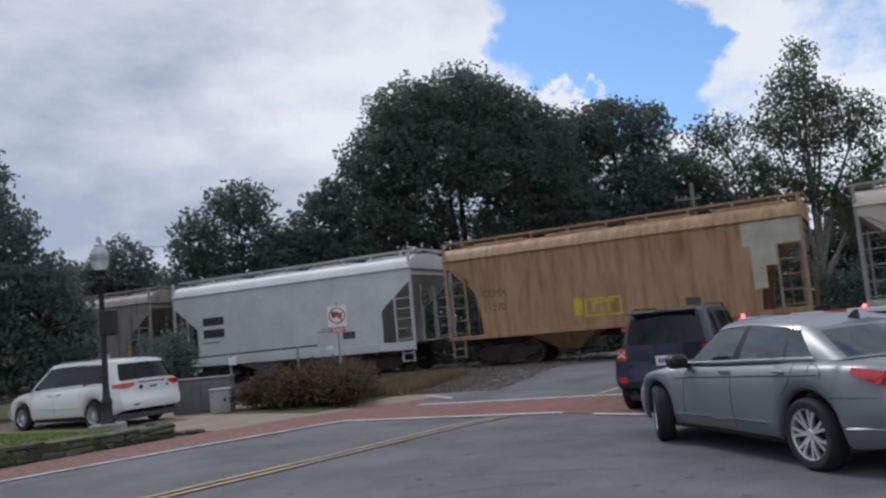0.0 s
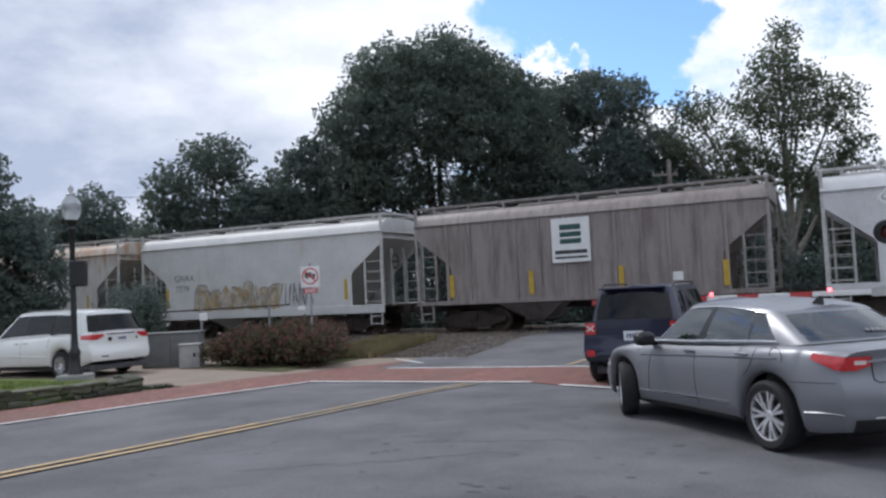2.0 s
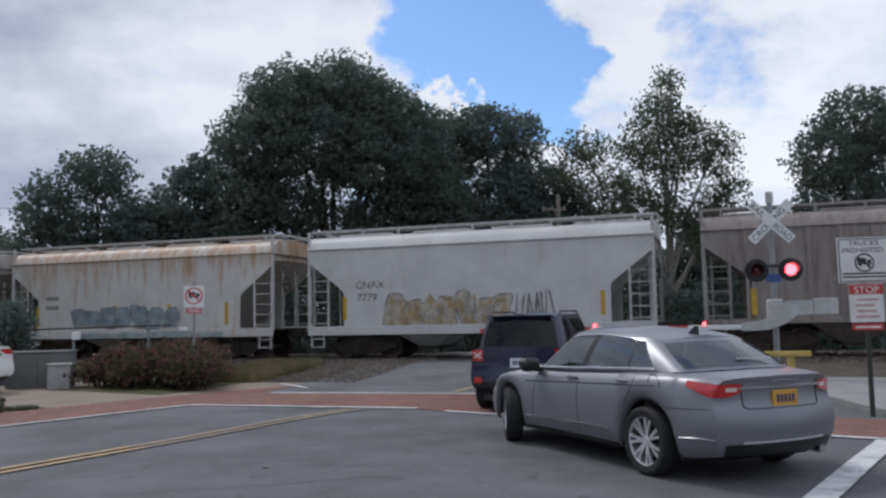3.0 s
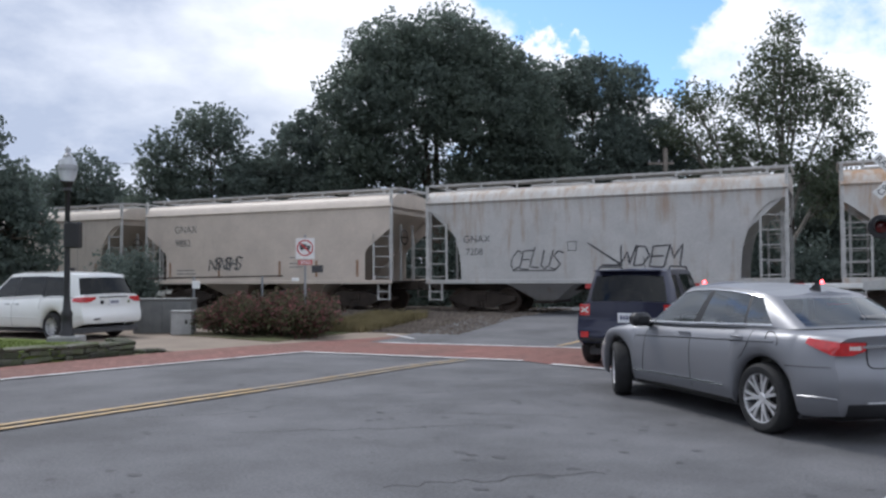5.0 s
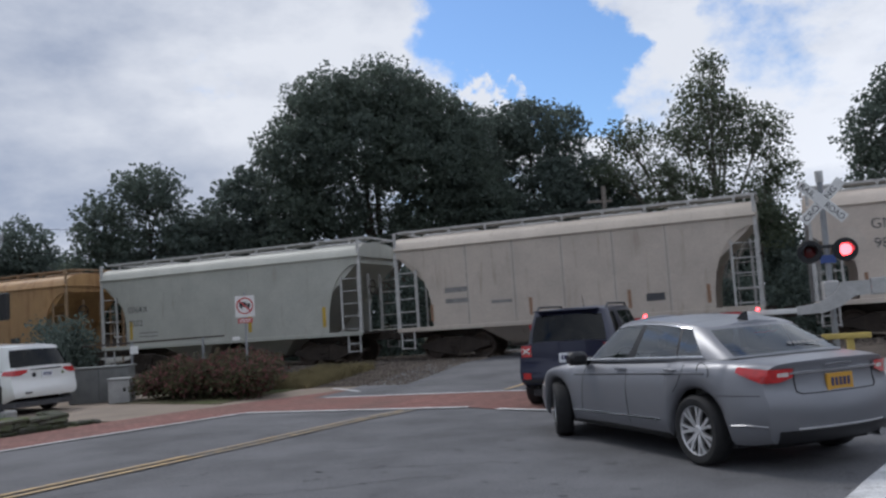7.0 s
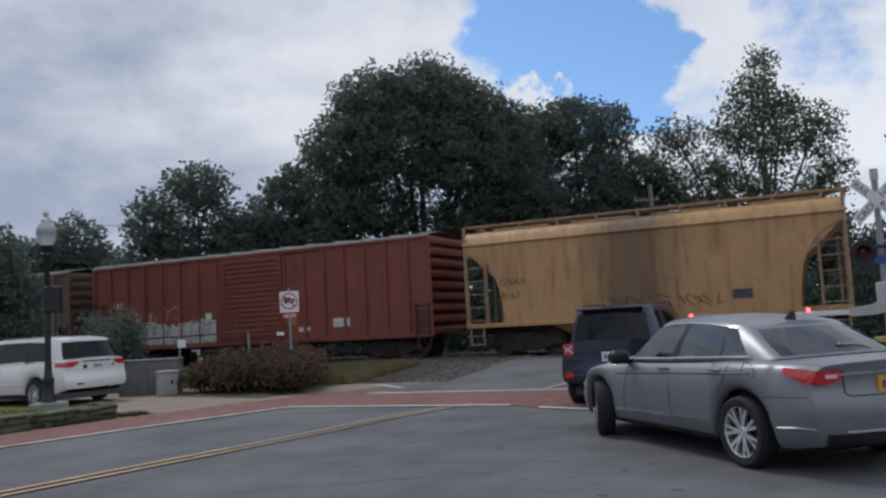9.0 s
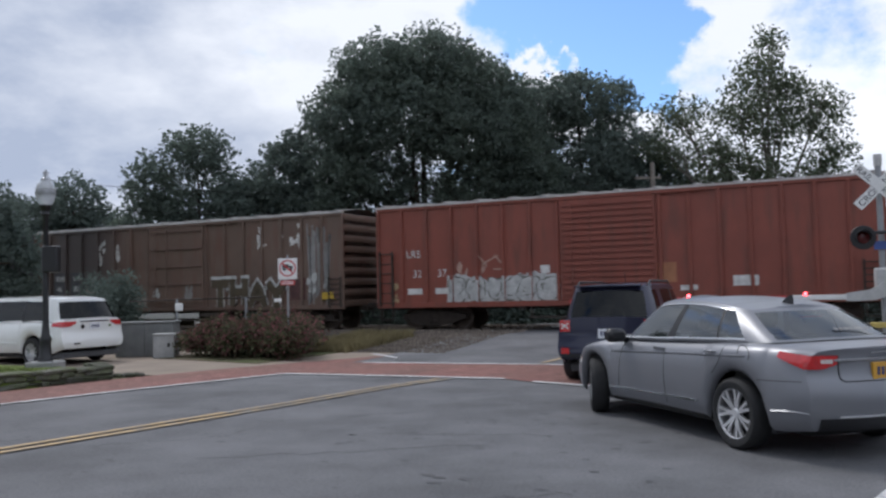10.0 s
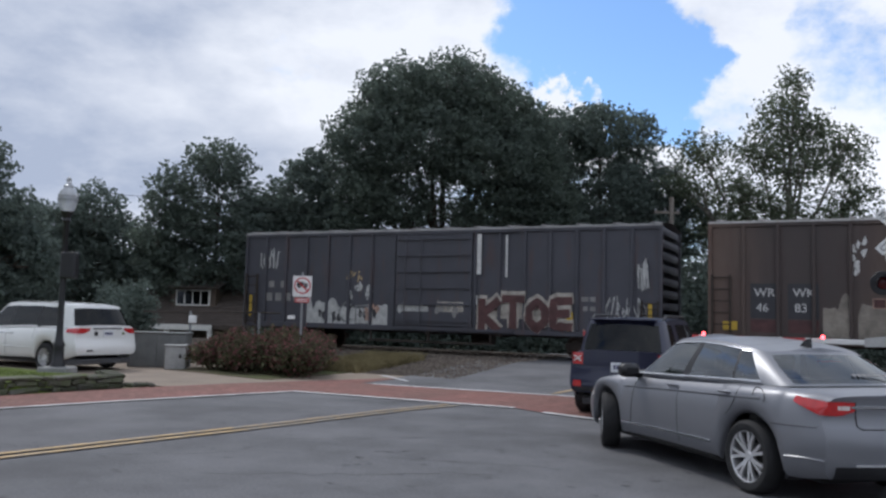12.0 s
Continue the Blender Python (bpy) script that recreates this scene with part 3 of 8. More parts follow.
def blades(name, region, count, tall, mat, label, seed, base=0.0):
    rng = np.random.default_rng(seed)
    (a0, a1), (b0, b1) = region
    s = Shape()
    for a, b, h, t, w in zip(rng.uniform(a0, a1, count), rng.uniform(b0, b1, count), rng.uniform(0.5, 1, count) * tall, rng.uniform(0, 6.28, count), rng.uniform(0.008, 0.02, count)):
        z = rise(b) + (base(b) if callable(base) else base)
        c, d = math.cos(t) * w, math.sin(t) * w
        lx, ly = math.cos(t * 3.1) * h * 0.4, math.sin(t * 2.3) * h * 0.4
        s.add([(a - c, b - d, z), (a + c, b + d, z), (a + lx, b + ly, z + h)], [(0, 1, 2)])
    ob = tagged(part(name, s, mat, None), label, "grass", kind="stuff")
    ob.matrix_world = FRAME
    return ob


blades("grass", ((-22, -13.9), (5.5, 12.6)), 16000, 0.035, GRASS, "short green lawn grass", 3, lawn_height)
blades("grass", ((-13.6, -11.6), (19.0, 23.0)), 7000, 0.32, DRY_GRASS, "dry yellow-green verge grass beside the track", 5)


def pebbles(name, region, count, size, mat, label, seed, lift=0.0):
    rng = np.random.default_rng(seed)
    (a0, a1), (b0, b1) = region
    s = Shape()
    for a, b, r, t in zip(rng.uniform(a0, a1, count), rng.uniform(b0, b1, count), rng.uniform(0.5, 1, count) * size, rng.uniform(0, 6.28, count)):
        z = rise(b) + lift
        q = [(a + math.cos(t + k * 1.57) * r * (1 + 0.3 * math.sin(9 * t + k)), b + math.sin(t + k * 1.57) * r, z - 0.01) for k in range(4)]
        top = (a + 0.3 * r * math.cos(5 * t), b + 0.3 * r * math.sin(5 * t), z + r * 0.8)
        s.add(q + [top], [(0, 1, 4), (1, 2, 4), (2, 3, 4), (3, 0, 4)])
    ob = tagged(part(name, s, mat, None), label, "gravel", kind="stuff")
    ob.matrix_world = FRAME
    return ob


pebbles("gravel", ((-11.9, -8.9), (19.2, 24.8)), 4500, 0.045, BALLAST, "coarse grey gravel at the edge of the crossing", 8)
pebbles("ballast", ((-38, -8.8), (24.2, 29.6)), 9000, 0.075, BALLAST, "grey track ballast", 9, 0.0)
pebbles("ballast", ((0.2, 26), (23.5, 29.6)), 5000, 0.075, BALLAST, "grey track ballast", 10, 0.0)

sheet("ballast_bed", lambda b: (0.1, 60.0), 20.6, 31.5, 0.5, -0.03, BALLAST, "dark bed of crushed stone beside the track", "track bed")
sheet("ballast_bed", lambda b: (-70.0, -10.3), 23.6, 31.5, 0.5, -0.03, BALLAST, "dark bed of crushed stone beside the track", "track bed")
track = thing("railway_track", plan_pose(0, TRACK_B), "single railway track of steel rails on ties", "track", kind="structure")
s = Shape()
for y in (-0.7175, 0.7175):
    prof = [(-0.075, 0.10), (0.075, 0.10), (0.075, 0.115), (0.012, 0.13), (0.012, 0.20), (0.036, 0.215), (0.036, RAIL_TOP), (-0.036, RAIL_TOP), (-0.036, 0.215), (-0.012, 0.20), (-0.012, 0.13), (-0.075, 0.115)]
    k = len(prof)
    vs = [(x, y + p, z) for x in (-160, 120) for p, z in prof]
    r = Shape().add(vs, [(i, (i + 1) % k, (i + 1) % k + k, i + k) for i in range(k)])
    part("rail", r, RAIL, track)
r = Shape()
for i in range(150):
    x = -45 + i * 0.5
    if not -8.7 < x < 0.1:
        r.box(x - 0.11, x + 0.11, -1.3, 1.3, 0.05, 0.14 + 0.01 * math.sin(i * 7.3))
part("ties", r, TIE, track, kind="stuff")


# ---- trees ----
def leaf_cloud(lobes, count, leaf, rng, hollow=0.55):
    """points in a union of ellipsoid lobes, thickest near their skins, with open gaps"""
    weights = np.array([l[3] * l[4] * l[5] for l in lobes]) ** 0.75
    pick = rng.choice(len(lobes), count, p=weights / weights.sum())
    L = np.array(lobes)[pick]
    d = rng.normal(size=(count, 3))
    d /= np.linalg.norm(d, axis=1)[:, None]
    r = hollow + (1.06 - hollow) * rng.random(count) ** 0.8
    # ragged sprays
    spray = 1 + 0.13 * np.sin(d[:, 0] * 9 + L[:, 0] * 3) * np.sin(d[:, 1] * 8 + L[:, 1]) + 0.10 * np.sin(d[:, 2] * 13 + L[:, 2] * 2)
    p = L[:, :3] + d * L[:, 3:6] * (1.07 * r * spray)[:, None]
    keep = (np.sin(p[:, 0] * 2.3 + 1.1 * np.sin(p[:, 2] * 1.9)) * np.sin(p[:, 1] * 2.1 + p[:, 2] * 1.3) + 0.9 * np.sin(p[:, 2] * 3.1 + p[:, 0] * 1.7)) > -0.95
    p = p[keep]
    n = len(p)
    a = rng.normal(size=(n, 3))
    a /= np.linalg.norm(a, axis=1)[:, None]
    b = np.cross(a, rng.normal(size=(n, 3)))
    b /= np.linalg.norm(b, axis=1)[:, None]
    size = leaf * rng.uniform(0.55, 1.25, n)[:, None]
    quad = np.stack([p - a * size, p + b * size * 0.55, p + a * size, p - b * size * 0.55], 1).reshape(-1, 3)
    return quad


def leaf_mesh(name, quads, mat):
    n = len(quads) // 4
    me = bpy.data.meshes.new(name)
    me.vertices.add(len(quads))
    me.vertices.foreach_set("co", quads.astype(np.float32).ravel())
    me.loops.add(n * 4)
    me.loops.foreach_set("vertex_index", np.arange(n * 4, dtype=np.int32))
    me.polygons.add(n)
    me.polygons.foreach_set("loop_start", np.arange(0, n * 4, 4, dtype=np.int32))
    me.polygons.foreach_set("loop_total", np.full(n, 4, np.int32))
    me.update(calc_edges=True)
    me.materials.append(mat)
    return me


def tree(x, y, ground_z, trunk_h, trunk_r, lobes, count, leaf, mat, bark, label, seed, hollow=0.5, group="", limbs=True):
    """lobes: x, y, z from the foot and three radii"""
    rng = np.random.default_rng(seed)
    ob = thing("tree", pose(x, y, ground_z), label, "tree", group)
    s = Shape()
    top = Vector((rng.uniform(-0.3, 0.3), rng.uniform(-0.3, 0.3), trunk_h))
    s.tube([(0, 0, -0.3), (0.03, 0, 0.4), (top.x * 0.5, top.y * 0.5, trunk_h * 0.55), top], [trunk_r * 1.5, trunk_r * 1.05, trunk_r * 0.85, trunk_r * 0.6], 9)
    part("trunk", s, bark, ob, smooth=True)
    if limbs:
        s = Shape()
        for l in lobes:
            c = Vector(l[:3])
            foot = Vector((top.x * 0.8, top.y * 0.8, min(trunk_h * rng.uniform(0.7, 1.0), c.z * 0.8)))
            mid = foot.lerp(c, 0.5) + Vector((rng.uniform(-0.4, 0.4), rng.uniform(-0.4, 0.4), 0.3))
            s.tube([foot, mid, c], [trunk_r * 0.42, trunk_r * 0.26, trunk_r * 0.1], 6)
            for _ in range(7):
                d = Vector(rng.normal(size=3)).normalized()
                d.z = abs(d.z) * 0.8
                tip = c + Vector((d.x * l[3], d.y * l[4], d.z * l[5])) * 0.9
                st = mid.lerp(c, rng.uniform(0.2, 1))
                s.tube([st, st.lerp(tip, 0.5) + Vector((0, 0, 0.25)), tip], [trunk_r * 0.13, trunk_r * 0.08, 0.012], 4)
        part("branchwork", s, bark, ob, smooth=True)
    crown = new("crown", leaf_mesh("crown", leaf_cloud(lobes, count, leaf, rng, hollow), mat))
    crown.parent = ob
    return ob


def shrub_lobes(rng, a, width, height, n):
    return [(a + rng.uniform(-0.5, 0.5) * width, rng.uniform(-0.5, 0.5) * 1.2, height * rng.uniform(0.4, 0.62), rng.uniform(0.4, 0.75), rng.uniform(0.4, 0.7), height * rng.uniform(0.34, 0.46)) for _ in range(n)]


def build_trees():
    g = -2.8
    # great spreading oak behind the track
    tree(1.2, 46, g, 7.5, 0.5, [
        (-4.6, 0, 13.8, 2.2, 3, 2.1), (-2.7, 0, 16.3, 2.5, 3, 2.1), (0.3, 0, 17.0, 2.5, 3, 1.9), (2.6, 0, 15.6, 2.3, 3, 2.0), (4.6, 0, 14.0, 1.9, 2.6, 2.1),
        (-1.0, -1.5, 13.8, 3.4, 2.5, 2.4), (2.2, -1.5, 12.9, 3.2, 2.5, 2.2), (-4.5, 0, 11.0, 2.1, 2.6, 1.5), (5.2, 0, 11.3, 2.4, 2.6, 1.8),
        (-2.6, 0, 10.4, 2.6, 2.4, 1.3), (2.4, 0, 9.9, 2.4, 2.4, 1.2), (-5.4, 0, 9.0, 1.5, 2, 1.1), (6.4, 0, 9.2, 1.9, 2, 1.3), (-4.2, 0, 8.2, 1.6, 1.8, 0.9), (0.2, 0, 8.6, 1.5, 1.5, 0.7)],
        118000, 0.126, LEAF_OAK, BARK, "broad dark green oak with a domed crown", 11, 0.4)
    # lower tree to its flank, and the stepped canopy beside it
    tree(-7.8, 48, g, 5, 0.35, [(0.8, 0, 10.8, 1.9, 2.4, 2.0), (-1.6, 0, 9.2, 2.0, 2.4, 1.8), (1.6, 0, 9.0, 2.0, 2.4, 2.0), (-0.4, 0, 7.0, 3.0, 2.6, 2.2), (1.4, 0, 12.6, 1.3, 1.5, 1.3)], 28500, 0.144, LEAF_DEEP, BARK, "dark green tree with a stepped crown", 12)
    tree(-12.4, 48, g, 5, 0.35, [(-2.2, 0, 10.6, 1.5, 2, 1.9), (0.4, 0, 12.6, 2.0, 2, 1.6), (-2.8, 0, 8.0, 1.7, 2, 1.8), (-0.6, 0, 9.2, 1.9, 2, 1.6), (2.4, 0, 10.2, 1.5, 2, 1.4), (-1.2, 0, 6.6, 2.4, 2.2, 1.6), (2.4, 0, 7.6, 2.2, 2.2, 1.8)], 25650, 0.144, LEAF_OAK, BARK, "dark green tree with two rounded crowns", 13, 0.35)
    tree(9.6, 48, g, 6, 0.4, [(-1.8, 0, 14.6, 2.4, 2.4, 2.0), (0.6, 0, 15.4, 2.0, 2.2, 1.7), (-2.6, 0, 11.0, 2.4, 2.6, 2.2), (1.6, 0, 11.2, 2.4, 2.6, 2.2), (0, 0, 8.2, 3.2, 2.8, 2.2), (3.6, 0, 9.0, 2.0, 2.4, 1.8)], 41800, 0.144, LEAF_DEEP, BARK, "dark green tree with an uneven crown", 14)
    tree(12.4, 48.5, g, 6, 0.3, [(0.3, 0, 15.1, 1.3, 1.3, 1.7), (-0.6, 0, 12.8, 1.2, 1.5, 1.5), (1.4, 0, 12.2, 1.6, 1.8, 1.5), (0.6, 0, 9.5, 2.6, 2.4, 2.2), (3.2, 0, 10.2, 2.0, 2, 1.6)], 20900, 0.137, LEAF_DEEP, BARK, "slender dark tree rising above its neighbours", 15)
    # airy light-leaved tree with pale limbs showing
    tree(20.6, 46, g, 6, 0.34, [
        (0.4, 0, 18.0, 0.9, 1.1, 1.3), (-0.4, 0, 16.2, 1.6, 1.6, 1.4), (1.4, 0, 15.4, 1.4, 1.5, 1.4), (-1.6, 0, 14.2, 1.5, 1.6, 1.5), (3.2, 0, 14.2, 1.6, 1.5, 1.5), (0.6, 0, 13.4, 2.0, 1.8, 1.6),
        (-5.0, 0, 14.0, 1.9, 1.4, 1.2), (-5.8, 0, 12.0, 1.6, 1.3, 1.2), (-3.0, 0, 11.6, 1.7, 1.7, 1.5), (3.7, 0, 11.6, 1.6, 1.5, 1.5), (-1.0, 0, 10.6, 2.0, 1.8, 1.5), (1.6, 0, 10.0, 2.0, 1.8, 1.4), (-3.6, 0, 9.4, 1.8, 1.8, 1.4), (3.2, 0, 8.6, 1.8, 1.8, 1.4)],
        24500, 0.122, LEAF_LIGHT, BARK_PALE, "airy green tree with pale limbs showing through", 16, 0.2)
    tree(32.0, 44, g, 6, 0.4, [(-2.2, 0, 13.4, 2.0, 2.2, 1.8), (0, 0, 15.6, 2.4, 2.4, 1.9), (-1.4, 0, 11.0, 2.6, 2.4, 2.0), (1.8, 0, 12.4, 2.6, 2.6, 2.4), (0, 0, 8.6, 3.2, 2.6, 2.0), (-3.4, 0, 9.6, 1.5, 1.6, 1.2), (3.4, 0, 15, 2.4, 2.4, 2)], 32300, 0.144, LEAF_OAK, BARK, "green rounded tree beyond the crossing", 17)
    tree(25.6, 50, g, 5, 0.25, [(0, 0, 9.2, 0.7, 0.7, 2.3), (0, 0, 7.2, 1.2, 1.2, 1.8), (0, 0, 5, 1.6, 1.6, 1.6)], 9500, 0.122, LEAF_DEEP, BARK, "small pointed evergreen behind the train", 18)
    # near tree whose boughs hang before the track, and those behind it
    tree(-18.6, 29.5, 0.0, 4.6, 0.4, [(0.6, 0, 8.4, 2.0, 2.4, 1.5), (-2.2, 0, 8.0, 2.6, 2.6, 2.0), (1.9, 0, 6.4, 1.6, 2.0, 1.4), (-1.4, 0, 5.6, 3.0, 2.6, 1.7), (2.4, -0.4, 4.6, 1.7, 1.6, 1.2), (3.9, -0.6, 3.4, 1.2, 1.2, 1.1), (1.2, -0.6, 3.4, 2.2, 1.6, 1.2), (-2.4, 0, 3.4, 2.4, 2, 1.4), (3.2, -0.6, 2.2, 1.7, 1.2, 1.3), (0.5, -0.6, 1.8, 2.2, 1.4, 1.5), (-2.6, 0, 1.6, 2.6, 1.6, 1.5), (4.4, -0.5, 4.4, 1.0, 1.1, 1.1), (5.0, -0.6, 2.9, 1.1, 1.0, 1.3), (4.7, -0.6, 1.5, 1.2, 1.0, 1.2)], 88000, 0.108, LEAF_DEEP, BARK, "dark leafy tree with boughs hanging low behind the white van", 19)
    tree(-21.0, 50, g, 5, 0.4, [(1.2, 0, 9.9, 1.8, 2, 1.7), (-1.0, 0, 8.6, 2.4, 2.4, 2.0), (3.0, 0, 8.2, 1.8, 2, 1.6), (0, 0, 6.4, 3.4, 2.6, 2.2), (4.6, 0, 6.2, 2, 2, 1.8)], 26600, 0.144, LEAF_DEEP, BARK, "dark green tree beyond the track", 20)
    # the dark belt of young trees and undergrowth along the far side
    rng = np.random.default_rng(7)
    for i in range(17):
        x = -34 + i * 4.3 + rng.uniform(-0.7, 0.7)
        low = -19 < x < -9
        h = rng.uniform(5.0, 6.2) if low else (rng.uniform(9.2, 9.9) if -4.5 < x < 7 else rng.uniform(8.6, 11.0))
        y = 57 if low else 52
        tree(x, y + rng.uniform(-1, 1), g, 3, 0.2, [(0, 0, h - 1.6, 2.2, 2.2, 1.8), (-1.4, 0, h - 3.4, 2.0, 2.2, 2.0), (1.5, 0, h - 3.8, 2.1, 2.2, 2.2), (0, 0, 2.6, 3.0, 2.4, 2.4)], 14250, 0.173, LEAF_DEEP, BARK, "dark green young tree in the belt behind the track", 40 + i, 0.3, "tree belt behind the track", False)

    # undergrowth below the far side of the track
    for i in range(15):
        x = -6.5 + i * 2.9 + rng.uniform(-0.6, 0.6)
        h = rng.uniform(6.0, 7.6)
        tree(x, 41.5 + rng.uniform(-0.8, 0.8), g, 2, 0.1, [(0, 0, h - 1.4, 1.5, 1.3, 1.4), (-0.9, 0, h - 3.2, 1.6, 1.3, 1.6), (0.9, 0, h - 3.4, 1.6, 1.3, 1.6), (0, 0, 1.8, 2.0, 1.4, 1.8)], 6500, 0.13, LEAF_DEEP, BARK, "dark leafy undergrowth beside the track", 80 + i, 0.2, "undergrowth beside the track", False)


build_trees()


def surroundings():
    """unseen trees and plain fronts, added behind and beside the camera to darken reflections"""
    pool = [o for o in scene.objects if o.name.startswith("tree") and o.parent is None and len(o.children) == 3][:5]
    for i, (x, y) in enumerate(((-34, -6), (-30, -20), (-14, -30), (4, -34), (20, -30), (34, -16), (40, 2), (44, 22), (-40, 10))):
        o = copy_thing(pool[i % len(pool)], pose(x, y, -1.0, 0, 0, 70 * i))
    for k, (x, y, turn, w, h) in enumerate(((-10, -24, 10, 24, 7.5), (16, -22, -20, 22, 7))):
        s = Shape()
        s.box(-w / 2, w / 2, -3, 3, -0.2, h)
        s.box(-w / 2 - 0.2, w / 2 + 0.2, -3.2, 3.2, h, h + 0.4)
        o = structure("building_front", s, WALL_DARK, "plain brown block, unseen, added to darken reflections", "building")
        o.matrix_world = pose(x, y, 0, 0, 0, turn)


surroundings()


def build_shrubs():
    """rose-like shrubs in a bed beside the crossing"""
    s = Shape()
    s.slab([(-15.9, 16.6), (-12.0, 15.7), (-11.9, 19.2), (-15.9, 19.6)], -0.05, 0.02)
    bed = structure("planting_bed", s, SOIL, "low planting bed with a dark edge", "planting bed")
    bed.matrix_world = FRAME
    rng = np.random.default_rng(2)
    for i, (a, b, w, h) in enumerate(((-14.9, 17.8, 1.2, 0.78), (-14.0, 17.3, 1.3, 1.02), (-13.1, 17.6, 1.3, 1.1), (-12.3, 17.3, 1.2, 0.92), (-13.4, 18.6, 1.6, 1.08), (-14.6, 18.8, 1.4, 0.85))):
        ob = thing("shrub", plan_pose(a, b, 0.05), "reddish-green flowering shrub in the bed by the sign", "shrub", "shrubs in the bed")
        lobes = shrub_lobes(rng, 0, w, h, 7)
        t = Shape()
        for l in lobes:
            t.tube([(0, 0, -0.1), (l[0] * 0.5, l[1] * 0.5, l[2] * 0.6), l[:3]], [0.025, 0.018, 0.008], 5)
        part("stemwork", t, BARK, ob)
        for nm, cnt, mt in (("foliage", 3800, LEAF_SHRUB), ("blossom", 1700, FLOWER)):
            o = new(nm, leaf_mesh(nm, leaf_cloud(lobes, cnt, 0.055, rng, 0.3), mt))
            o.parent = ob
    # grey-green bush between van and cabinets
    for a, b, h in ((-20.1, 19.1, 2.3), (-20.9, 19.4, 2.2)):
        ob = thing("bush", plan_pose(a, b, 0.0), "dull grey-green bush behind the cabinets", "bush")
        lobes = shrub_lobes(rng, 0, 0.5, h, 7)
        t = Shape()
        for l in lobes:
            t.tube([(0, 0, -0.1), (l[0] * 0.5, l[1] * 0.5, l[2] * 0.6), l[:3]], [0.03, 0.02, 0.008], 5)
        part("stemwork", t, BARK, ob)
        o = new("foliage", leaf_mesh("foliage", leaf_cloud(lobes, 7000, 0.06, rng, 0.3), LEAF_DEEP))
        o.parent = ob


build_shrubs()


# ---- train ----
SPEED, GAIN = 12.715, 0.1115  # metres a second, and its slow rise


def run(t):
    return SPEED * t + GAIN * t * t / 2


ROLLING = []  # cars with the place of their middle along the track at the start, and their wheelsets
HALF = 5.78  # half length of a hopper body


def scrawl(name, parent, x, y, z, w, h, mat, seed, fat=0.05, count=9, label=""):
    """sprayed writing that cannot be read: joined strokes of paint"""
    rng = random.Random(seed)
    s = Shape()
    for i in range(count):
        cx = x + w * (i + 0.5) / count
        pts = [(cx + rng.uniform(-0.8, 0.8) * w / count, z + h * v + rng.uniform(-0.12, 0.12) * h) for v in rng.choice(((0, 0.5, 1, 0.7), (1, 0.4, 0, 0.2), (0.1, 0.9, 0.5, 0), (0.9, 1, 0.1, 0.3)))]
        rows = []
        for k, (px, pz) in enumerate(pts):
            qx, qz = pts[min(k + 1, 3)]
            ox, oz = pts[max(k - 1, 0)]
            d = Vector((qx - ox, qz - oz)).normalized() * fat * (0.5 + 0.5 * (k in (1, 2)))
            rows.append([(px - d.y, y - 0.0004 * i, pz + d.x), (px + d.y, y - 0.0004 * i, pz - d.x)])
        s.grid(rows)
    return part(name, s, mat, parent, label, kind="stuff")


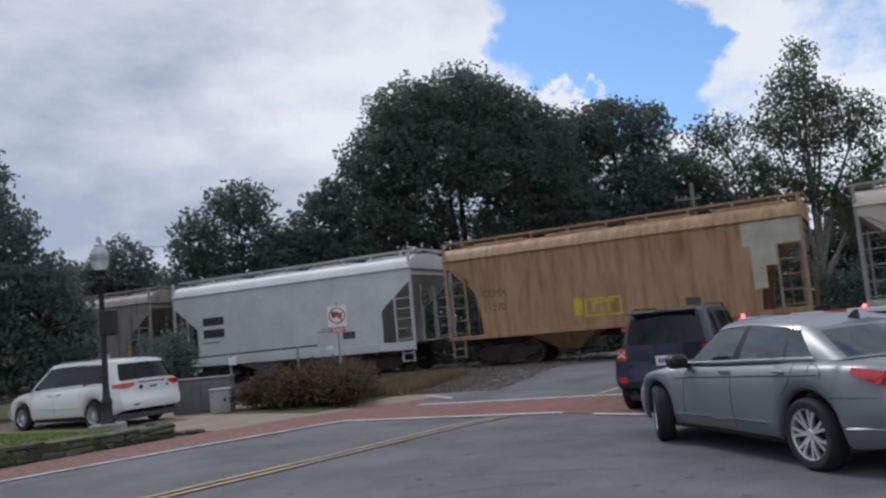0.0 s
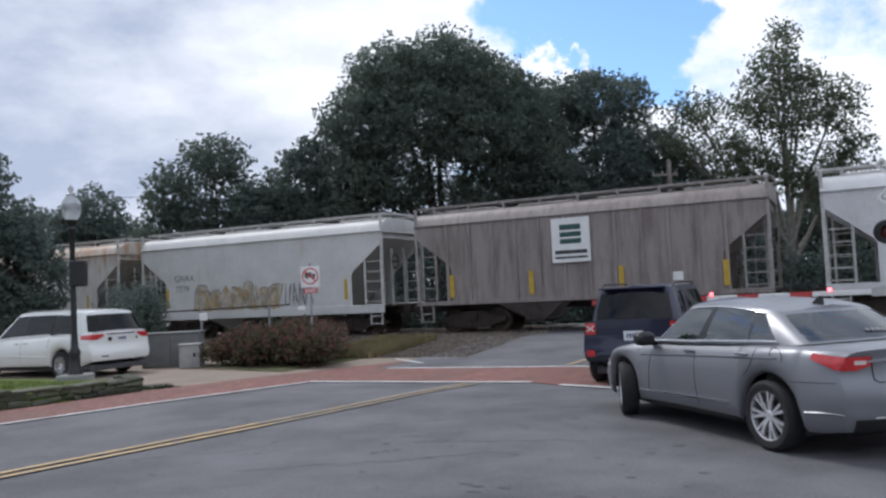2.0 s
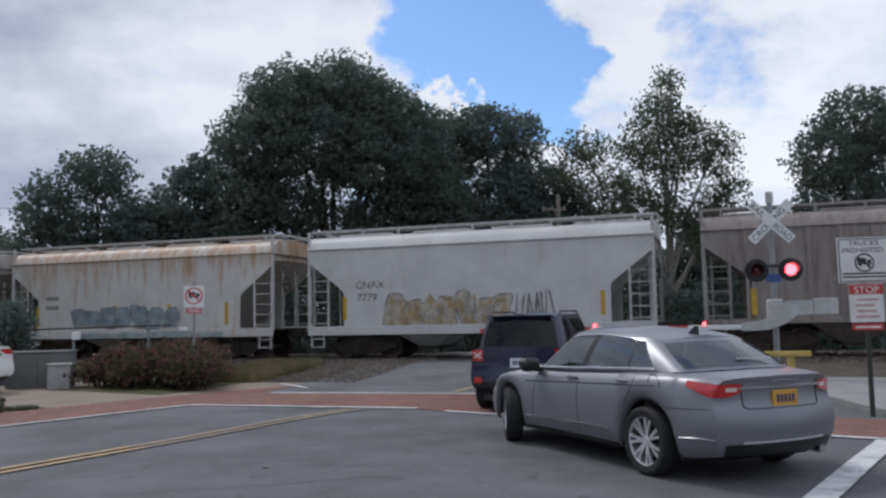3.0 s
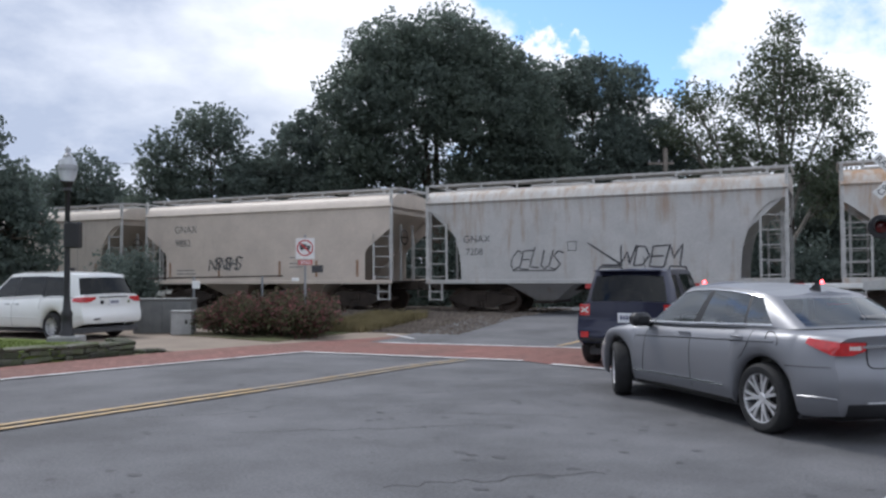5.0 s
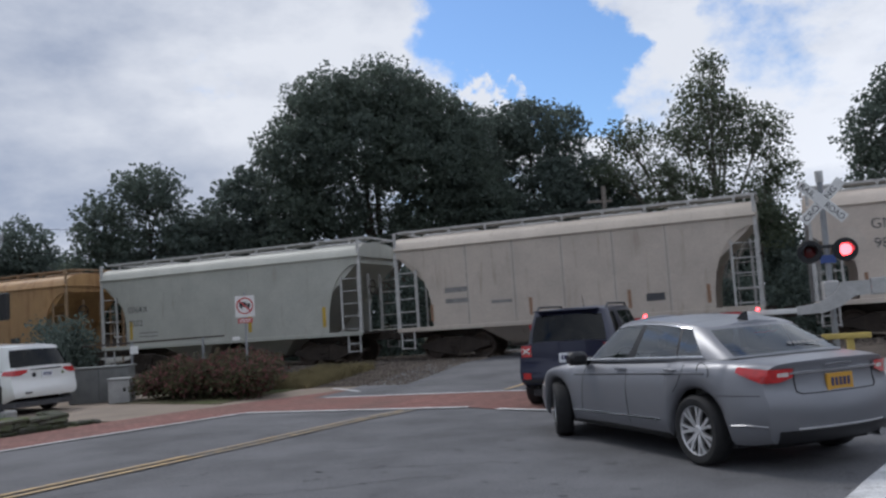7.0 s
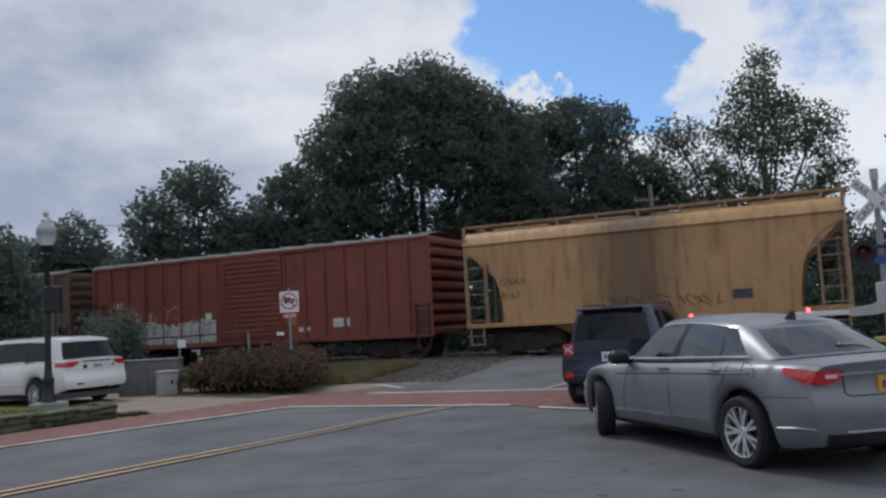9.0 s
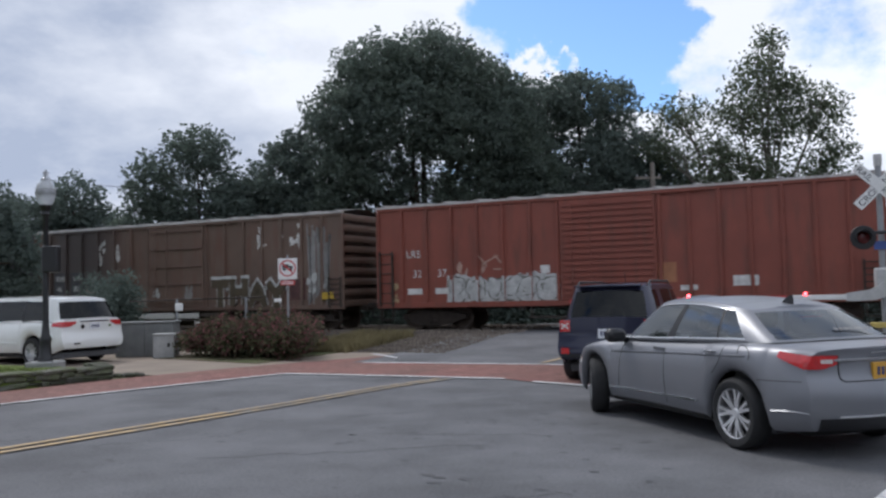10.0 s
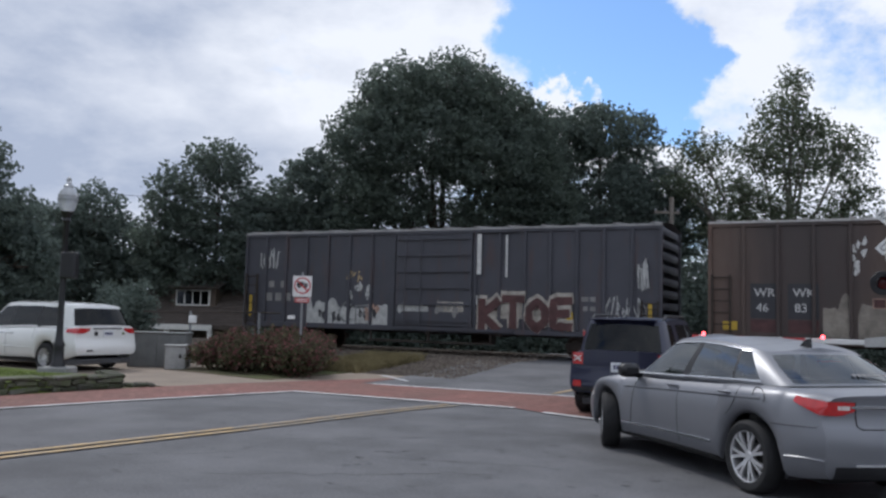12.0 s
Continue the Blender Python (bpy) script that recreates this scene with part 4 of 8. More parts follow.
def fat_letters(name, parent, x, y, z, w, h, fill, line, seed, n=5, label="", back=None, posts=None, square=2.6):
    """swelling sprayed shapes with an outline, leaning and overlapping; nothing that can be read"""
    rng = random.Random(seed)
    a, b, c = Shape(), Shape(), Shape()
    cell = w / n
    for i in range(n):
        cx, cz = x + cell * (i + 0.5 + rng.uniform(-0.12, 0.12)), z + h * rng.uniform(0.42, 0.54)
        rx, rz, lean = cell * rng.uniform(0.46, 0.66), h * rng.uniform(0.36, 0.52), rng.uniform(-0.25, 0.3)
        ring = []
        bump = [rng.uniform(0.78, 1.14) for _ in range(9)]
        m = 36
        for k in range(m):
            u = 2 * math.pi * k / m
            f = k / m * 9
            r = bump[int(f) % 9] * (1 - f % 1) + bump[(int(f) + 1) % 9] * (f % 1)
            co, si = math.cos(u), math.sin(u)
            px = r * rx * math.copysign(abs(co) ** (2 / square), co)
            pz = r * rz * math.copysign(abs(si) ** (2 / square), si)
            ring.append((cx + px + lean * pz, cz + pz))
        yy = y - 0.0012 * i
        a.add([(cx, yy, cz)] + [(p[0], yy, p[1]) for p in ring], [(0, k + 1, (k + 1) % m + 1) for k in range(m)])
        def band(pts, closed, fat):
            rows = []
            q = len(pts)
            for k, p in enumerate(pts):
                o, e = (pts[k - 1], pts[(k + 1) % q]) if closed else (pts[max(k - 1, 0)], pts[min(k + 1, q - 1)])
                d = Vector((e[0] - o[0], e[1] - o[1]))
                d = d.normalized() * fat * (0.6 + 0.5 * math.sin(k * 0.9 + i)) if d.length > 1e-6 else Vector((fat, 0))
                rows.append([(p[0] - d.y, yy - 0.0006, p[1] + d.x), (p[0] + d.y, yy - 0.0006, p[1] - d.x)])
            b.grid(rows + rows[:1] if closed else rows)
        band(ring, True, 0.026)
        for _ in range(2):
            u0, span, q = rng.uniform(0, 6.3), rng.uniform(0.9, 2.4), rng.uniform(0.3, 0.62)
            band([(cx + (ring[int((u0 + span * k / 8) / 6.2832 * m) % m][0] - cx) * (q + 0.2 * k / 8), cz + (ring[int((u0 + span * k / 8) / 6.2832 * m) % m][1] - cz) * q) for k in range(9)], False, 0.02)
    part(name, a, fill, parent, label, kind="stuff")
    part("graffiti_outline", b, line, parent, kind="stuff")
    if back:
        top = [(x + w * t, z + h * (0.93 + 0.12 * math.sin(9 * t + seed) + rng.uniform(-0.08, 0.08))) for t in np.linspace(-0.03, 1.03, 30)]
        low = [(x + w * t, z + h * (-0.04 + 0.07 * math.sin(7 * t) + rng.uniform(-0.05, 0.05))) for t in np.linspace(-0.03, 1.03, 30)]
        c.grid([[(p[0], y + 0.003, p[1]), (q[0], y + 0.003, q[1])] for p, q in zip(low, top)])
        part("graffiti_ground", c, back, parent)
    for px in posts or ():
        if x < px < x + w:
            bars("post_paint", parent, [(px - 0.045, px + 0.045, z + 0.02, z + h * rng.uniform(0.7, 0.95))], -1.588, back or fill)


def flakes(name, parent, x, y, z, w, h, mat, seed, count, label=""):
    """torn patches of old paint"""
    rng = random.Random(seed)
    s = Shape()
    for i in range(count):
        cx, cz, r = x + w * rng.random(), z + h * rng.random(), rng.uniform(0.04, 0.13)
        m = rng.choice((5, 6, 8))
        u = rng.uniform(0, 6)
        s.add([(cx + r * rng.uniform(0.3, 1.3) * math.cos(u + 6.2832 * k / m), y - 0.0003 * i, cz + 1.6 * r * rng.uniform(0.3, 1.4) * math.sin(u + 6.2832 * k / m)) for k in range(m)], [tuple(range(m))])
    part(name, s, mat, parent, label, kind="stuff")


STROKES = {
    "A": (((0, 0), (0.5, 1), (1, 0)), ((0.2, 0.38), (0.8, 0.38))),
    "C": (((0.95, 0.85), (0.5, 1), (0.08, 0.6), (0.1, 0.25), (0.5, 0), (0.95, 0.15)),),
    "D": (((0.05, 0), (0.05, 1), (0.6, 0.95), (0.95, 0.5), (0.6, 0.03), (0.05, 0)),),
    "E": (((0.95, 1), (0.05, 0.96), (0.05, 0.03), (0.95, 0)), ((0.05, 0.5), (0.8, 0.52))),
    "H": (((0.05, 0), (0.05, 1)), ((0.95, 0), (0.95, 1)), ((0.05, 0.5), (0.95, 0.5))),
    "K": (((0.05, 0), (0.05, 1)), ((0.95, 1), (0.08, 0.5), (0.95, 0))),
    "L": (((0.1, 1), (0.05, 0.04), (0.95, 0)),),
    "M": (((0, 0), (0.1, 1), (0.5, 0.35), (0.9, 1), (1, 0)),),
    "N": (((0.02, 0), (0.05, 1), (0.95, 0), (0.98, 1)),),
    "O": (((0.5, 0), (0.06, 0.3), (0.06, 0.7), (0.5, 1), (0.94, 0.7), (0.94, 0.3), (0.5, 0)),),
    "S": (((0.95, 0.9), (0.4, 1), (0.08, 0.75), (0.9, 0.3), (0.6, 0), (0.02, 0.1)),),
    "T": (((0, 1), (1, 1)), ((0.5, 1), (0.5, 0))),
    "U": (((0.05, 1), (0.08, 0.2), (0.5, 0), (0.92, 0.2), (0.95, 1)),),
    "W": (((0, 1), (0.22, 0), (0.5, 0.7), (0.78, 0), (1, 1)),),
    "Y": (((0, 1), (0.5, 0.5), (1, 1)), ((0.5, 0.5), (0.5, 0))),
}


def tag(name, parent, text, x, y, z, w, h, mat, fat, lean=0.0, gap=0.22, seed=1, label="", swing=0.08):
    """hand-sprayed letters: each a ribbon of paint along its strokes"""
    rng = random.Random(seed)
    s = Shape()
    cell = w / len(text)
    layer = 0
    for i, c in enumerate(text):
        up, tall = rng.uniform(-swing, swing) * h, h * rng.uniform(1 - swing, 1 + swing)
        for line in STROKES[c]:
            pts = [Vector((x + cell * (i + gap / 2 + (1 - gap) * u) + lean * v * tall, z + up + tall * v)) for u, v in line]
            fine = []
            for a, b in zip(pts, pts[1:]):
                fine += [a.lerp(b, k / 4) for k in range(4)]
            fine.append(pts[-1])
            rows = []
            for k, p in enumerate(fine):
                d = (fine[min(k + 1, len(fine) - 1)] - fine[max(k - 1, 0)]).normalized() * fat * rng.uniform(0.85, 1.1)
                if k in (0, len(fine) - 1):
                    p = p + d * (1 if k else -1) * 0.6
                rows.append([(p.x - d.y, y - 0.0003 * layer, p.y + d.x), (p.x + d.y, y - 0.0003 * layer, p.y - d.x)])
            s.grid(rows)
            layer += 1
    return part(name, s, mat, parent, label, kind="stuff")


def torn_band(name, parent, x, y, z, w, h, mat, seed, label=""):
    """a patch of primer with a ragged upper edge"""
    rng = random.Random(seed)
    n = max(8, int(w / 0.12))
    hs, v = [], h * 0.8
    for i in range(n + 1):
        if rng.random() < 0.25:
            v = h * rng.uniform(0.55, 1.0)
        hs.append(v + rng.uniform(-0.05, 0.05) * h)
    s = Shape()
    s.grid([[(x + w * i / n, y, z), (x + w * i / n, y, z + hs[i])] for i in range(n + 1)])
    return part(name, s, mat, parent, label)


def box_posts(d0, d1, half=7.92):
    """where a boxcar's side posts stand"""
    return [-half + 0.05 + (d0 + half - 0.05) * i / 7 for i in range(8)] + [d1 + (half - 0.05 - d1) * i / 7 for i in range(8)]


SINGLE = ("yellow_strip", "rust_strip", "dark_square", "stripe", "black_panel", "red_panel", "pale_patch", "yellow_block", "white_tape", "data_box", "post_paint")


def bars(name, parent, rects, y, mat, label=""):
    if name in SINGLE and len(rects) > 1:
        for r in rects:
            bars(name, parent, [r], y, mat, label)
        return None
    s = Shape()
    for x0, x1, z0, z1 in rects:
        s.add([(x0, y, z0), (x1, y, z0), (x1, y, z1), (x0, y, z1)], [(0, 1, 2, 3)])
    return part(name, s, mat, parent, label, kind="stuff" if len(rects) > 1 else "")


WHEELSET = []


def truck(parent, x):
    """a two-axle truck: side frames, bolster, springs and wheelsets"""
    s = Shape()
    for y in (-1.0, 1.0):
        s.prism([(x - 1.22, 0.40), (x - 1.0, 0.36), (x - 0.45, 0.18), (x + 0.45, 0.18), (x + 1.0, 0.36), (x + 1.22, 0.40), (x + 1.22, 0.56), (x + 0.9, 0.6), (x + 0.4, 0.74), (x - 0.4, 0.74), (x - 0.9, 0.6), (x - 1.22, 0.56)], y - 0.08, y + 0.08)
    t = part("truck", s, GRIME, parent, "cast steel truck caked with grime", bevel=0.015)
    b = Shape()
    b.box(x - 0.2, x + 0.2, -1.15, 1.15, 0.42, 0.66, 0.02)
    part("bolster", b, GRIME, t)
    sp = Shape()
    for y in (-1.1, 1.1):
        for k in (-0.14, 0, 0.14):
            sp.lathe([(0.0, 0.2), (0.06, 0.2), (0.045, 0.27), (0.06, 0.34), (0.045, 0.4), (0.0, 0.42)], 8, Matrix.Translation((x + k, y, 0)))
    part("spring_nest", sp, GRIME, t, kind="stuff")
    for dx in (-0.86, 0.86):
        if "mesh" not in SHARED:
            w = Shape()
            turn = Matrix.Rotation(radians(90), 4, "X")
            for y in (-0.7175, 0.7175):
                sgn = 1 if y > 0 else -1
                w.lathe([(0.0, 0.0), (0.12, 0.02), (0.14, -0.02), (0.33, -0.01), (0.36, 0.05), (0.418, 0.05), (0.42, -0.05), (0.445, -0.075), (0.44, -0.09), (0.34, -0.08), (0.15, -0.06), (0.0, -0.07)], 22, Matrix.Translation((0, y, 0)) @ Matrix.Diagonal((1, -sgn, 1, 1)) @ turn)
                w.box(-0.05, 0.05, y - 0.02, y + 0.02, 0.2, 0.3)
            w.tube([(0, -1.02, 0), (0, 1.02, 0)], 0.08, 10)
            SHARED["mesh"] = w.mesh("wheelset", WHEEL_STEEL, False)
        o = new("wheelset", SHARED["mesh"])
        o.parent = t
        o.location = (x + dx, 0, 0.42)
        WHEELSET.append((o, x + dx))


SHARED = {}


def coupler(parent, x, sign):
    s = Shape()
    s.box(min(x, x + sign * 0.62), max(x, x + sign * 0.62), -0.09, 0.09, 0.78, 0.98, 0.02)
    s.box(min(x + sign * 0.5, x + sign * 0.72), max(x + sign * 0.5, x + sign * 0.72), -0.17, 0.15, 0.72, 1.04, 0.04)
    part("coupler", s, GRIME, parent)


def ladder(parent, x0, x1, y, z0, z1, mat, rungs):
    """one stile carries the other and the rungs"""
    stile = lambda x: Shape().box(x - 0.03, x + 0.03, y - 0.03, y + 0.03, z0, z1)
    first = part("ladder", stile(x0), mat, parent)
    part("stile", stile(x1), mat, first)
    for i in range(rungs):
        z = z0 + 0.12 + (z1 - z0 - 0.2) * i / (rungs - 1)
        part("rung", Shape().tube([(x0, y, z), (x1, y, z)], 0.018, 5), mat, first)
    return first


def hopper(label, s_left, paint, trim, curved, tall_sill, ribs=0, marks=None, high_cut=True):
    car = thing("hopper_car", plan_pose(s_left + HALF - 13.04, TRACK_B, RAIL_TOP), label, "hopper car", "cars of the train")
    ROLLING.append((car, s_left + HALF - 13.04))
    z = lambda world: world - RAIL_TOP
    first = len(WHEELSET)
    # sloped bin between the sides
    s = Shape()
    s.prism([(-3.1, z(1.34)), (3.1, z(1.34)), (5.68, z(3.75)), (5.68, z(4.0)), (-5.68, z(4.0)), (-5.68, z(3.75))], -1.52, 1.52)
    part("bin", s, paint, car)
    # side sheets with their cut-away corners
    if curved:
        cut = [(4.46 + 1.30 * (1 - math.cos(t)) ** 1.05, z(1.36) + (z(3.72) - z(1.36)) * math.sin(t) ** 0.9) for t in np.linspace(0, math.pi / 2, 11)]
    elif high_cut:
        cut = [(4.44, z(1.36)), (4.44, z(2.48)), (4.54, z(2.62)), (5.74, z(3.55))]
    else:
        cut = [(4.66, z(1.36)), (4.66, z(2.36)), (4.78, z(2.52)), (5.74, z(3.24))]
    outline = cut + [(5.76, z(3.98))] + [(-5.76, z(3.98))] + [(-x, q) for x, q in reversed(cut)]
    for y in (-1.58, 1.54):
        s = Shape()
        s.prism(outline, y, y + 0.04)
        side = part("side_sheet", s, paint, car)
        if ribs:
            for i in range(ribs):
                x = -4.55 + 9.1 * i / (ribs - 1)
                r = Shape()
                yy = (y - 0.07, y) if y < 0 else (y + 0.04, y + 0.11)
                r.box(x - 0.05, x + 0.05, *yy, z(1.36), z(3.95), 0.01)
                part("rib", r, paint, side)
    # roof shoulders, roof, hatches
    prof = [(1.62, z(3.96)), (1.64, z(4.0)), (1.6, z(4.06)), (1.52, z(4.22)), (1.36, z(4.36)), (1.1, z(4.44)), (0.5, z(4.5)), (0, z(4.51))]
    full = prof + [(-y, q) for y, q in reversed(prof[:-1])]
    s = Shape()
    s.grid([[(x, y, q) for y, q in full] for x in (-5.78, -5.6, 5.6, 5.78)])
    for x in (-5.78, 5.78):
        k = len(full)
        s.add([(x, y, q) for y, q in full], [tuple(range(k))])
    part("roof", s, paint, car, smooth=True)
    for x in (-4.2, -1.4, 1.4, 4.2):
        part("hatch_cover", Shape().box(x - 1.0, x + 1.0, -0.3, 0.3, z(4.5), z(4.6), 0.02), trim, car)
    # running board and its rail posts
    s = Shape()
    for y in (-1.12, 1.12):
        s.box(-5.85, 5.85, y - 0.03, y + 0.03, z(4.62), z(4.68))
        s.box(-5.75, 5.75, y * 0.72 - 0.25, y * 0.72 + 0.25, z(4.60), z(4.625))
    for x in (-5.83, 5.83):
        s.box(x - 0.03, x + 0.03, -1.15, 1.15, z(4.62), z(4.68))
    board = part("running_board", s, trim, car)
    for i in range(9):
        for y in (-1.12, 1.12):
            p = Shape()
            x = -5.2 + 10.4 * i / 8
            p.box(x - 0.035, x + 0.035, y - 0.03, y + 0.03, z(4.40), z(4.62))
            part("rail_post", p, trim, board)
    # side sills
    z0 = z(1.08) if tall_sill else z(1.24)
    for y in (-1.62, 1.56):
        s = Shape()
        s.box(-HALF, HALF, y, y + 0.06, z0, z(1.38), 0.012)
        part("side_sill", s, paint, car)
    s = Shape()
    s.box(-6.1, 6.1, -0.2, 0.2, z(1.0), z(1.32), 0.02)
    for sg in (-1, 1):
        s.box(min(sg * 4.6, sg * 5.8), max(sg * 4.6, sg * 5.8), -1.55, 1.55, z(1.28), z(1.33))
    part("centre_sill", s, GRIME, car)
    # end posts and ladders at each corner
    for sg in (-1, 1):
        for y in (-1.55, 1.55):
            s = Shape()
            s.box(sg * 5.74 - 0.045, sg * 5.74 + 0.045, y - 0.04, y + 0.04, z(1.3), z(4.60))
            part("corner_post", s, trim, car)
            ladder(car, *sorted((sg * 5.02, sg * 5.7)), y, z(1.36), z(3.3 if curved else 3.0), trim, 5)
            st = Shape()
            for x in (5.2, 5.66):
                st.box(sg * x - 0.025, sg * x + 0.025, y - 0.02, y + 0.02, z(0.66), z(1.3))
            for q in (0.68, 0.95):
                st.box(min(sg * 5.2, sg * 5.66), max(sg * 5.2, sg * 5.66), y - 0.03, y + 0.03, z(q), z(q + 0.035))
            part("step", st, trim, car)
        e = Shape()
        e.prism([(sg * 5.5, z(1.33)), (sg * 5.56, z(1.33)), (sg * 5.56, z(3.4)), (sg * 5.5, z(3.4))][::sg], -0.5, -0.42)
        e.prism([(sg * 5.5, z(1.33)), (sg * 5.56, z(1.33)), (sg * 5.56, z(3.4)), (sg * 5.5, z(3.4))][::sg], 0.42, 0.5)
        part("end_brace", e, trim, car)
        coupler(car, sg * 5.9, sg)
    s = Shape()
    s.lathe([(0.24, -0.02), (0.28, 0), (0.24, 0.02), (0.22, 0), (0.24, -0.02)], 16, Matrix.Translation((5.86, -0.8, z(2.9))) @ Matrix.Rotation(radians(90), 4, "Y"))
    s.box(5.84, 5.88, -1.05, -0.55, z(2.88), z(2.92))
    s.box(5.7, 5.86, -0.83, -0.77, z(2.87), z(2.93))
    part("brake_wheel", s, GRIME, car)
    # discharge outlets
    for x in (-1.75, 1.75):
        s = Shape()
        top = [(x - 1.3, -1.5, z(1.34)), (x + 1.3, -1.5, z(1.34)), (x + 1.3, 1.5, z(1.34)), (x - 1.3, 1.5, z(1.34))]
        low = [(x - 0.3, -0.7, z(0.66)), (x + 0.3, -0.7, z(0.66)), (x + 0.3, 0.7, z(0.66)), (x - 0.3, 0.7, z(0.66))]
        s.add(top + low, [(3, 2, 1, 0), (4, 5, 6, 7), (0, 1, 5, 4), (1, 2, 6, 5), (2, 3, 7, 6), (3, 0, 4, 7)])
        o = part("outlet", s, paint, car)
        g = Shape()
        g.box(x - 0.36, x + 0.36, -0.95, 0.95, z(0.58), z(0.67), 0.01)
        part("outlet_gate", g, GRIME, o)
    truck(car, -3.95), truck(car, 3.95)
    ROLLING[-1] = (car, s_left + HALF - 13.04, WHEELSET[first:])
    if marks:
        marks(car, z)
    return car


def number(car, text, x, zz, size, mat, y=-1.586):
    lettering("lettering", text, size, mat, car, on_face(x, y, zz))


def posts(car, z, xs, mat, z0=1.5, z1=2.3, w=0.07, y=-1.584):
    bars("yellow_strip" if mat is STRIP else "rust_strip", car, [(x - w, x + w, z(z0), z(z1)) for x in xs], y, mat)


STRIP = material("reflective_yellow", (0.50, 0.33, 0.03), 0.5, 0, 0.2, 8, 0)
STRIP_RUST = material("rusted_strip", (0.30, 0.17, 0.10), 0.7, 0, 0.3, 8, 0)
LETTER_DARK = material("stencil_dark", (0.07, 0.07, 0.075), 0.6, 0, 0.3, 5, 0)
LETTER_FADED = material("stencil_faded", (0.26, 0.25, 0.24), 0.6, 0, 0.3, 5, 0)
LETTER_BROWN = material("stencil_brown", (0.13, 0.08, 0.04), 0.6, 0, 0.3, 5, 0)
LETTER_WHITE = material("stencil_white", (0.66, 0.65, 0.62), 0.6, 0, 0.3, 5, 0)
SPRAY_BLACK = material("spray_black", (0.05, 0.05, 0.055), 0.6, 0, 0.3, 5, 0)
SPRAY_OCHRE = material("spray_ochre", (0.42, 0.31, 0.17), 0.6, 0, 0.4, 4, 0)
SPRAY_GREY = material("spray_grey", (0.22, 0.22, 0.22), 0.6, 0, 0.4, 4, 0)
SPRAY_BLUE = material("spray_blue", (0.27, 0.31, 0.34), 0.6, 0, 0.5, 3, 0)
SPRAY_WHITE = material("spray_white", (0.52, 0.52, 0.50), 0.6, 0, 0.4, 4, 0)
SPRAY_OLIVE = material("spray_olive", (0.12, 0.12, 0.095), 0.6, 0, 0.3, 5, 0)
SPRAY_SALMON = material("spray_salmon", (0.42, 0.27, 0.21), 0.6, 0, 0.4, 4, 0)
SPRAY_MAROON = material("spray_maroon", (0.095, 0.038, 0.036), 0.6, 0, 0.4, 4, 0)
SPRAY_YELLOW = material("spray_yellow", (0.62, 0.45, 0.03), 0.6, 0, 0.3, 4, 0)
PANEL_GREEN = material("panel_green", (0.02, 0.075, 0.06), 0.5, 0, 0.2, 4, 0)
PANEL_DARK = material("panel_dark", (0.035, 0.035, 0.04), 0.5, 0, 0.2, 4, 0)

P_TAN = weathered("rusted_tan_paint", (0.40, 0.245, 0.12), (0.19, 0.085, 0.035), 0.6, 0.08)
P_WHITE = weathered("white_hopper_paint", (0.60, 0.60, 0.60), (0.42, 0.40, 0.38), 0.25)
P_TAUPE = weathered("taupe_hopper_paint", (0.27, 0.235, 0.215), (0.13, 0.10, 0.09), 0.62)
P_STREAK = weathered("streaked_white_paint", (0.56, 0.55, 0.52), (0.38, 0.22, 0.11), 0.42, 0.2)
P_OFFWHITE = weathered("offwhite_paint", (0.56, 0.555, 0.54), (0.40, 0.34, 0.28), 0.25, 0.03)
P_GREY = weathered("pale_grey_paint", (0.48, 0.47, 0.45), (0.33, 0.24, 0.17), 0.4, 0.12)
P_BEIGE = weathered("beige_paint", (0.58, 0.50, 0.425), (0.40, 0.33, 0.27), 0.2)
P_BEIGE2 = weathered("dull_beige_paint", (0.51, 0.445, 0.375), (0.30, 0.235, 0.18), 0.35)
P_SAGE = weathered("sage_grey_paint", (0.43, 0.43, 0.38), (0.28, 0.25, 0.2), 0.3)
P_ORANGE = weathered("orange_tan_paint", (0.50, 0.295, 0.125), (0.28, 0.13, 0.05), 0.5, 0.03, stain=(-0.2, 2.0, (0.10, 0.065, 0.04)))
T_PALE = material("pale_steel_trim", (0.50, 0.49, 0.47), 0.6, 0, 0.25, 5, 0.05)
T_GREY = material("grey_steel_trim", (0.30, 0.28, 0.26), 0.6, 0, 0.25, 5, 0.05)
T_RUST = material("rusty_steel_trim", (0.36, 0.24, 0.14), 0.6, 0, 0.3, 5, 0.05)

S_B = -0.278
PITCH = 12.9


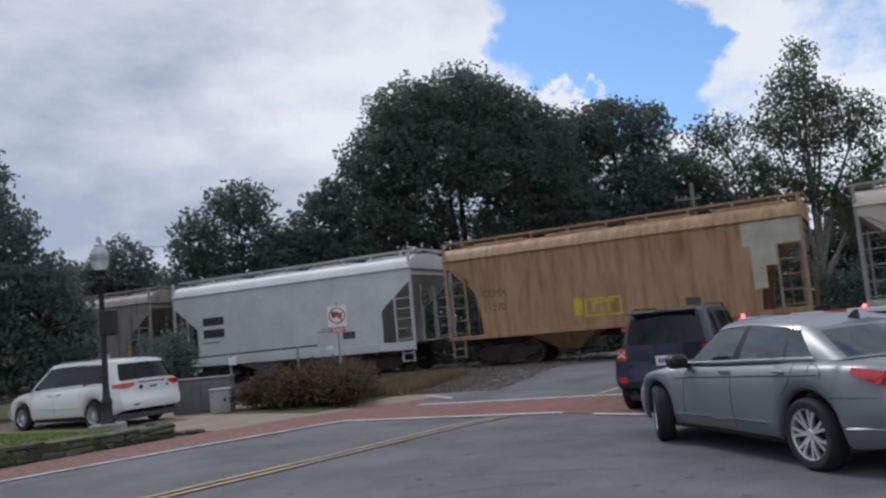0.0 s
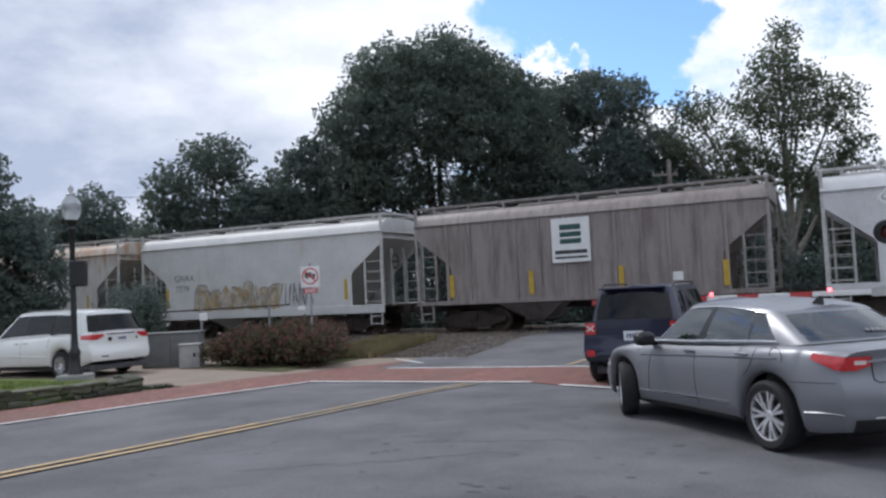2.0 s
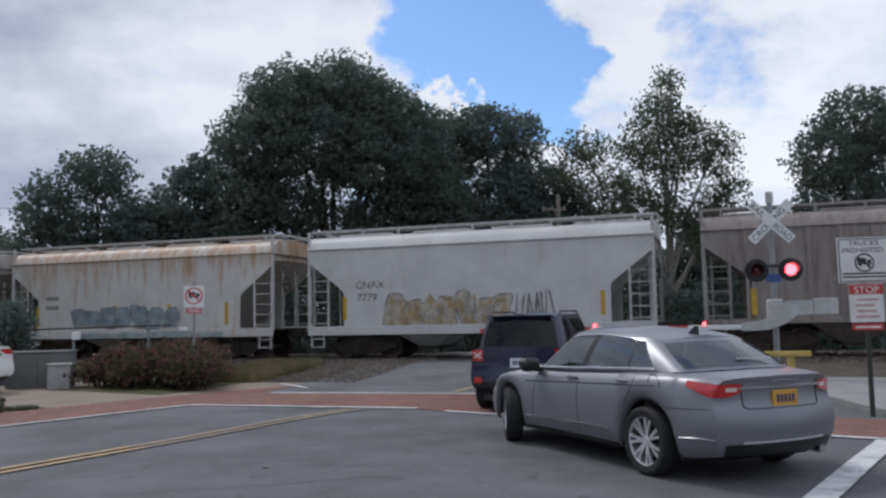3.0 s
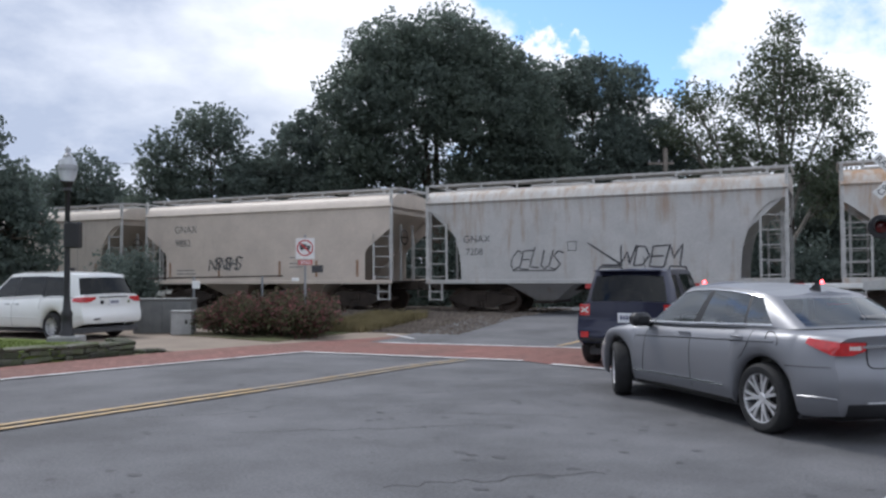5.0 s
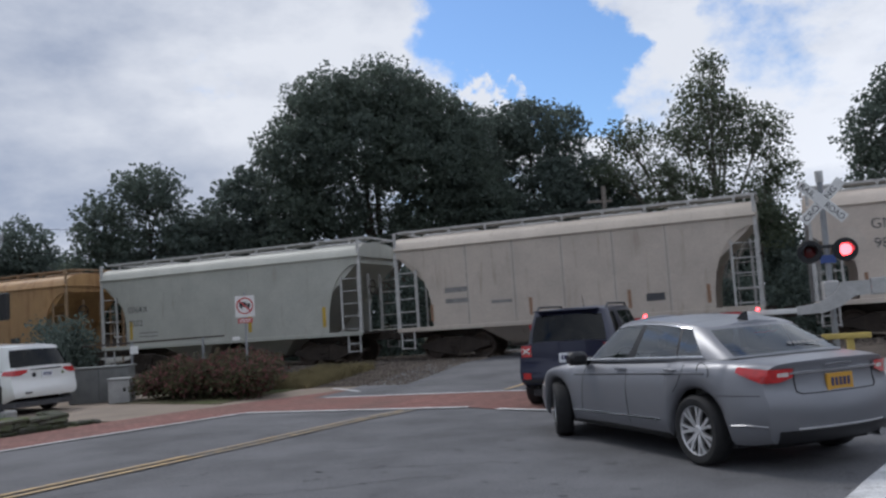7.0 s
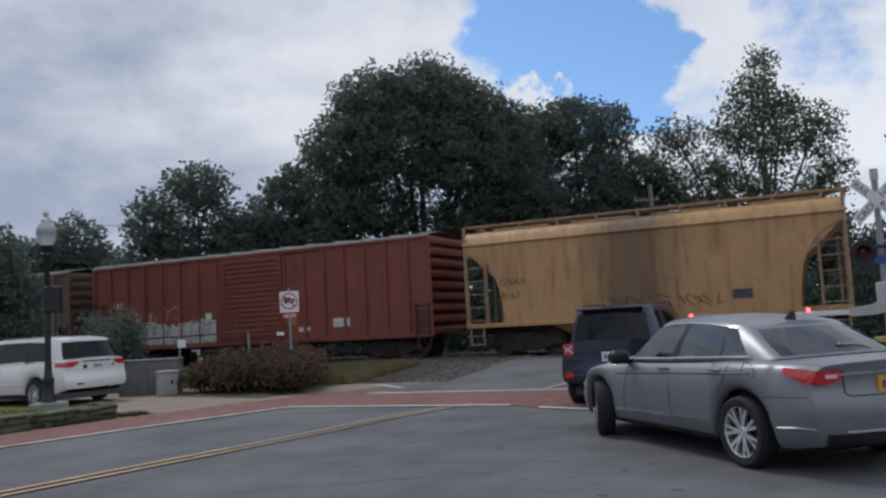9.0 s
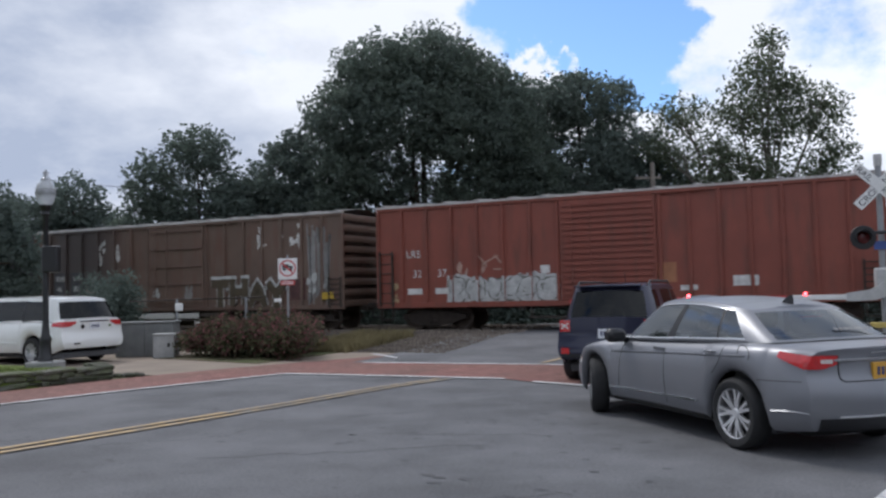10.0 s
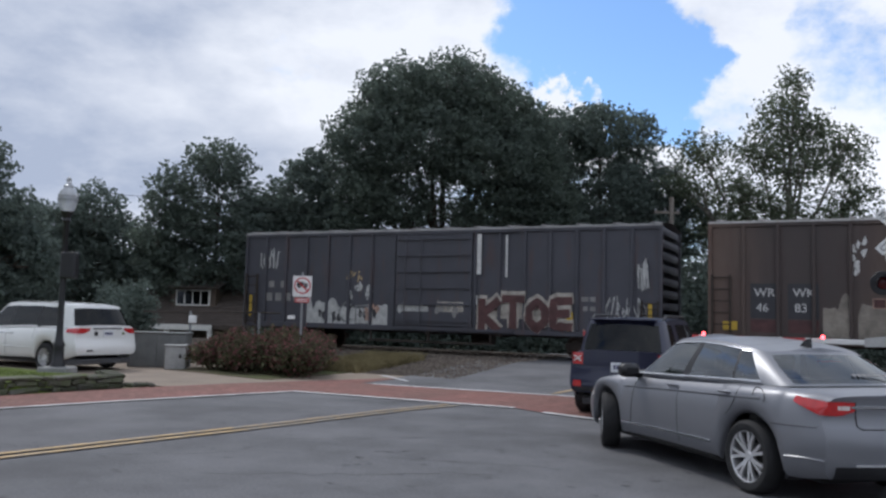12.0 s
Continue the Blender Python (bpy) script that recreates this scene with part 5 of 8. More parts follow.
def marks_tan(car, z):
    number(car, "CEMX", -4.4, z(2.62), 0.34, LETTER_BROWN), number(car, "11270", -4.4, z(2.14), 0.34, LETTER_BROWN)
    bars("yellow_lettering", car, [(x0 - 1.3, x1 - 1.3, (z0 - z(1.45)) * 1.15 + z(1.66), (z1 - z(1.45)) * 1.15 + z(1.66)) for x0, x1, z0, z1 in ((0.1, 0.38, z(1.5), z(1.98)), (0.45, 0.52, z(1.45), z(1.95)), (0.52, 1.6, z(1.9), z(1.95)), (0.5, 1.7, z(1.45), z(1.5)), (1.6, 1.66, z(1.5), z(1.95)), (0.7, 0.78, z(1.55), z(1.85)), (0.78, 1.05, z(1.8), z(1.86)), (0.98, 1.05, z(1.55), z(1.72)), (1.2, 1.27, z(1.55), z(1.85)), (1.1, 1.4, z(1.82), z(1.88)))], -1.586, SPRAY_YELLOW, "yellow painted emblem")
    bars("pale_patch", car, [(4.1, 5.72, z(3.25), z(3.94)), (4.3, 4.68, z(2.0), z(3.25)), (4.68, 5.0, z(2.65), z(3.25))], -1.584, material("primer_pale", (0.45, 0.42, 0.33), 0.6, 0, 0.2, 2, 0), "pale primer patch")
    bars("data_box", car, [(2.3, 2.75, z(1.72), z(1.95))], -1.586, LETTER_DARK)


def marks_white(car, z):
    bars("dark_square", car, [(-4.15, -3.03, z(2.70), z(3.02)), (-4.15, -3.03, z(2.20), z(2.54))], -1.586, PANEL_DARK, "dark rectangular emblem")
    bars("stencil_lines", car, [(-4.2, -3.3, z(1.98), z(2.04)), (1.6, 2.9, z(1.98), z(2.03)), (1.75, 2.8, z(2.08), z(2.12))], -1.586, LETTER_FADED)
    bars("data_box", car, [(2.7, 3.25, z(1.66), z(1.92))], -1.586, LETTER_DARK)


def marks_taupe(car, z):
    s = Shape()
    s.box(-0.78, 0.48, -1.70, -1.66, z(2.45), z(3.86), 0.01)
    panel = part("sign_panel", s, SIGN_WHITE, car, "white square sign panel")
    bars("stripe", panel, [(-0.5, 0.2, z(3.48), z(3.66)), (-0.5, 0.2, z(3.26), z(3.42)), (-0.5, 0.2, z(3.04), z(3.2))], -1.703, PANEL_GREEN, "dark green bar")
    bars("writing", panel, [(-0.68, 0.38, z(2.72), z(2.84)), (-0.68, 0.38, z(2.57), z(2.64))], -1.703, SIGN_BLACK)
    posts(car, z, (-4.40, -1.55, 1.40, 4.5), STRIP, 1.5, 2.25, 0.08, -1.66)
    bars("data_box", car, [(2.9, 3.25, z(1.72), z(1.98))], -1.6, SIGN_WHITE)


def marks_7779(car, z):
    number(car, "GNAX", -4.0, z(2.62), 0.36, LETTER_DARK), number(car, "7779", -3.95, z(2.2), 0.36, LETTER_DARK)
    fat_letters("graffiti", car, -2.9, -1.59, z(1.2), 4.2, 1.2, material("spray_buff", (0.47, 0.42, 0.34), 0.6, 0, 0.4, 4, 0), SPRAY_GREY, 5, 7, "ochre and grey sprayed graffiti", square=4.0)
    flakes("graffiti_patch", car, -2.8, -1.602, z(1.35), 4.0, 0.85, SPRAY_OCHRE, 6, 60, "ochre spray")
    scrawl("graffiti_line", car, 1.5, -1.588, z(1.5), 1.2, 0.85, SPRAY_GREY, 8, 0.03, 9)
    posts(car, z, (-4.4, 4.2), STRIP, 1.6, 2.35)


def marks_streak(car, z):
    bars("faded_number", car, [(-4.1, -3.5, z(2.55), z(2.7)), (-4.1, -3.5, z(2.2), z(2.35))], -1.586, LETTER_FADED)
    fat_letters("graffiti", car, -2.8, -1.588, z(1.42), 4.7, 0.85, SPRAY_BLUE, SPRAY_GREY, 12, 7, "faded blue-grey sprayed shapes", square=4.0)
    torn_band("graffiti_haze", car, -2.4, -1.6245, z(1.1), 6.2, 0.24, material("spray_pale_blue", (0.36, 0.40, 0.41), 0.6, 0, 0.4, 3, 0), 13)
    posts(car, z, (-4.5, -0.9, 1.5, 3.9), STRIP, 1.5, 2.3)


def marks_7208(car, z):
    number(car, "GNAX", -4.38, z(2.62), 0.34, LETTER_DARK), number(car, "7208", -4.3, z(2.2), 0.32, LETTER_DARK)
    tag("graffiti", car, "CELUS", -2.75, -1.588, z(1.72), 1.75, 0.62, SPRAY_BLACK, 0.022, 0.25, 0.05, 21, "black sprayed tag")
    tag("graffiti_line", car, "L", -2.7, -1.588, z(1.66), 1.6, 0.03, SPRAY_BLACK, 0.018, 0, 0, 24)
    tag("graffiti", car, "WDEM", 0.85, -1.588, z(1.78), 1.9, 0.62, SPRAY_BLACK, 0.026, 0.2, 0.02, 22, "black sprayed tag")
    part("graffiti_line", Shape().grid([[(-0.1, -1.588, z(2.5)), (-0.08, -1.588, z(2.54))], [(1.0, -1.588, z(1.76)), (1.0, -1.588, z(1.84))], [(0.35, -1.588, z(1.78)), (0.37, -1.588, z(1.84))]]), SPRAY_BLACK, car)
    bars("data_box", car, [(-0.75, -0.45, z(2.28), z(2.3)), (-0.75, -0.45, z(2.56), z(2.58)), (-0.75, -0.73, z(2.28), z(2.58)), (-0.47, -0.45, z(2.28), z(2.58))], -1.586, LETTER_DARK)


def marks_9882(car, z):
    number(car, "GNAX", -4.22, z(3.28), 0.40, LETTER_DARK), number(car, "9882", -4.18, z(2.74), 0.40, LETTER_DARK)
    tag("graffiti", car, "NSNSHS", -2.4, -1.588, z(1.80), 1.5, 0.46, SPRAY_BLACK, 0.03, 0.15, -0.5, 31, "black sprayed tag")
    tag("graffiti_line", car, "NWN", -2.3, -1.592, z(1.78), 1.35, 0.42, SPRAY_GREY, 0.012, 0.3, 0.0, 33)
    posts(car, z, (-4.45, -1.95, 0.95, 2.6, 4.35), STRIP_RUST, 1.5, 2.1, 0.05)
    bars("stencil_lines", car, [(-4.1, -3.2, z(1.75), z(1.8)), (-4.1, -3.1, z(1.62), z(1.67)), (1.4, 2.0, z(2.2), z(2.24)), (1.4, 2.0, z(1.98), z(2.02)), (1.4, 2.0, z(1.85), z(1.89))], -1.586, LETTER_FADED)
    bars("data_box", car, [(2.4, 2.9, z(1.66), z(1.92))], -1.586, LETTER_DARK)


def marks_beige(car, z):
    bars("faded_number", car, [(-4.0, -3.2, z(2.45), z(2.62)), (-4.0, -3.2, z(2.1), z(2.25)), (-2.4, -1.7, z(2.0), z(2.1))], -1.586, LETTER_FADED)
    posts(car, z, (-4.5, -1.1, 2.0, 4.3), STRIP_RUST, 1.55, 2.1, 0.05)
    bars("data_box", car, [(2.5, 3.05, z(1.72), z(1.95))], -1.586, LETTER_DARK)
    bars("panel_seam", car, [(x - 0.012, x + 0.012, z(1.4), z(3.95)) for x in (-3.2, -1.6, 0.0, 1.6, 3.2)], -1.584, LETTER_FADED)


def marks_7302(car, z):
    number(car, "GNAX", -4.45, z(2.64), 0.34, LETTER_DARK), number(car, "7302", -4.4, z(2.12), 0.34, LETTER_DARK)
    bars("stencil_lines", car, [(-3.9, -3.0, z(1.82), z(1.87)), (-3.9, -3.0, z(1.68), z(1.73))], -1.586, LETTER_FADED)
    posts(car, z, (-4.3, 1.2, 4.3), STRIP, 1.6, 2.3)


def marks_8163(car, z):
    number(car, "GNAX", -4.55, z(2.58), 0.32, LETTER_BROWN), number(car, "8163", -4.5, z(2.14), 0.32, LETTER_BROWN)
    scrawl("graffiti", car, -1.2, -1.588, z(1.6), 3.6, 0.35, LETTER_BROWN, 41, 0.025, 12, "faint brown scribble")
    bars("data_box", car, [(2.65, 3.2, z(1.72), z(2.0))], -1.586, LETTER_DARK)


hopper("dull beige covered hopper car, rust streaked", S_B + PITCH, P_BEIGE2, T_GREY, True, False)
hopper("rusted tan two-bay covered hopper car with a yellow emblem", S_B, P_TAN, T_RUST, True, False, marks=marks_tan)
hopper("clean white covered hopper car with two dark rectangles", S_B - PITCH, P_WHITE, T_PALE, False, True, marks=marks_white)
hopper("taupe ribbed covered hopper car with a white sign panel", S_B - 2 * PITCH, P_TAUPE, T_GREY, False, False, 12, marks_taupe)
hopper("white covered hopper car with ochre graffiti", S_B - 3 * PITCH, P_OFFWHITE, T_PALE, False, True, marks=marks_7779)
hopper("white covered hopper car with rust under its roof and blue graffiti", S_B - 4 * PITCH, P_STREAK, T_PALE, False, True, marks=marks_streak)
hopper("pale grey covered hopper car with black tags", S_B - 5 * PITCH, P_GREY, T_PALE, True, False, marks=marks_7208)
hopper("beige covered hopper car with dark stencilled number", S_B - 6 * PITCH, P_BEIGE, T_PALE, False, False, marks=marks_9882, high_cut=False)
hopper("dull beige covered hopper car with faded number", S_B - 7 * PITCH, P_BEIGE2, T_PALE, True, False, marks=marks_beige)
hopper("sage grey covered hopper car with dark stencilled number", S_B - 8 * PITCH, P_SAGE, T_PALE, True, False, marks=marks_7302)
hopper("orange-tan covered hopper car with a dark stain amidships", S_B - 9 * PITCH - 0.45, P_ORANGE, T_RUST, True, False, marks=marks_8163)


def boxcar(label, s_left, paint, roof_paint, door_ridges, door_at, marks):
    """a fifty-foot boxcar with outside posts, ridged ends and a sliding door"""
    half = 7.92
    car = thing("boxcar", plan_pose(s_left + half - 13.04, TRACK_B, RAIL_TOP), label, "boxcar", "cars of the train")
    first = len(WHEELSET)
    z = lambda world: world - RAIL_TOP
    s = Shape()
    s.box(-half + 0.06, half - 0.06, -1.5, 1.5, z(1.12), z(4.5), 0.02)
    part("shell", s, paint, car)
    for y, yy in ((-1.56, -1.5), (1.5, 1.56)):
        s = Shape()
        s.box(-half, half, y, yy, z(1.04), z(1.22), 0.01)
        s.box(-half, half, y, yy, z(4.4), z(4.56), 0.01)
        part("side_rail", s, paint, car)
    d0, d1 = door_at
    xs = [-half + 0.05 + (d0 + half - 0.05) * i / 7 for i in range(8)] + [d1 + (half - 0.05 - d1) * i / 7 for i in range(8)]
    for x in xs:
        s = Shape()
        s.box(x - 0.05, x + 0.05, -1.585, -1.5, z(1.2), z(4.42), 0.015)
        part("side_post", s, paint, car)
        s = Shape()
        s.box(x - 0.05, x + 0.05, 1.5, 1.585, z(1.2), z(4.42), 0.015)
        part("side_post", s, paint, car)
    s = Shape()
    s.box(d0 + 0.1, d1 - 0.1, -1.60, -1.53, z(1.24), z(4.38), 0.01)
    door = part("door", s, paint, car, "sliding side door")
    for i in range(door_ridges):
        q = 1.42 + 2.8 * i / (door_ridges - 1)
        r = Shape()
        h = 0.05 if door_ridges > 8 else 0.035
        r.prism([(d0 + 0.18, z(q) - h), (d1 - 0.18, z(q) - h), (d1 - 0.26, z(q) + h), (d0 + 0.26, z(q) + h)], -1.665, -1.6)
        part("ridge", r, paint, door)
    s = Shape()
    for x in (d0 + 0.5, d0 + 1.1):
        s.tube([(x, -1.68, z(1.3)), (x, -1.68, z(4.3))], 0.02, 5)
    s.box(d0 + 0.1, d1 + 1.4, -1.63, -1.585, z(1.1), z(1.17))
    s.box(d0 - 0.1, d1 + 1.4, -1.63, -1.585, z(4.39), z(4.45))
    part("door_track", s, paint, door)
    # ridged ends
    for sg in (-1, 1):
        rows = []
        for i in range(61):
            q = z(1.15) + (z(4.5) - z(1.15)) * i / 60
            bulge = 0.028 * max(0.0, math.sin(i / 60 * math.pi * 2 * 8.5))
            rows.append([(sg * (half - 0.06 + bulge * (0 if abs(y) > 1.4 else 1)), y, q) for y in ((-1.5, -1.42, -1.2, 1.2, 1.42, 1.5) if sg > 0 else (1.5, 1.42, 1.2, -1.2, -1.42, -1.5))])
        s = Shape()
        s.grid(rows)
        part("end_wall", s, paint, car, smooth=True)
        coupler(car, sg * (half + 0.1), sg)
        for y in (-1.53, 1.53):
            ladder(car, *sorted((sg * (half - 0.62), sg * (half - 0.12))), y * 1.04, z(1.1), z(3.0 if sg < 0 else 2.2), GRIME, 6)
            st = Shape()
            for x in (half - 0.6, half - 0.14):
                st.box(sg * x - 0.02, sg * x + 0.02, y - 0.02, y + 0.02, z(0.62), z(1.1))
            st.box(min(sg * (half - 0.6), sg * (half - 0.14)), max(sg * (half - 0.6), sg * (half - 0.14)), y - 0.03, y + 0.03, z(0.62), z(0.66))
            part("step", st, GRIME, car)
    # low peaked roof of ribbed panels
    s = Shape()
    s.grid([[(x, -1.58, z(4.5)), (x, -1.55, z(4.57)), (x, 0, z(4.72)), (x, 1.55, z(4.57)), (x, 1.58, z(4.5))] for x in (-half, half)])
    top = part("roof", s, roof_paint, car, "galvanised ribbed roof")
    for i in range(14):
        x = -half + 0.3 + (2 * half - 0.6) * i / 13
        part("roof_rib", Shape().add([(x - 0.06, -1.57, z(4.56)), (x + 0.06, -1.57, z(4.56)), (x + 0.06, 0, z(4.765)), (x - 0.06, 0, z(4.765)), (x - 0.06, 1.57, z(4.56)), (x + 0.06, 1.57, z(4.56)), (x - 0.06, -1.57, z(4.62)), (x + 0.06, -1.57, z(4.62)), (x + 0.06, 1.57, z(4.62)), (x - 0.06, 1.57, z(4.62))], [(6, 7, 2, 3), (3, 2, 8, 9), (0, 1, 7, 6), (0, 6, 3), (1, 2, 7), (4, 9, 8, 5)]), roof_paint, top)
    s = Shape()
    s.box(-half - 0.2, half + 0.2, -0.2, 0.2, z(0.95), z(1.14), 0.02)
    for x in (-2.6, 0, 2.6):
        s.box(x - 0.1, x + 0.1, -1.5, 1.5, z(0.95), z(1.14))
    s.box(-2.4, 2.4, -1.45, -1.38, z(0.66), z(0.72))
    for x in (-2.3, 0, 2.3):
        s.box(x - 0.03, x + 0.03, -1.45, -1.38, z(0.7), z(1.1))
    s.lathe([(0, -0.4), (0.2, -0.4), (0.2, 0.4), (0, 0.4)], 12, Matrix.Translation((1.2, 0.6, z(0.8))) @ Matrix.Rotation(radians(90), 4, "Y"))
    part("underframe", s, GRIME, car)
    truck(car, -half + 1.95), truck(car, half - 1.95)
    ROLLING.append((car, s_left + half - 13.04, WHEELSET[first:]))
    marks(car, z)
    return car


P_RED = weathered("boxcar_red_paint", (0.225, 0.058, 0.036), (0.12, 0.045, 0.03), 0.5)
P_BROWN = weathered("boxcar_brown_paint", (0.14, 0.092, 0.068), (0.13, 0.06, 0.04), 0.55, stain=(-5.2, 3.2, (0.032, 0.029, 0.03)))
P_SLATE = weathered("boxcar_slate_paint", (0.062, 0.062, 0.075), (0.085, 0.05, 0.045), 0.4)
ROOF_GALV = weathered("galvanised_roof", (0.36, 0.35, 0.33), (0.22, 0.15, 0.1), 0.4)
ROOF_DARK = weathered("dull_roof", (0.24, 0.235, 0.23), (0.17, 0.12, 0.09), 0.4)


def marks_red(car, z):
    y = -1.505
    number(car, "LRS", -6.75, z(2.75), 0.36, LETTER_WHITE, -1.59), number(car, "32", -6.55, z(2.08), 0.36, LETTER_WHITE, y), number(car, "37", -5.62, z(2.08), 0.36, LETTER_WHITE, y)
    bars("stencil_lines", car, [(-6.75, -6.2, z(1.5), z(1.7)), (-5.7, -5.2, z(1.5), z(1.7)), (2.4, 2.9, z(1.45), z(1.6)), (3.9, 4.6, z(1.55), z(1.85)), (-2.0, -1.7, z(1.3), z(1.4))], y, LETTER_WHITE)
    fat_letters("graffiti", car, -5.15, -1.506, z(1.2), 3.75, 0.9, SPRAY_WHITE, SPRAY_OLIVE, 51, 6, back=SPRAY_WHITE, label="white graffiti with dark outlines along the lower side", posts=box_posts(-1.35, 1.85))
    scrawl("graffiti_line", car, -4.3, -1.506, z(2.2), 1.2, 0.55, SPRAY_SALMON, 53, 0.035, 3)
    flakes("graffiti_patch", car, -5.0, -1.505, z(2.15), 0.5, 0.4, SPRAY_SALMON, 54, 3)
    bars("white_tape", car, [(-1.95, -1.65, z(2.1), z(2.35))], -1.506, LETTER_WHITE)
    flakes("yellow_patch", car, -7.3, -1.506, z(1.3), 0.3, 0.5, SPRAY_OCHRE, 55, 5)
    bars("primer_patch", car, [(1.75, 2.3, z(1.7), z(2.3))], y, material("primer_orange", (0.35, 0.15, 0.07), 0.6, 0, 0.3, 3, 0))


def marks_brown(car, z):
    y = -1.504
    bars("black_panel", car, [(-6.75, -5.95, z(1.75), z(2.75)), (-5.75, -4.95, z(1.75), z(2.75))], y, PANEL_DARK, "black number panel")
    number(car, "WR", -6.65, z(2.38), 0.34, LETTER_WHITE, y - 0.004), number(car, "46", -6.6, z(1.95), 0.34, LETTER_WHITE, y - 0.004)
    number(car, "WK", -5.62, z(2.38), 0.34, LETTER_WHITE, y - 0.004), number(car, "83", -5.58, z(1.95), 0.34, LETTER_WHITE, y - 0.004)
    bars("red_panel", car, [(-6.75, -5.95, z(1.35), z(1.72)), (-5.75, -4.95, z(1.35), z(1.72))], y, SPRAY_MAROON)
    primer = material("primer_grey", (0.30, 0.265, 0.22), 0.7, 0, 0.5, 2.5, 0)
    for k, (px, pw, ph) in enumerate(((-4.85, 0.75, 1.35), (-3.98, 0.88, 0.95), (-2.98, 0.9, 1.0), (-1.98, 0.5, 0.6))):
        torn_band("pale_patch", car, px, y, z(1.26), pw, ph, primer, 90 + k, "torn patch of grey primer")
    bars("data_box", car, [(-3.62, -3.28, z(2.08), z(2.36))], y - 0.004, SPRAY_SALMON)
    bars("data_box", car, [(-3.59, -3.31, z(2.11), z(2.33))], y - 0.008, SPRAY_MAROON)
    bars("yellow_block", car, [(-7.5, -7.1, z(1.4), z(1.65)), (7.0, 7.5, z(1.4), z(1.65))], -1.59, STRIP)
    # remains of tall painted letters
    r = random.Random(3)
    for k, (wx, wz, ww, wh, n) in enumerate(((-4.2, 3.0, 0.4, 0.9, 7), (-3.3, 3.1, 0.35, 0.9, 9), (4.1, 3.4, 0.12, 0.8, 7), (4.15, 3.35, 0.4, 0.15, 4), (5.1, 3.5, 0.2, 0.3, 3), (5.5, 3.5, 0.4, 0.25, 6), (5.95, 3.35, 0.1, 0.85, 7))):
        flakes("worn_letter", car, wx, y - 0.002, z(wz), ww, wh, LETTER_WHITE, 80 + k, n, "worn pale letter")
    umber = material("spray_umber", (0.075, 0.055, 0.03), 0.6, 0, 0.3, 3, 0)
    tag("graffiti_edge", car, "THAY", 1.95, -1.592, z(1.32), 3.5, 0.85, SPRAY_WHITE, 0.19, 0, 0.25, 61, "pale sprayed edge of the letters")
    tag("graffiti", car, "THAY", 1.95, -1.600, z(1.28), 3.5, 0.80, umber, 0.155, 0, 0.25, 61, "dark block letters with pale edges")
    bars("red_panel", car, [(5.55, 6.25, z(1.4), z(2.2))], y, SPRAY_MAROON)
    flakes("graffiti_patch", car, 2.0, -1.512, z(1.68), 3.5, 0.3, SPRAY_WHITE, 66, 30, "pale sprayed patches")
    scrawl("graffiti", car, 6.35, -1.506, z(1.4), 0.95, 2.6, LETTER_FADED, 62, 0.05, 12, "pale torn paint")
    flakes("graffiti_patch", car, 6.3, -1.516, z(1.35), 1.1, 0.9, SPRAY_WHITE, 67, 9)
    flakes("graffiti_patch", car, -1.0, -1.604, z(1.6), 0.35, 0.4, SPRAY_WHITE, 64, 5)
    flakes("graffiti_patch", car, 0.5, -1.604, z(1.5), 0.5, 0.6, LETTER_FADED, 65, 7)


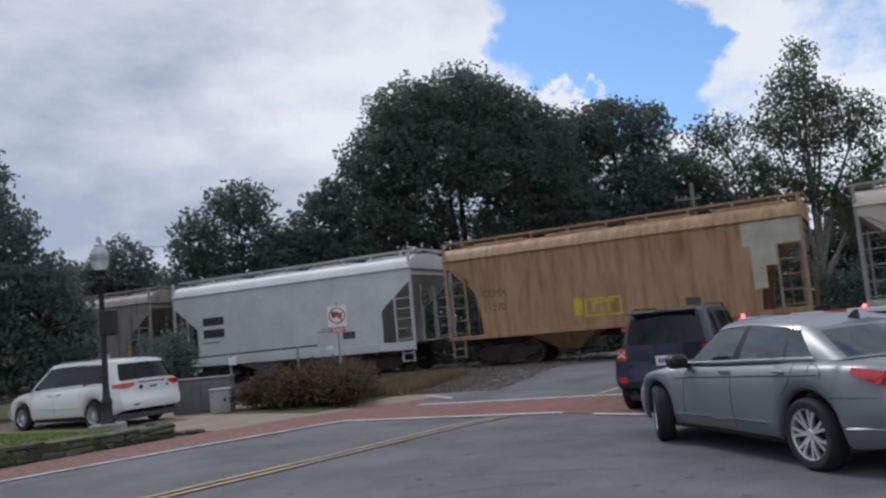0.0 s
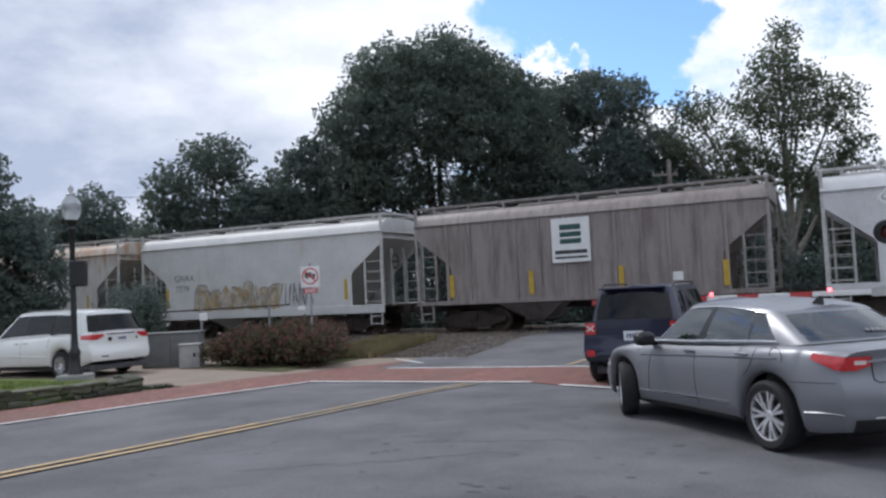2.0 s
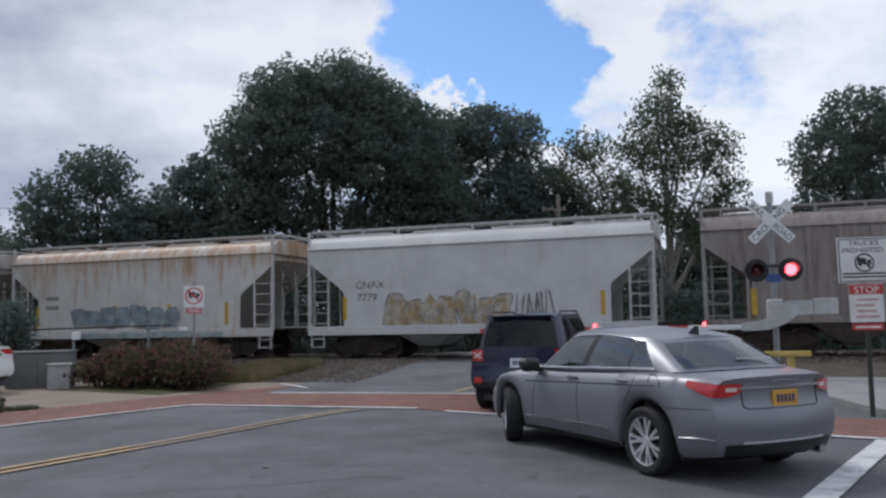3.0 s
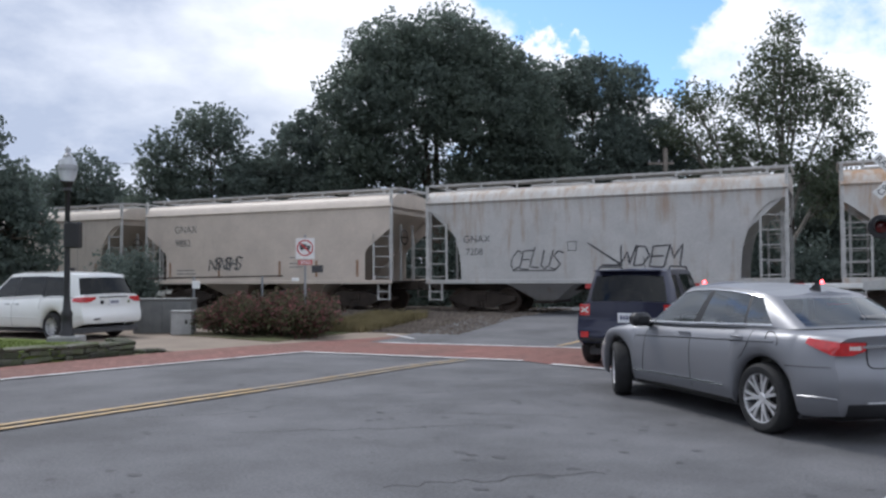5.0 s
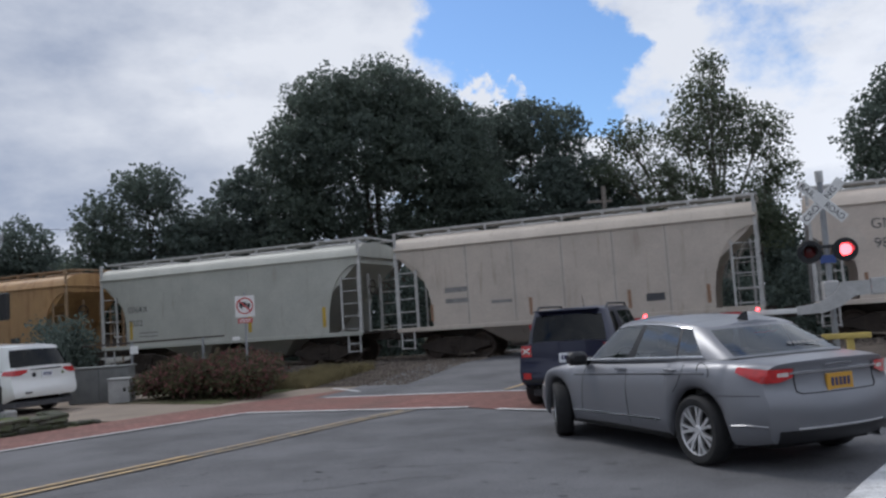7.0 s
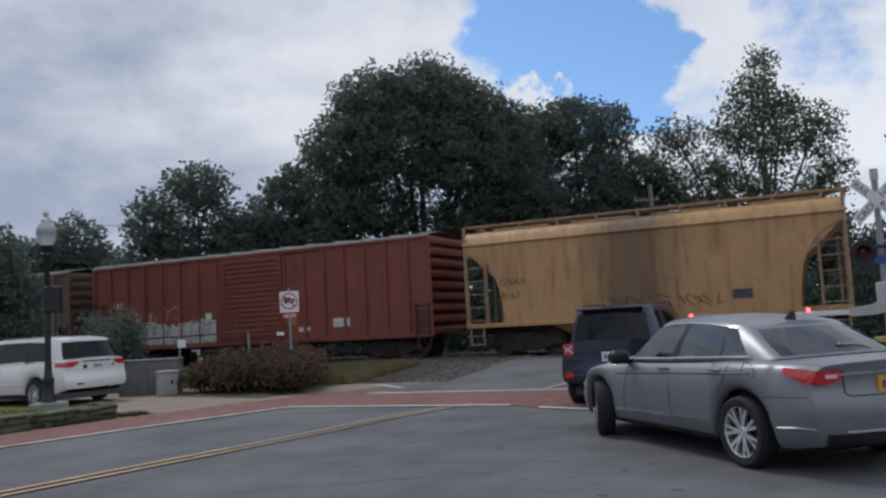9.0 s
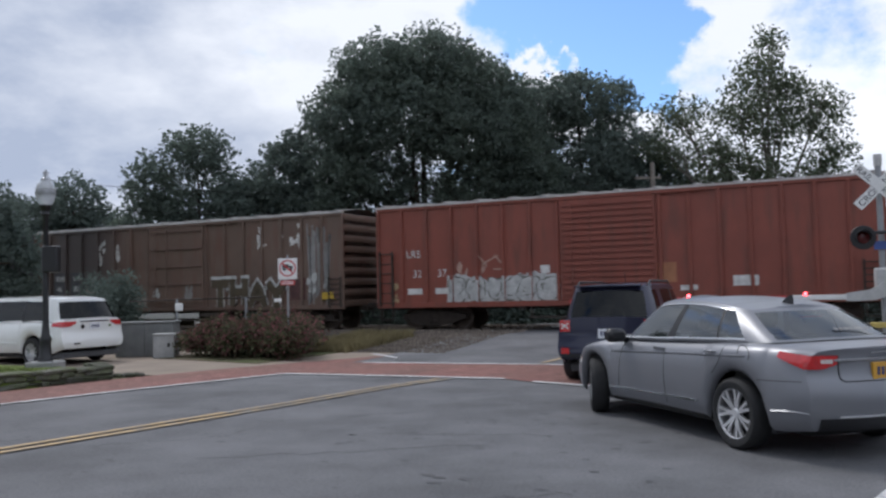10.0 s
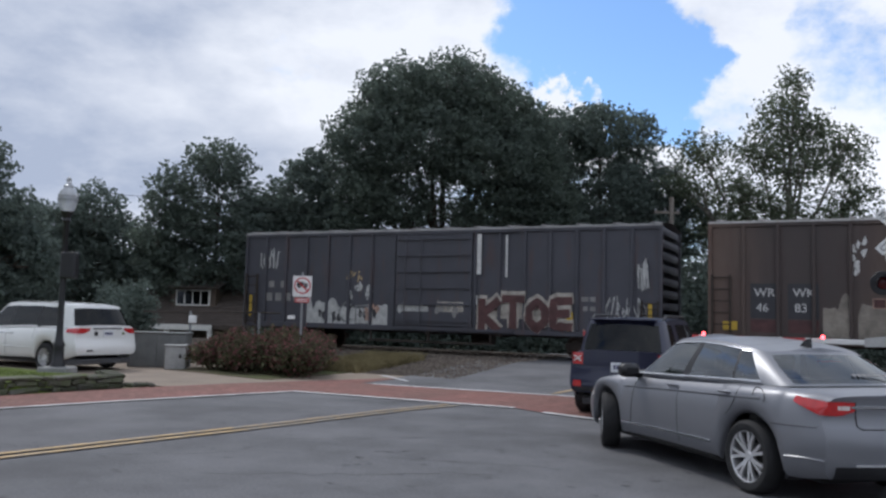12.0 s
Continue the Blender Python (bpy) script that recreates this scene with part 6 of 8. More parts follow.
def marks_slate(car, z):
    y = -1.504
    bars("faded_number", car, [(-6.8 + i * 0.55, -6.55 + i * 0.55, z(2.5), z(2.75)) for i in range(3)] + [(-6.9 + i * 0.42, -6.62 + i * 0.42, z(2.0), z(2.3)) for i in range(4)], y, LETTER_FADED)
    torn_band("graffiti_ground", car, -5.1, -1.5055, z(1.15), 3.5, 1.0, SPRAY_WHITE, 71, "white sprayed block letters, flaking")
    for k, (px, pz) in enumerate(((-4.5, 1.5), (-3.9, 1.35), (-3.3, 1.75), (-2.75, 1.4), (-2.2, 1.6))):
        flakes("graffiti_gap", car, px, -1.509, z(pz), 0.3, 0.3, PANEL_DARK, 86 + k, 3)
    flakes("graffiti_patch", car, -2.6, -1.511, z(1.3), 0.7, 0.8, SPRAY_SALMON, 92, 9)
    tag("graffiti_line", car, "CE", -3.7, -1.511, z(1.25), 1.4, 0.7, SPRAY_GREY, 0.03, 0, 0.2, 93)
    flakes("graffiti_block", car, -3.2, -1.506, z(2.1), 0.9, 0.5, SPRAY_WHITE, 76, 12)
    sand = material("spray_sand", (0.46, 0.42, 0.36), 0.6, 0, 0.5, 4, 0)
    torn_band("graffiti_ground", car, 1.9, -1.5075, z(1.55), 3.2, 0.72, sand, 79, "pale sprayed ground")
    tag("graffiti_edge", car, "KTOE", 1.9, -1.592, z(1.32), 3.3, 0.92, sand, 0.19, 0, 0.25, 72, "pale sprayed edge of the letters")
    tag("graffiti", car, "KTOE", 1.9, -1.600, z(1.26), 3.3, 0.90, SPRAY_MAROON, 0.135, 0, 0.25, 72, "maroon block letters with pale edges")
    flakes("graffiti_patch", car, 5.2, -1.506, z(1.12), 2.0, 0.12, SPRAY_SALMON, 82, 16)
    bars("stencil_lines", car, [(5.4, 5.62, z(2.15), z(2.3)), (5.68, 5.85, z(2.15), z(2.3)), (5.45, 5.6, z(1.85), z(2.0)), (5.68, 5.85, z(1.85), z(2.0))], -1.506, LETTER_FADED)
    flakes("yellow_patch", car, -3.3, -1.506, z(2.75), 0.6, 0.35, SPRAY_OCHRE, 83, 8)
    torn_band("door_graffiti", car, -0.95, -1.6055, z(1.72), 1.0, 0.34, SPRAY_WHITE, 84)
    torn_band("door_graffiti", car, 0.42, -1.6055, z(1.72), 0.95, 0.42, sand, 85)
    bars("yellow_strip", car, [(4.95, 5.15, z(1.2), z(1.8)), (7.5, 7.62, z(1.4), z(2.1)), (-7.62, -7.5, z(1.4), z(2.2))], -1.593, STRIP)
    bars("white_tape", car, [(1.82, 1.98, z(3.0), z(4.35)), (1.82, 1.98, z(2.0), z(2.3)), (2.85, 2.92, z(2.9), z(4.3))], -1.592, LETTER_WHITE)
    flakes("door_graffiti", car, -1.1, -1.604, z(1.72), 0.9, 0.2, SPRAY_WHITE, 77, 8)
    flakes("door_graffiti", car, 0.2, -1.604, z(1.72), 1.0, 0.25, LETTER_FADED, 78, 9)
    scrawl("graffiti_line", car, -7.2, y, z(3.2), 0.9, 0.7, SPRAY_WHITE, 73, 0.03, 6)
    scrawl("graffiti_line", car, 7.2, -1.593, z(2.5), 0.3, 0.9, SPRAY_WHITE, 74, 0.03, 5)
    scrawl("graffiti_line", car, 6.0, y, z(1.6), 1.4, 0.7, SPRAY_WHITE, 75, 0.02, 10)
    number(car, "H", 6.7, z(1.75), 0.3, LETTER_WHITE, -1.594)


S_R, S_S, S_U = -133.93, -151.14, -168.30
boxcar("weathered red boxcar with a ridged door and white graffiti", S_R, P_RED, ROOF_GALV, 16, (-1.35, 1.85), marks_red)
boxcar("dull brown boxcar with worn letters and black number panels", S_S, P_BROWN, ROOF_GALV, 5, (-1.35, 1.65), marks_brown)
boxcar("dark slate boxcar with white and maroon graffiti", S_U, P_SLATE, ROOF_DARK, 6, (-1.35, 1.75), marks_slate)


def motions():
    """the train rolls from the far end of the track to the near end; its wheels turn with it"""
    for car, a, sets in ROLLING:
        walk(car, [(t, plan_pose(a + run(t), TRACK_B, RAIL_TOP)) for t in [i * 0.5 for i in range(25)]])
        if SPIN:
            for o, x in sets:
                walk(o, [(i / 30, pose(x, 0, 0.42, 0, math.degrees(run(i / 30) / 0.42) % 360, 0)) for i in range(361)])


SPIN = True


# ---- road vehicles: x forward, y to the left, z up, standing on the ground ----
class Body:
    """a car body lofted from stations along x, with wheel arches, and points on its skin"""

    PROFILE = ((0.90, 0.0), (0.955, 0.06), (0.985, 0.18), (0.998, 0.34), (1.0, 0.5), (0.992, 0.64), (0.985, 0.72), (0.965, 0.80), (0.945, 0.87), (0.91, 0.94), (0.85, 0.985), (0.74, 1.005), (0.55, 1.02), (0.28, 1.03), (0.0, 1.033))

    def __init__(self, spec):
        self.s = spec
        self.rear, self.front = spec["rear"], spec["front"]

    def table(self, key, x):
        t = self.s[key]
        xs, ys = [p[0] for p in t], [p[1] for p in t]
        return sum(float(np.interp(x + d, xs, ys)) for d in (-0.08, -0.04, 0, 0.04, 0.08)) / 5

    def low(self, x):
        z = self.table("bottom", x)
        for wx in self.s["axles"]:
            d = abs(x - wx)
            if d < self.s["arch"]:
                z = max(z, self.s["wheel_r"] + math.sqrt(self.s["arch"] ** 2 - d * d))
        return z

    def shift(self, x, z):
        """bumper and tail profile near the ends"""
        out = 0.0
        for end, key, sg in ((self.rear, "rear_profile", -1), (self.front, "front_profile", 1)):
            t = min(max(1 - abs(x - end) / 0.45, 0), 1)
            if t > 0:
                out += sg * t * t * (3 - 2 * t) * float(np.interp(z, [p[0] for p in self.s[key]], [p[1] for p in self.s[key]]))
        return out

    def ring(self, x):
        lo, hi, w = self.low(x), self.table("belt", x), self.table("width", x)
        return [(w * fy, lo + (hi - lo) * fz) for fy, fz in self.PROFILE]

    def side(self, x, z, off=0.0):
        r = self.ring(x)
        y = float(np.interp(z, [q[1] for q in r[:11]], [q[0] for q in r[:11]]))
        return Vector((x + self.shift(x, z), y + off, z))

    def end(self, y, z, off=0.0, rear=True):
        e = self.rear if rear else self.front
        w = self.table("width", e)
        b = self.s["bulge"] * (1 - min(abs(y) / w, 1) ** 2.2)
        sg = -1 if rear else 1
        return Vector((e + self.shift(e, z) + sg * (b + off), y, z))

    def swell(self, x, y):
        """the ends bow outwards in plan"""
        out, w = 0.0, self.table("width", x)
        for e, sg in ((self.rear, -1), (self.front, 1)):
            t = min(max(1 - abs(x - e) / 0.5, 0), 1)
            out += sg * t * t * (3 - 2 * t) * self.s["bulge"] * (1 - min(abs(y) / w, 1) ** 2.2)
        return out

    def shell(self):
        s = Shape()
        xs = sorted(set(np.linspace(self.rear, self.front, 100).round(3)) | {round(wx + self.s["arch"] * k, 3) for wx in self.s["axles"] for k in (-0.995, -0.97, -0.9, 0.9, 0.97, 0.995)})
        rows = []
        for x in xs:
            r = self.ring(x)
            full = [(x + self.shift(x, z) + self.swell(x, y), y, z) for y, z in r] + [(x + self.shift(x, z) + self.swell(x, y), -y, z) for y, z in reversed(r[:-1])]
            rows.append(full)
        s.grid([list(reversed(r)) for r in rows])
        for rear in (True, False):
            r = self.ring(self.rear if rear else self.front)
            grid = []
            for y, z in r[:-1]:
                grid.append([self.end(y * (1 - 2 * k / 16), z, 0, rear) for k in range(17)])
            s.grid(grid if rear else [list(reversed(g)) for g in grid])
        return s

    def side_patch(self, x0, x1, zlo, zhi, off, n=12, sg=1, m=4):
        s, rows = Shape(), []
        for i in range(n):
            x = x0 + (x1 - x0) * i / (n - 1)
            a, b = zlo(x) if callable(zlo) else zlo, zhi(x) if callable(zhi) else zhi
            rows.append([self.side(x, a + (b - a) * k / (m - 1), off) for k in range(m)])
        s.grid(rows)
        if sg < 0:
            s.v = [(p[0], -p[1], p[2]) for p in s.v]
        return s

    def end_patch(self, y0, y1, z0, z1, off, n=9, m=5):
        s = Shape()
        s.grid([[self.end(y0 + (y1 - y0) * i / (n - 1), z0 + (z1 - z0) * k / (m - 1), off) for k in range(m)] for i in range(n)])
        return s

    def wrap_lamp(self, x_side, y_in, z_side, z_in, off, sg, pinch=0.6):
        """a tail lamp wrapped round the corner: heights (lo, hi) at the side tip and at the inner end"""
        s, cols = Shape(), []
        n = 7
        for i in range(n):
            x = x_side + (self.rear - x_side) * i / (n - 1)
            cols.append(("s", x))
        wr = self.table("width", self.rear) * 0.99
        for i in range(1, 8):
            cols.append(("e", wr + (y_in - wr) * i / 7))
        rows = []
        for i, (kind, v) in enumerate(cols):
            t = i / (len(cols) - 1)
            k = min(1, t * 2.2)
            lo = z_side[0] + (z_in[0] - z_side[0]) * k
            hi = z_side[1] + (z_in[1] - z_side[1]) * k
            if t > 0.75:
                q = (t - 0.75) / 0.25
                lo += (hi - lo) * pinch * q
            rows.append([(self.side(v, lo + (hi - lo) * j / 4, off) if kind == "s" else self.end(v, lo + (hi - lo) * j / 4, off)) for j in range(5)])
        s.grid(rows)
        if sg < 0:
            s.v = [(p[0], -p[1], p[2]) for p in s.v]
        return s


def wheel(parent, x, y, r, width, spokes, steer=0.0, sg=1, rim_mat=None, rim=0.67, broad=1.0):
    m = Matrix.Translation((x, y, r)) @ Matrix.Rotation(radians(steer), 4, "Z") @ Matrix.Rotation(radians(-90 * sg), 4, "X")
    h = width / 2
    s = Shape()
    s.lathe([(r * (rim - 0.03), -h * 0.9), (r * (rim + 0.05), -h), (r * 0.9, -h), (r * 0.975, -h * 0.8), (r, -h * 0.45), (r, h * 0.45), (r * 0.975, h * 0.8), (r * 0.9, h), (r * (rim + 0.05), h), (r * (rim - 0.03), h * 0.9)], 40, m)
    w = part("wheel", s, RUBBER, parent, "black rubber tyre on an alloy rim", smooth=True)
    s = Shape()
    R = r * rim
    s.lathe([(R, -h * 0.9), (R * 0.93, -h * 0.6), (R * 0.9, h * 0.6), (R * 0.94, h * 0.86), (R * 1.0, h * 0.93), (R * 1.03, h * 0.9)], 40, m)
    s.lathe([(0, h * 0.70), (R * 0.16, h * 0.72), (R * 0.22, h * 0.62), (R * 0.24, h * 0.3)], 16, m)
    for i in range(spokes):
        for d in ((-0.145, 0.145) if spokes < 9 else (0,)):
            a = 2 * math.pi * i / spokes
            pts = []
            for rr, ww, hh in ((R * 0.18, 0.012 * broad, 0.66), (R * 0.6, 0.011 * broad, 0.78), (R * 0.96, 0.013 * broad, 0.8)):
                aa = a + d * (0.4 + 0.6 * rr / R) * 1.2
                c, t = math.cos(aa), math.sin(aa)
                for k in (-1, 1):
                    pts.append((c * rr - t * ww * k, t * rr + c * ww * k, h * hh))
            low = [(p[0], p[1], p[2] - 0.03) for p in pts]
            s.add([m @ Vector(p) for p in pts + low], [(0, 1, 3, 2), (2, 3, 5, 4), (0, 2, 8, 6), (2, 4, 10, 8), (1, 7, 9, 3), (3, 9, 11, 5)])
    part("rim", s, rim_mat or ALLOY, w, "bright alloy rim with paired spokes", smooth=True)
    s = Shape()
    s.lathe([(0, h * 0.2), (R * 0.62, h * 0.2), (R * 0.64, h * 0.1)], 24, m)
    part("brake_disc", s, DARK, w)
    return w


def finer(cols, n=3):
    """columns in between, along smooth curves"""
    out = []
    for i in range(len(cols) - 1):
        q = [cols[max(i - 1, 0)], cols[i], cols[i + 1], cols[min(i + 2, len(cols) - 1)]]
        if i == 0:
            q[0] = tuple(Vector((p.x, -p.y, p.z)) for p in map(Vector, cols[1][:2])) + ("",)
        if i == len(cols) - 2:
            q[3] = tuple(Vector((p.x, -p.y, p.z)) for p in map(Vector, cols[-2][:2])) + ("",)
        for k in range(n):
            t = k / n
            made = []
            for j in (0, 1):
                p0, p1, p2, p3 = (Vector(c[j]) for c in q)
                smooth = ((p1 * 2) + (p2 - p0) * t + (p0 * 2 - p1 * 5 + p2 * 4 - p3) * t * t + (p1 * 3 - p0 - p2 * 3 + p3) * t ** 3) * 0.5
                made.append(smooth.lerp(p1.lerp(p2, t), 0.35))
            out.append((made[0], made[1], cols[i][2]))
    return out + [cols[-1]]


def greenhouse(parent, cols, rows_v, paint, glass, crown, bow=0.02):
    cols = finer(cols)
    def pt(c, v, sg):
        b, r = Vector(c[0]), Vector(c[1])
        p = b.lerp(r, v)
        out = Vector((p.x * 0.25, p.y, 0))
        if out.length > 1e-6:
            out = Vector((0, 1 if p.y > 0.05 else 0, 0)) if abs(p.y) > 0.3 else Vector((1 if p.x > 0 else -1, 0, 0))
        p += out * bow * 4 * v * (1 - v)
        return Vector((p.x, p.y * sg, p.z))

    frame_s, dark = Shape(), {}
    panes = {}
    for sg in (1, -1):
        for i in range(len(cols) - 1):
            a, b, kind = cols[i], cols[i + 1], cols[i][2]
            centre = abs(a[0][1]) < 0.01 or abs(b[0][1]) < 0.01 or kind in ("windscreen", "rear_window")
            for k in range(len(rows_v) - 1):
                v0, v1 = rows_v[k], rows_v[k + 1]
                q = [pt(a, v0, sg), pt(b, v0, sg), pt(b, v1, sg), pt(a, v1, sg)]
                if sg < 0:
                    q.reverse()
                is_glass = kind not in ("pillar", "dark_pillar") and 0 < k < len(rows_v) - 2
                if is_glass:
                    key = kind if centre else kind + ("_l" if sg > 0 else "_r")
                    panes.setdefault(key, Shape()).add(q, [(0, 1, 2, 3)])
                elif kind == "dark_pillar" and 0 < k < len(rows_v) - 2:
                    dark.setdefault((sg, i // 3), Shape()).add(q, [(0, 1, 2, 3)])
                else:
                    frame_s.add(q, [(0, 1, 2, 3)])
    part("cabin_frame", frame_s, paint, parent, smooth=True)
    for s in dark.values():
        part("door_pillar", s, BLACK, parent, smooth=True)
    for key, s in panes.items():
        nm = key[:-2] if key.endswith(("_l", "_r")) else key
        part(nm, s, glass[0] if nm in ("windscreen", "front_window") else glass[1], parent, smooth=True)
    rows = []
    for b, r, _ in cols:
        r = Vector(r)
        rows.append([(r.x, r.y * f, r.z + crown * (1 - f * f) * (1 if r.y > 0.05 else 0)) for f in np.linspace(1, -1, 13)])
    s = Shape()
    s.grid(rows)
    part("roof", s, paint, parent, smooth=True)


def seat(parent, x, y, w=0.5, z=0.45):
    s = Shape()
    s.box(x - 0.25, x + 0.25, y - w / 2, y + w / 2, z - 0.1, z + 0.06, 0.05)
    s.box(-0.09, 0.09, -w / 2, w / 2, 0, 0.62, 0.05, Matrix.Translation((x - 0.24, y, z)) @ Matrix.Rotation(radians(-18), 4, "Y"))
    s.box(-0.06, 0.06, -0.13, 0.13, 0.66, 0.84, 0.04, Matrix.Translation((x - 0.24, y, z)) @ Matrix.Rotation(radians(-16), 4, "Y"))
    part("seat", s, SEAT, parent)


def cabin_fill(parent, x0, x1, w, belt, floor=0.32):
    s = Shape()
    s.box(x0 - 0.5, x1 + 0.8, -w, w, floor - 0.14, floor, 0.02)
    s.box(x1 + 0.1, x1 + 0.5, -w, w, 0.6, belt + 0.02, 0.06)
    s.box(x0 - 0.45, x0 + 0.1, -w, w, belt - 0.08, belt - 0.02, 0.02)
    part("interior", s, INTERIOR, parent)
    s = Shape()
    s.lathe([(0.165, -0.012), (0.18, 0), (0.165, 0.012), (0.15, 0), (0.165, -0.012)], 20, Matrix.Translation((x1 - 0.1, w * 0.5, belt - 0.02)) @ Matrix.Rotation(radians(-62), 4, "Y"))
    part("steering_wheel", s, BLACK, parent)


def strip(parent, name, pts, r, mat, n=5):
    s = Shape()
    s.tube(pts, r, n)
    return part(name, s, mat, parent, smooth=True)


def mirror_thing(parent, x, y, z, paint):
    for sg in (1, -1):
        s = Shape()
        s.box(x - 0.09, x + 0.09, y - 0.02, y + 0.22, z - 0.075, z + 0.085, 0.045)
        s.box(x - 0.02, x + 0.05, y - 0.12, y + 0.04, z - 0.08, z - 0.03, 0.01)
        if sg < 0:
            s.v = [(p[0], -p[1], p[2]) for p in s.v]
            s.f = [tuple(reversed(q)) for q in s.f]
        part("door_mirror", s, paint, parent, smooth=True)


def number_plate(parent, body, y, z, mat, w=0.31, h=0.155):
    c = body.end(y, z, 0.012)
    s = Shape()
    s.box(c.x - 0.006, c.x + 0.02, y - w / 2, y + w / 2, z - h / 2, z + h / 2, 0.004)
    p = part("number_plate", s, mat, parent)
    b = Shape()
    for k in range(5):
        q = y - 0.115 + k * 0.048
        b.box(c.x - 0.009, c.x - 0.006, q, q + 0.032, z - 0.035, z + 0.04)
    part("plate_bar", b, PLATE_BAR, p, kind="stuff")


def sedan():
    sp = dict(rear=-2.2, front=2.2, axles=(-1.40, 1.383), arch=0.405, wheel_r=0.34, bulge=0.15,
              bottom=((-2.2, 0.28), (-2.05, 0.25), (-1.9, 0.24), (1.9, 0.22), (2.2, 0.26)),
              belt=((-2.2, 0.975), (-2.05, 1.0), (-1.7, 1.02), (-1.0, 1.005), (0.0, 0.975), (0.7, 0.955), (1.1, 0.935), (1.75, 0.83), (2.05, 0.73), (2.2, 0.62)),
              width=((-2.2, 0.735), (-2.12, 0.80), (-1.95, 0.865), (-1.7, 0.905), (-1.2, 0.92), (0.2, 0.90), (1.2, 0.915), (1.6, 0.89), (1.95, 0.78), (2.2, 0.6)),
              rear_profile=((0.2, -0.08), (0.3, 0.0), (0.42, 0.04), (0.55, 0.07), (0.66, 0.065), (0.71, 0.02), (0.8, -0.005), (0.93, 0.0), (0.99, 0.02), (1.1, 0.0)),
              front_profile=((0.2, -0.05), (0.45, 0.06), (0.6, 0.04), (0.75, -0.05)))
    b = Body(sp)
    # rear near wheel at (3.21, 7.93); the car points away and to the left
    head = 106.0
    fwd = Vector((math.cos(radians(head)), math.sin(radians(head))))
    left = Vector((-fwd.y, fwd.x))
    mid = Vector((3.21, 7.93)) + fwd * 1.383 - left * 0.83
    car = thing("sedan_car", pose(mid.x, mid.y, 0.0, 0, 0, head), "silver-grey four-door saloon car with red tail lamps, wheels turned", "car")
    part("body", b.shell(), SILVER, car, smooth=True)
    B = lambda x, y, z: (x, y, z - 0.02)
    cols = [
        (B(1.10, 0.0, 0.97), (0.24, 0.0, 1.425), "windscreen"), (B(1.04, 0.36, 0.965), (0.23, 0.34, 1.42), "windscreen"), (B(0.84, 0.66, 0.96), (0.20, 0.53, 1.395), "pillar"),
        (B(0.68, 0.785, 0.965), (0.16, 0.60, 1.368), "front_window"), (B(0.30, 0.80, 0.98), (-0.06, 0.612, 1.402), "front_window"), (B(-0.15, 0.80, 0.99), (-0.34, 0.612, 1.415), "dark_pillar"),
        (B(-0.30, 0.80, 1.0), (-0.41, 0.612, 1.413), "rear_side_window"), (B(-0.72, 0.795, 1.012), (-0.70, 0.61, 1.398), "rear_side_window"), (B(-1.03, 0.79, 1.022), (-0.97, 0.60, 1.366), "dark_pillar"),
        (B(-1.07, 0.788, 1.025), (-1.0, 0.60, 1.36), "quarter_window"), (B(-1.47, 0.77, 1.035), (-1.10, 0.592, 1.345), "pillar"), (B(-1.68, 0.735, 1.04), (-1.20, 0.565, 1.33), "pillar"),
        (B(-1.80, 0.66, 1.048), (-1.27, 0.525, 1.32), "rear_window"), (B(-1.92, 0.36, 1.06), (-1.34, 0.34, 1.33), "rear_window"), (B(-1.95, 0.0, 1.065), (-1.36, 0.0, 1.335), "rear_window")]
    greenhouse(car, cols, (0, 0.06, 0.3, 0.55, 0.78, 0.9, 1.0), SILVER, (GLASS, GLASS), 0.035, 0.018)
    cabin_fill(car, -1.25, 0.55, 0.72, 0.97)
    for y in (0.38, -0.38):
        seat(car, 0.05, y)
    s = Shape()
    s.box(-1.05, -0.5, -0.66, 0.66, 0.38, 0.56, 0.05)
    s.box(-0.1, 0.1, -0.66, 0.66, 0, 0.6, 0.05, Matrix.Translation((-1.1, 0, 0.48)) @ Matrix.Rotation(radians(-24), 4, "Y"))
    part("rear_bench", s, SEAT, car)
    s = Shape()
    s.box(-2.1, 2.0, -0.62, 0.62, 0.2, 0.5, 0.04)
    s.box(-0.95, 0.95, -0.86, 0.86, 0.22, 0.4, 0.03)
    part("underbody", s, DARK, car)
    for x, st in ((-1.40, 0), (1.383, -26)):
        for sg in (1, -1):
            wheel(car, x, 0.80 * sg, 0.34, 0.22, 7, st, sg, None, 0.73, 1.25)
    # trims, seams, handles
    for sg in (1, -1):
        F = lambda pts: [(p[0], p[1] * sg, p[2]) for p in pts]
        strip(car, "chrome_trim", F([(c[0][0], c[0][1] + 0.012, c[0][2] + 0.03) for c in cols[3:11]]), 0.011, CHROME)
        strip(car, "chrome_trim", F([Vector(c[0]).lerp(Vector(c[1]), 0.91) + Vector((0, 0.014, 0)) for c in cols[3:11]]), 0.008, CHROME)
        strip(car, "bumper_seam", F([b.side(-1.74 - 0.42 * k / 8, 0.695 + 0.012 * k / 8, 0.001) for k in range(9)]), 0.003, DARK)
        strip(car, "door_seam", F([b.side(0.72 - 0.06 * k / 9, 0.36 + 0.56 * k / 9, 0.001) for k in range(10)]), 0.0035, DARK)
        strip(car, "door_seam", F([b.side(-0.27 + 0.05 * k / 9, 0.32 + 0.63 * k / 9, 0.001) for k in range(10)]), 0.0035, DARK)
        strip(car, "door_seam", F([b.side(-1.10 - 0.17 * math.sin(k / 9 * 1.9), 0.70 + 0.29 * k / 9, 0.001) for k in range(10)]), 0.0035, DARK)
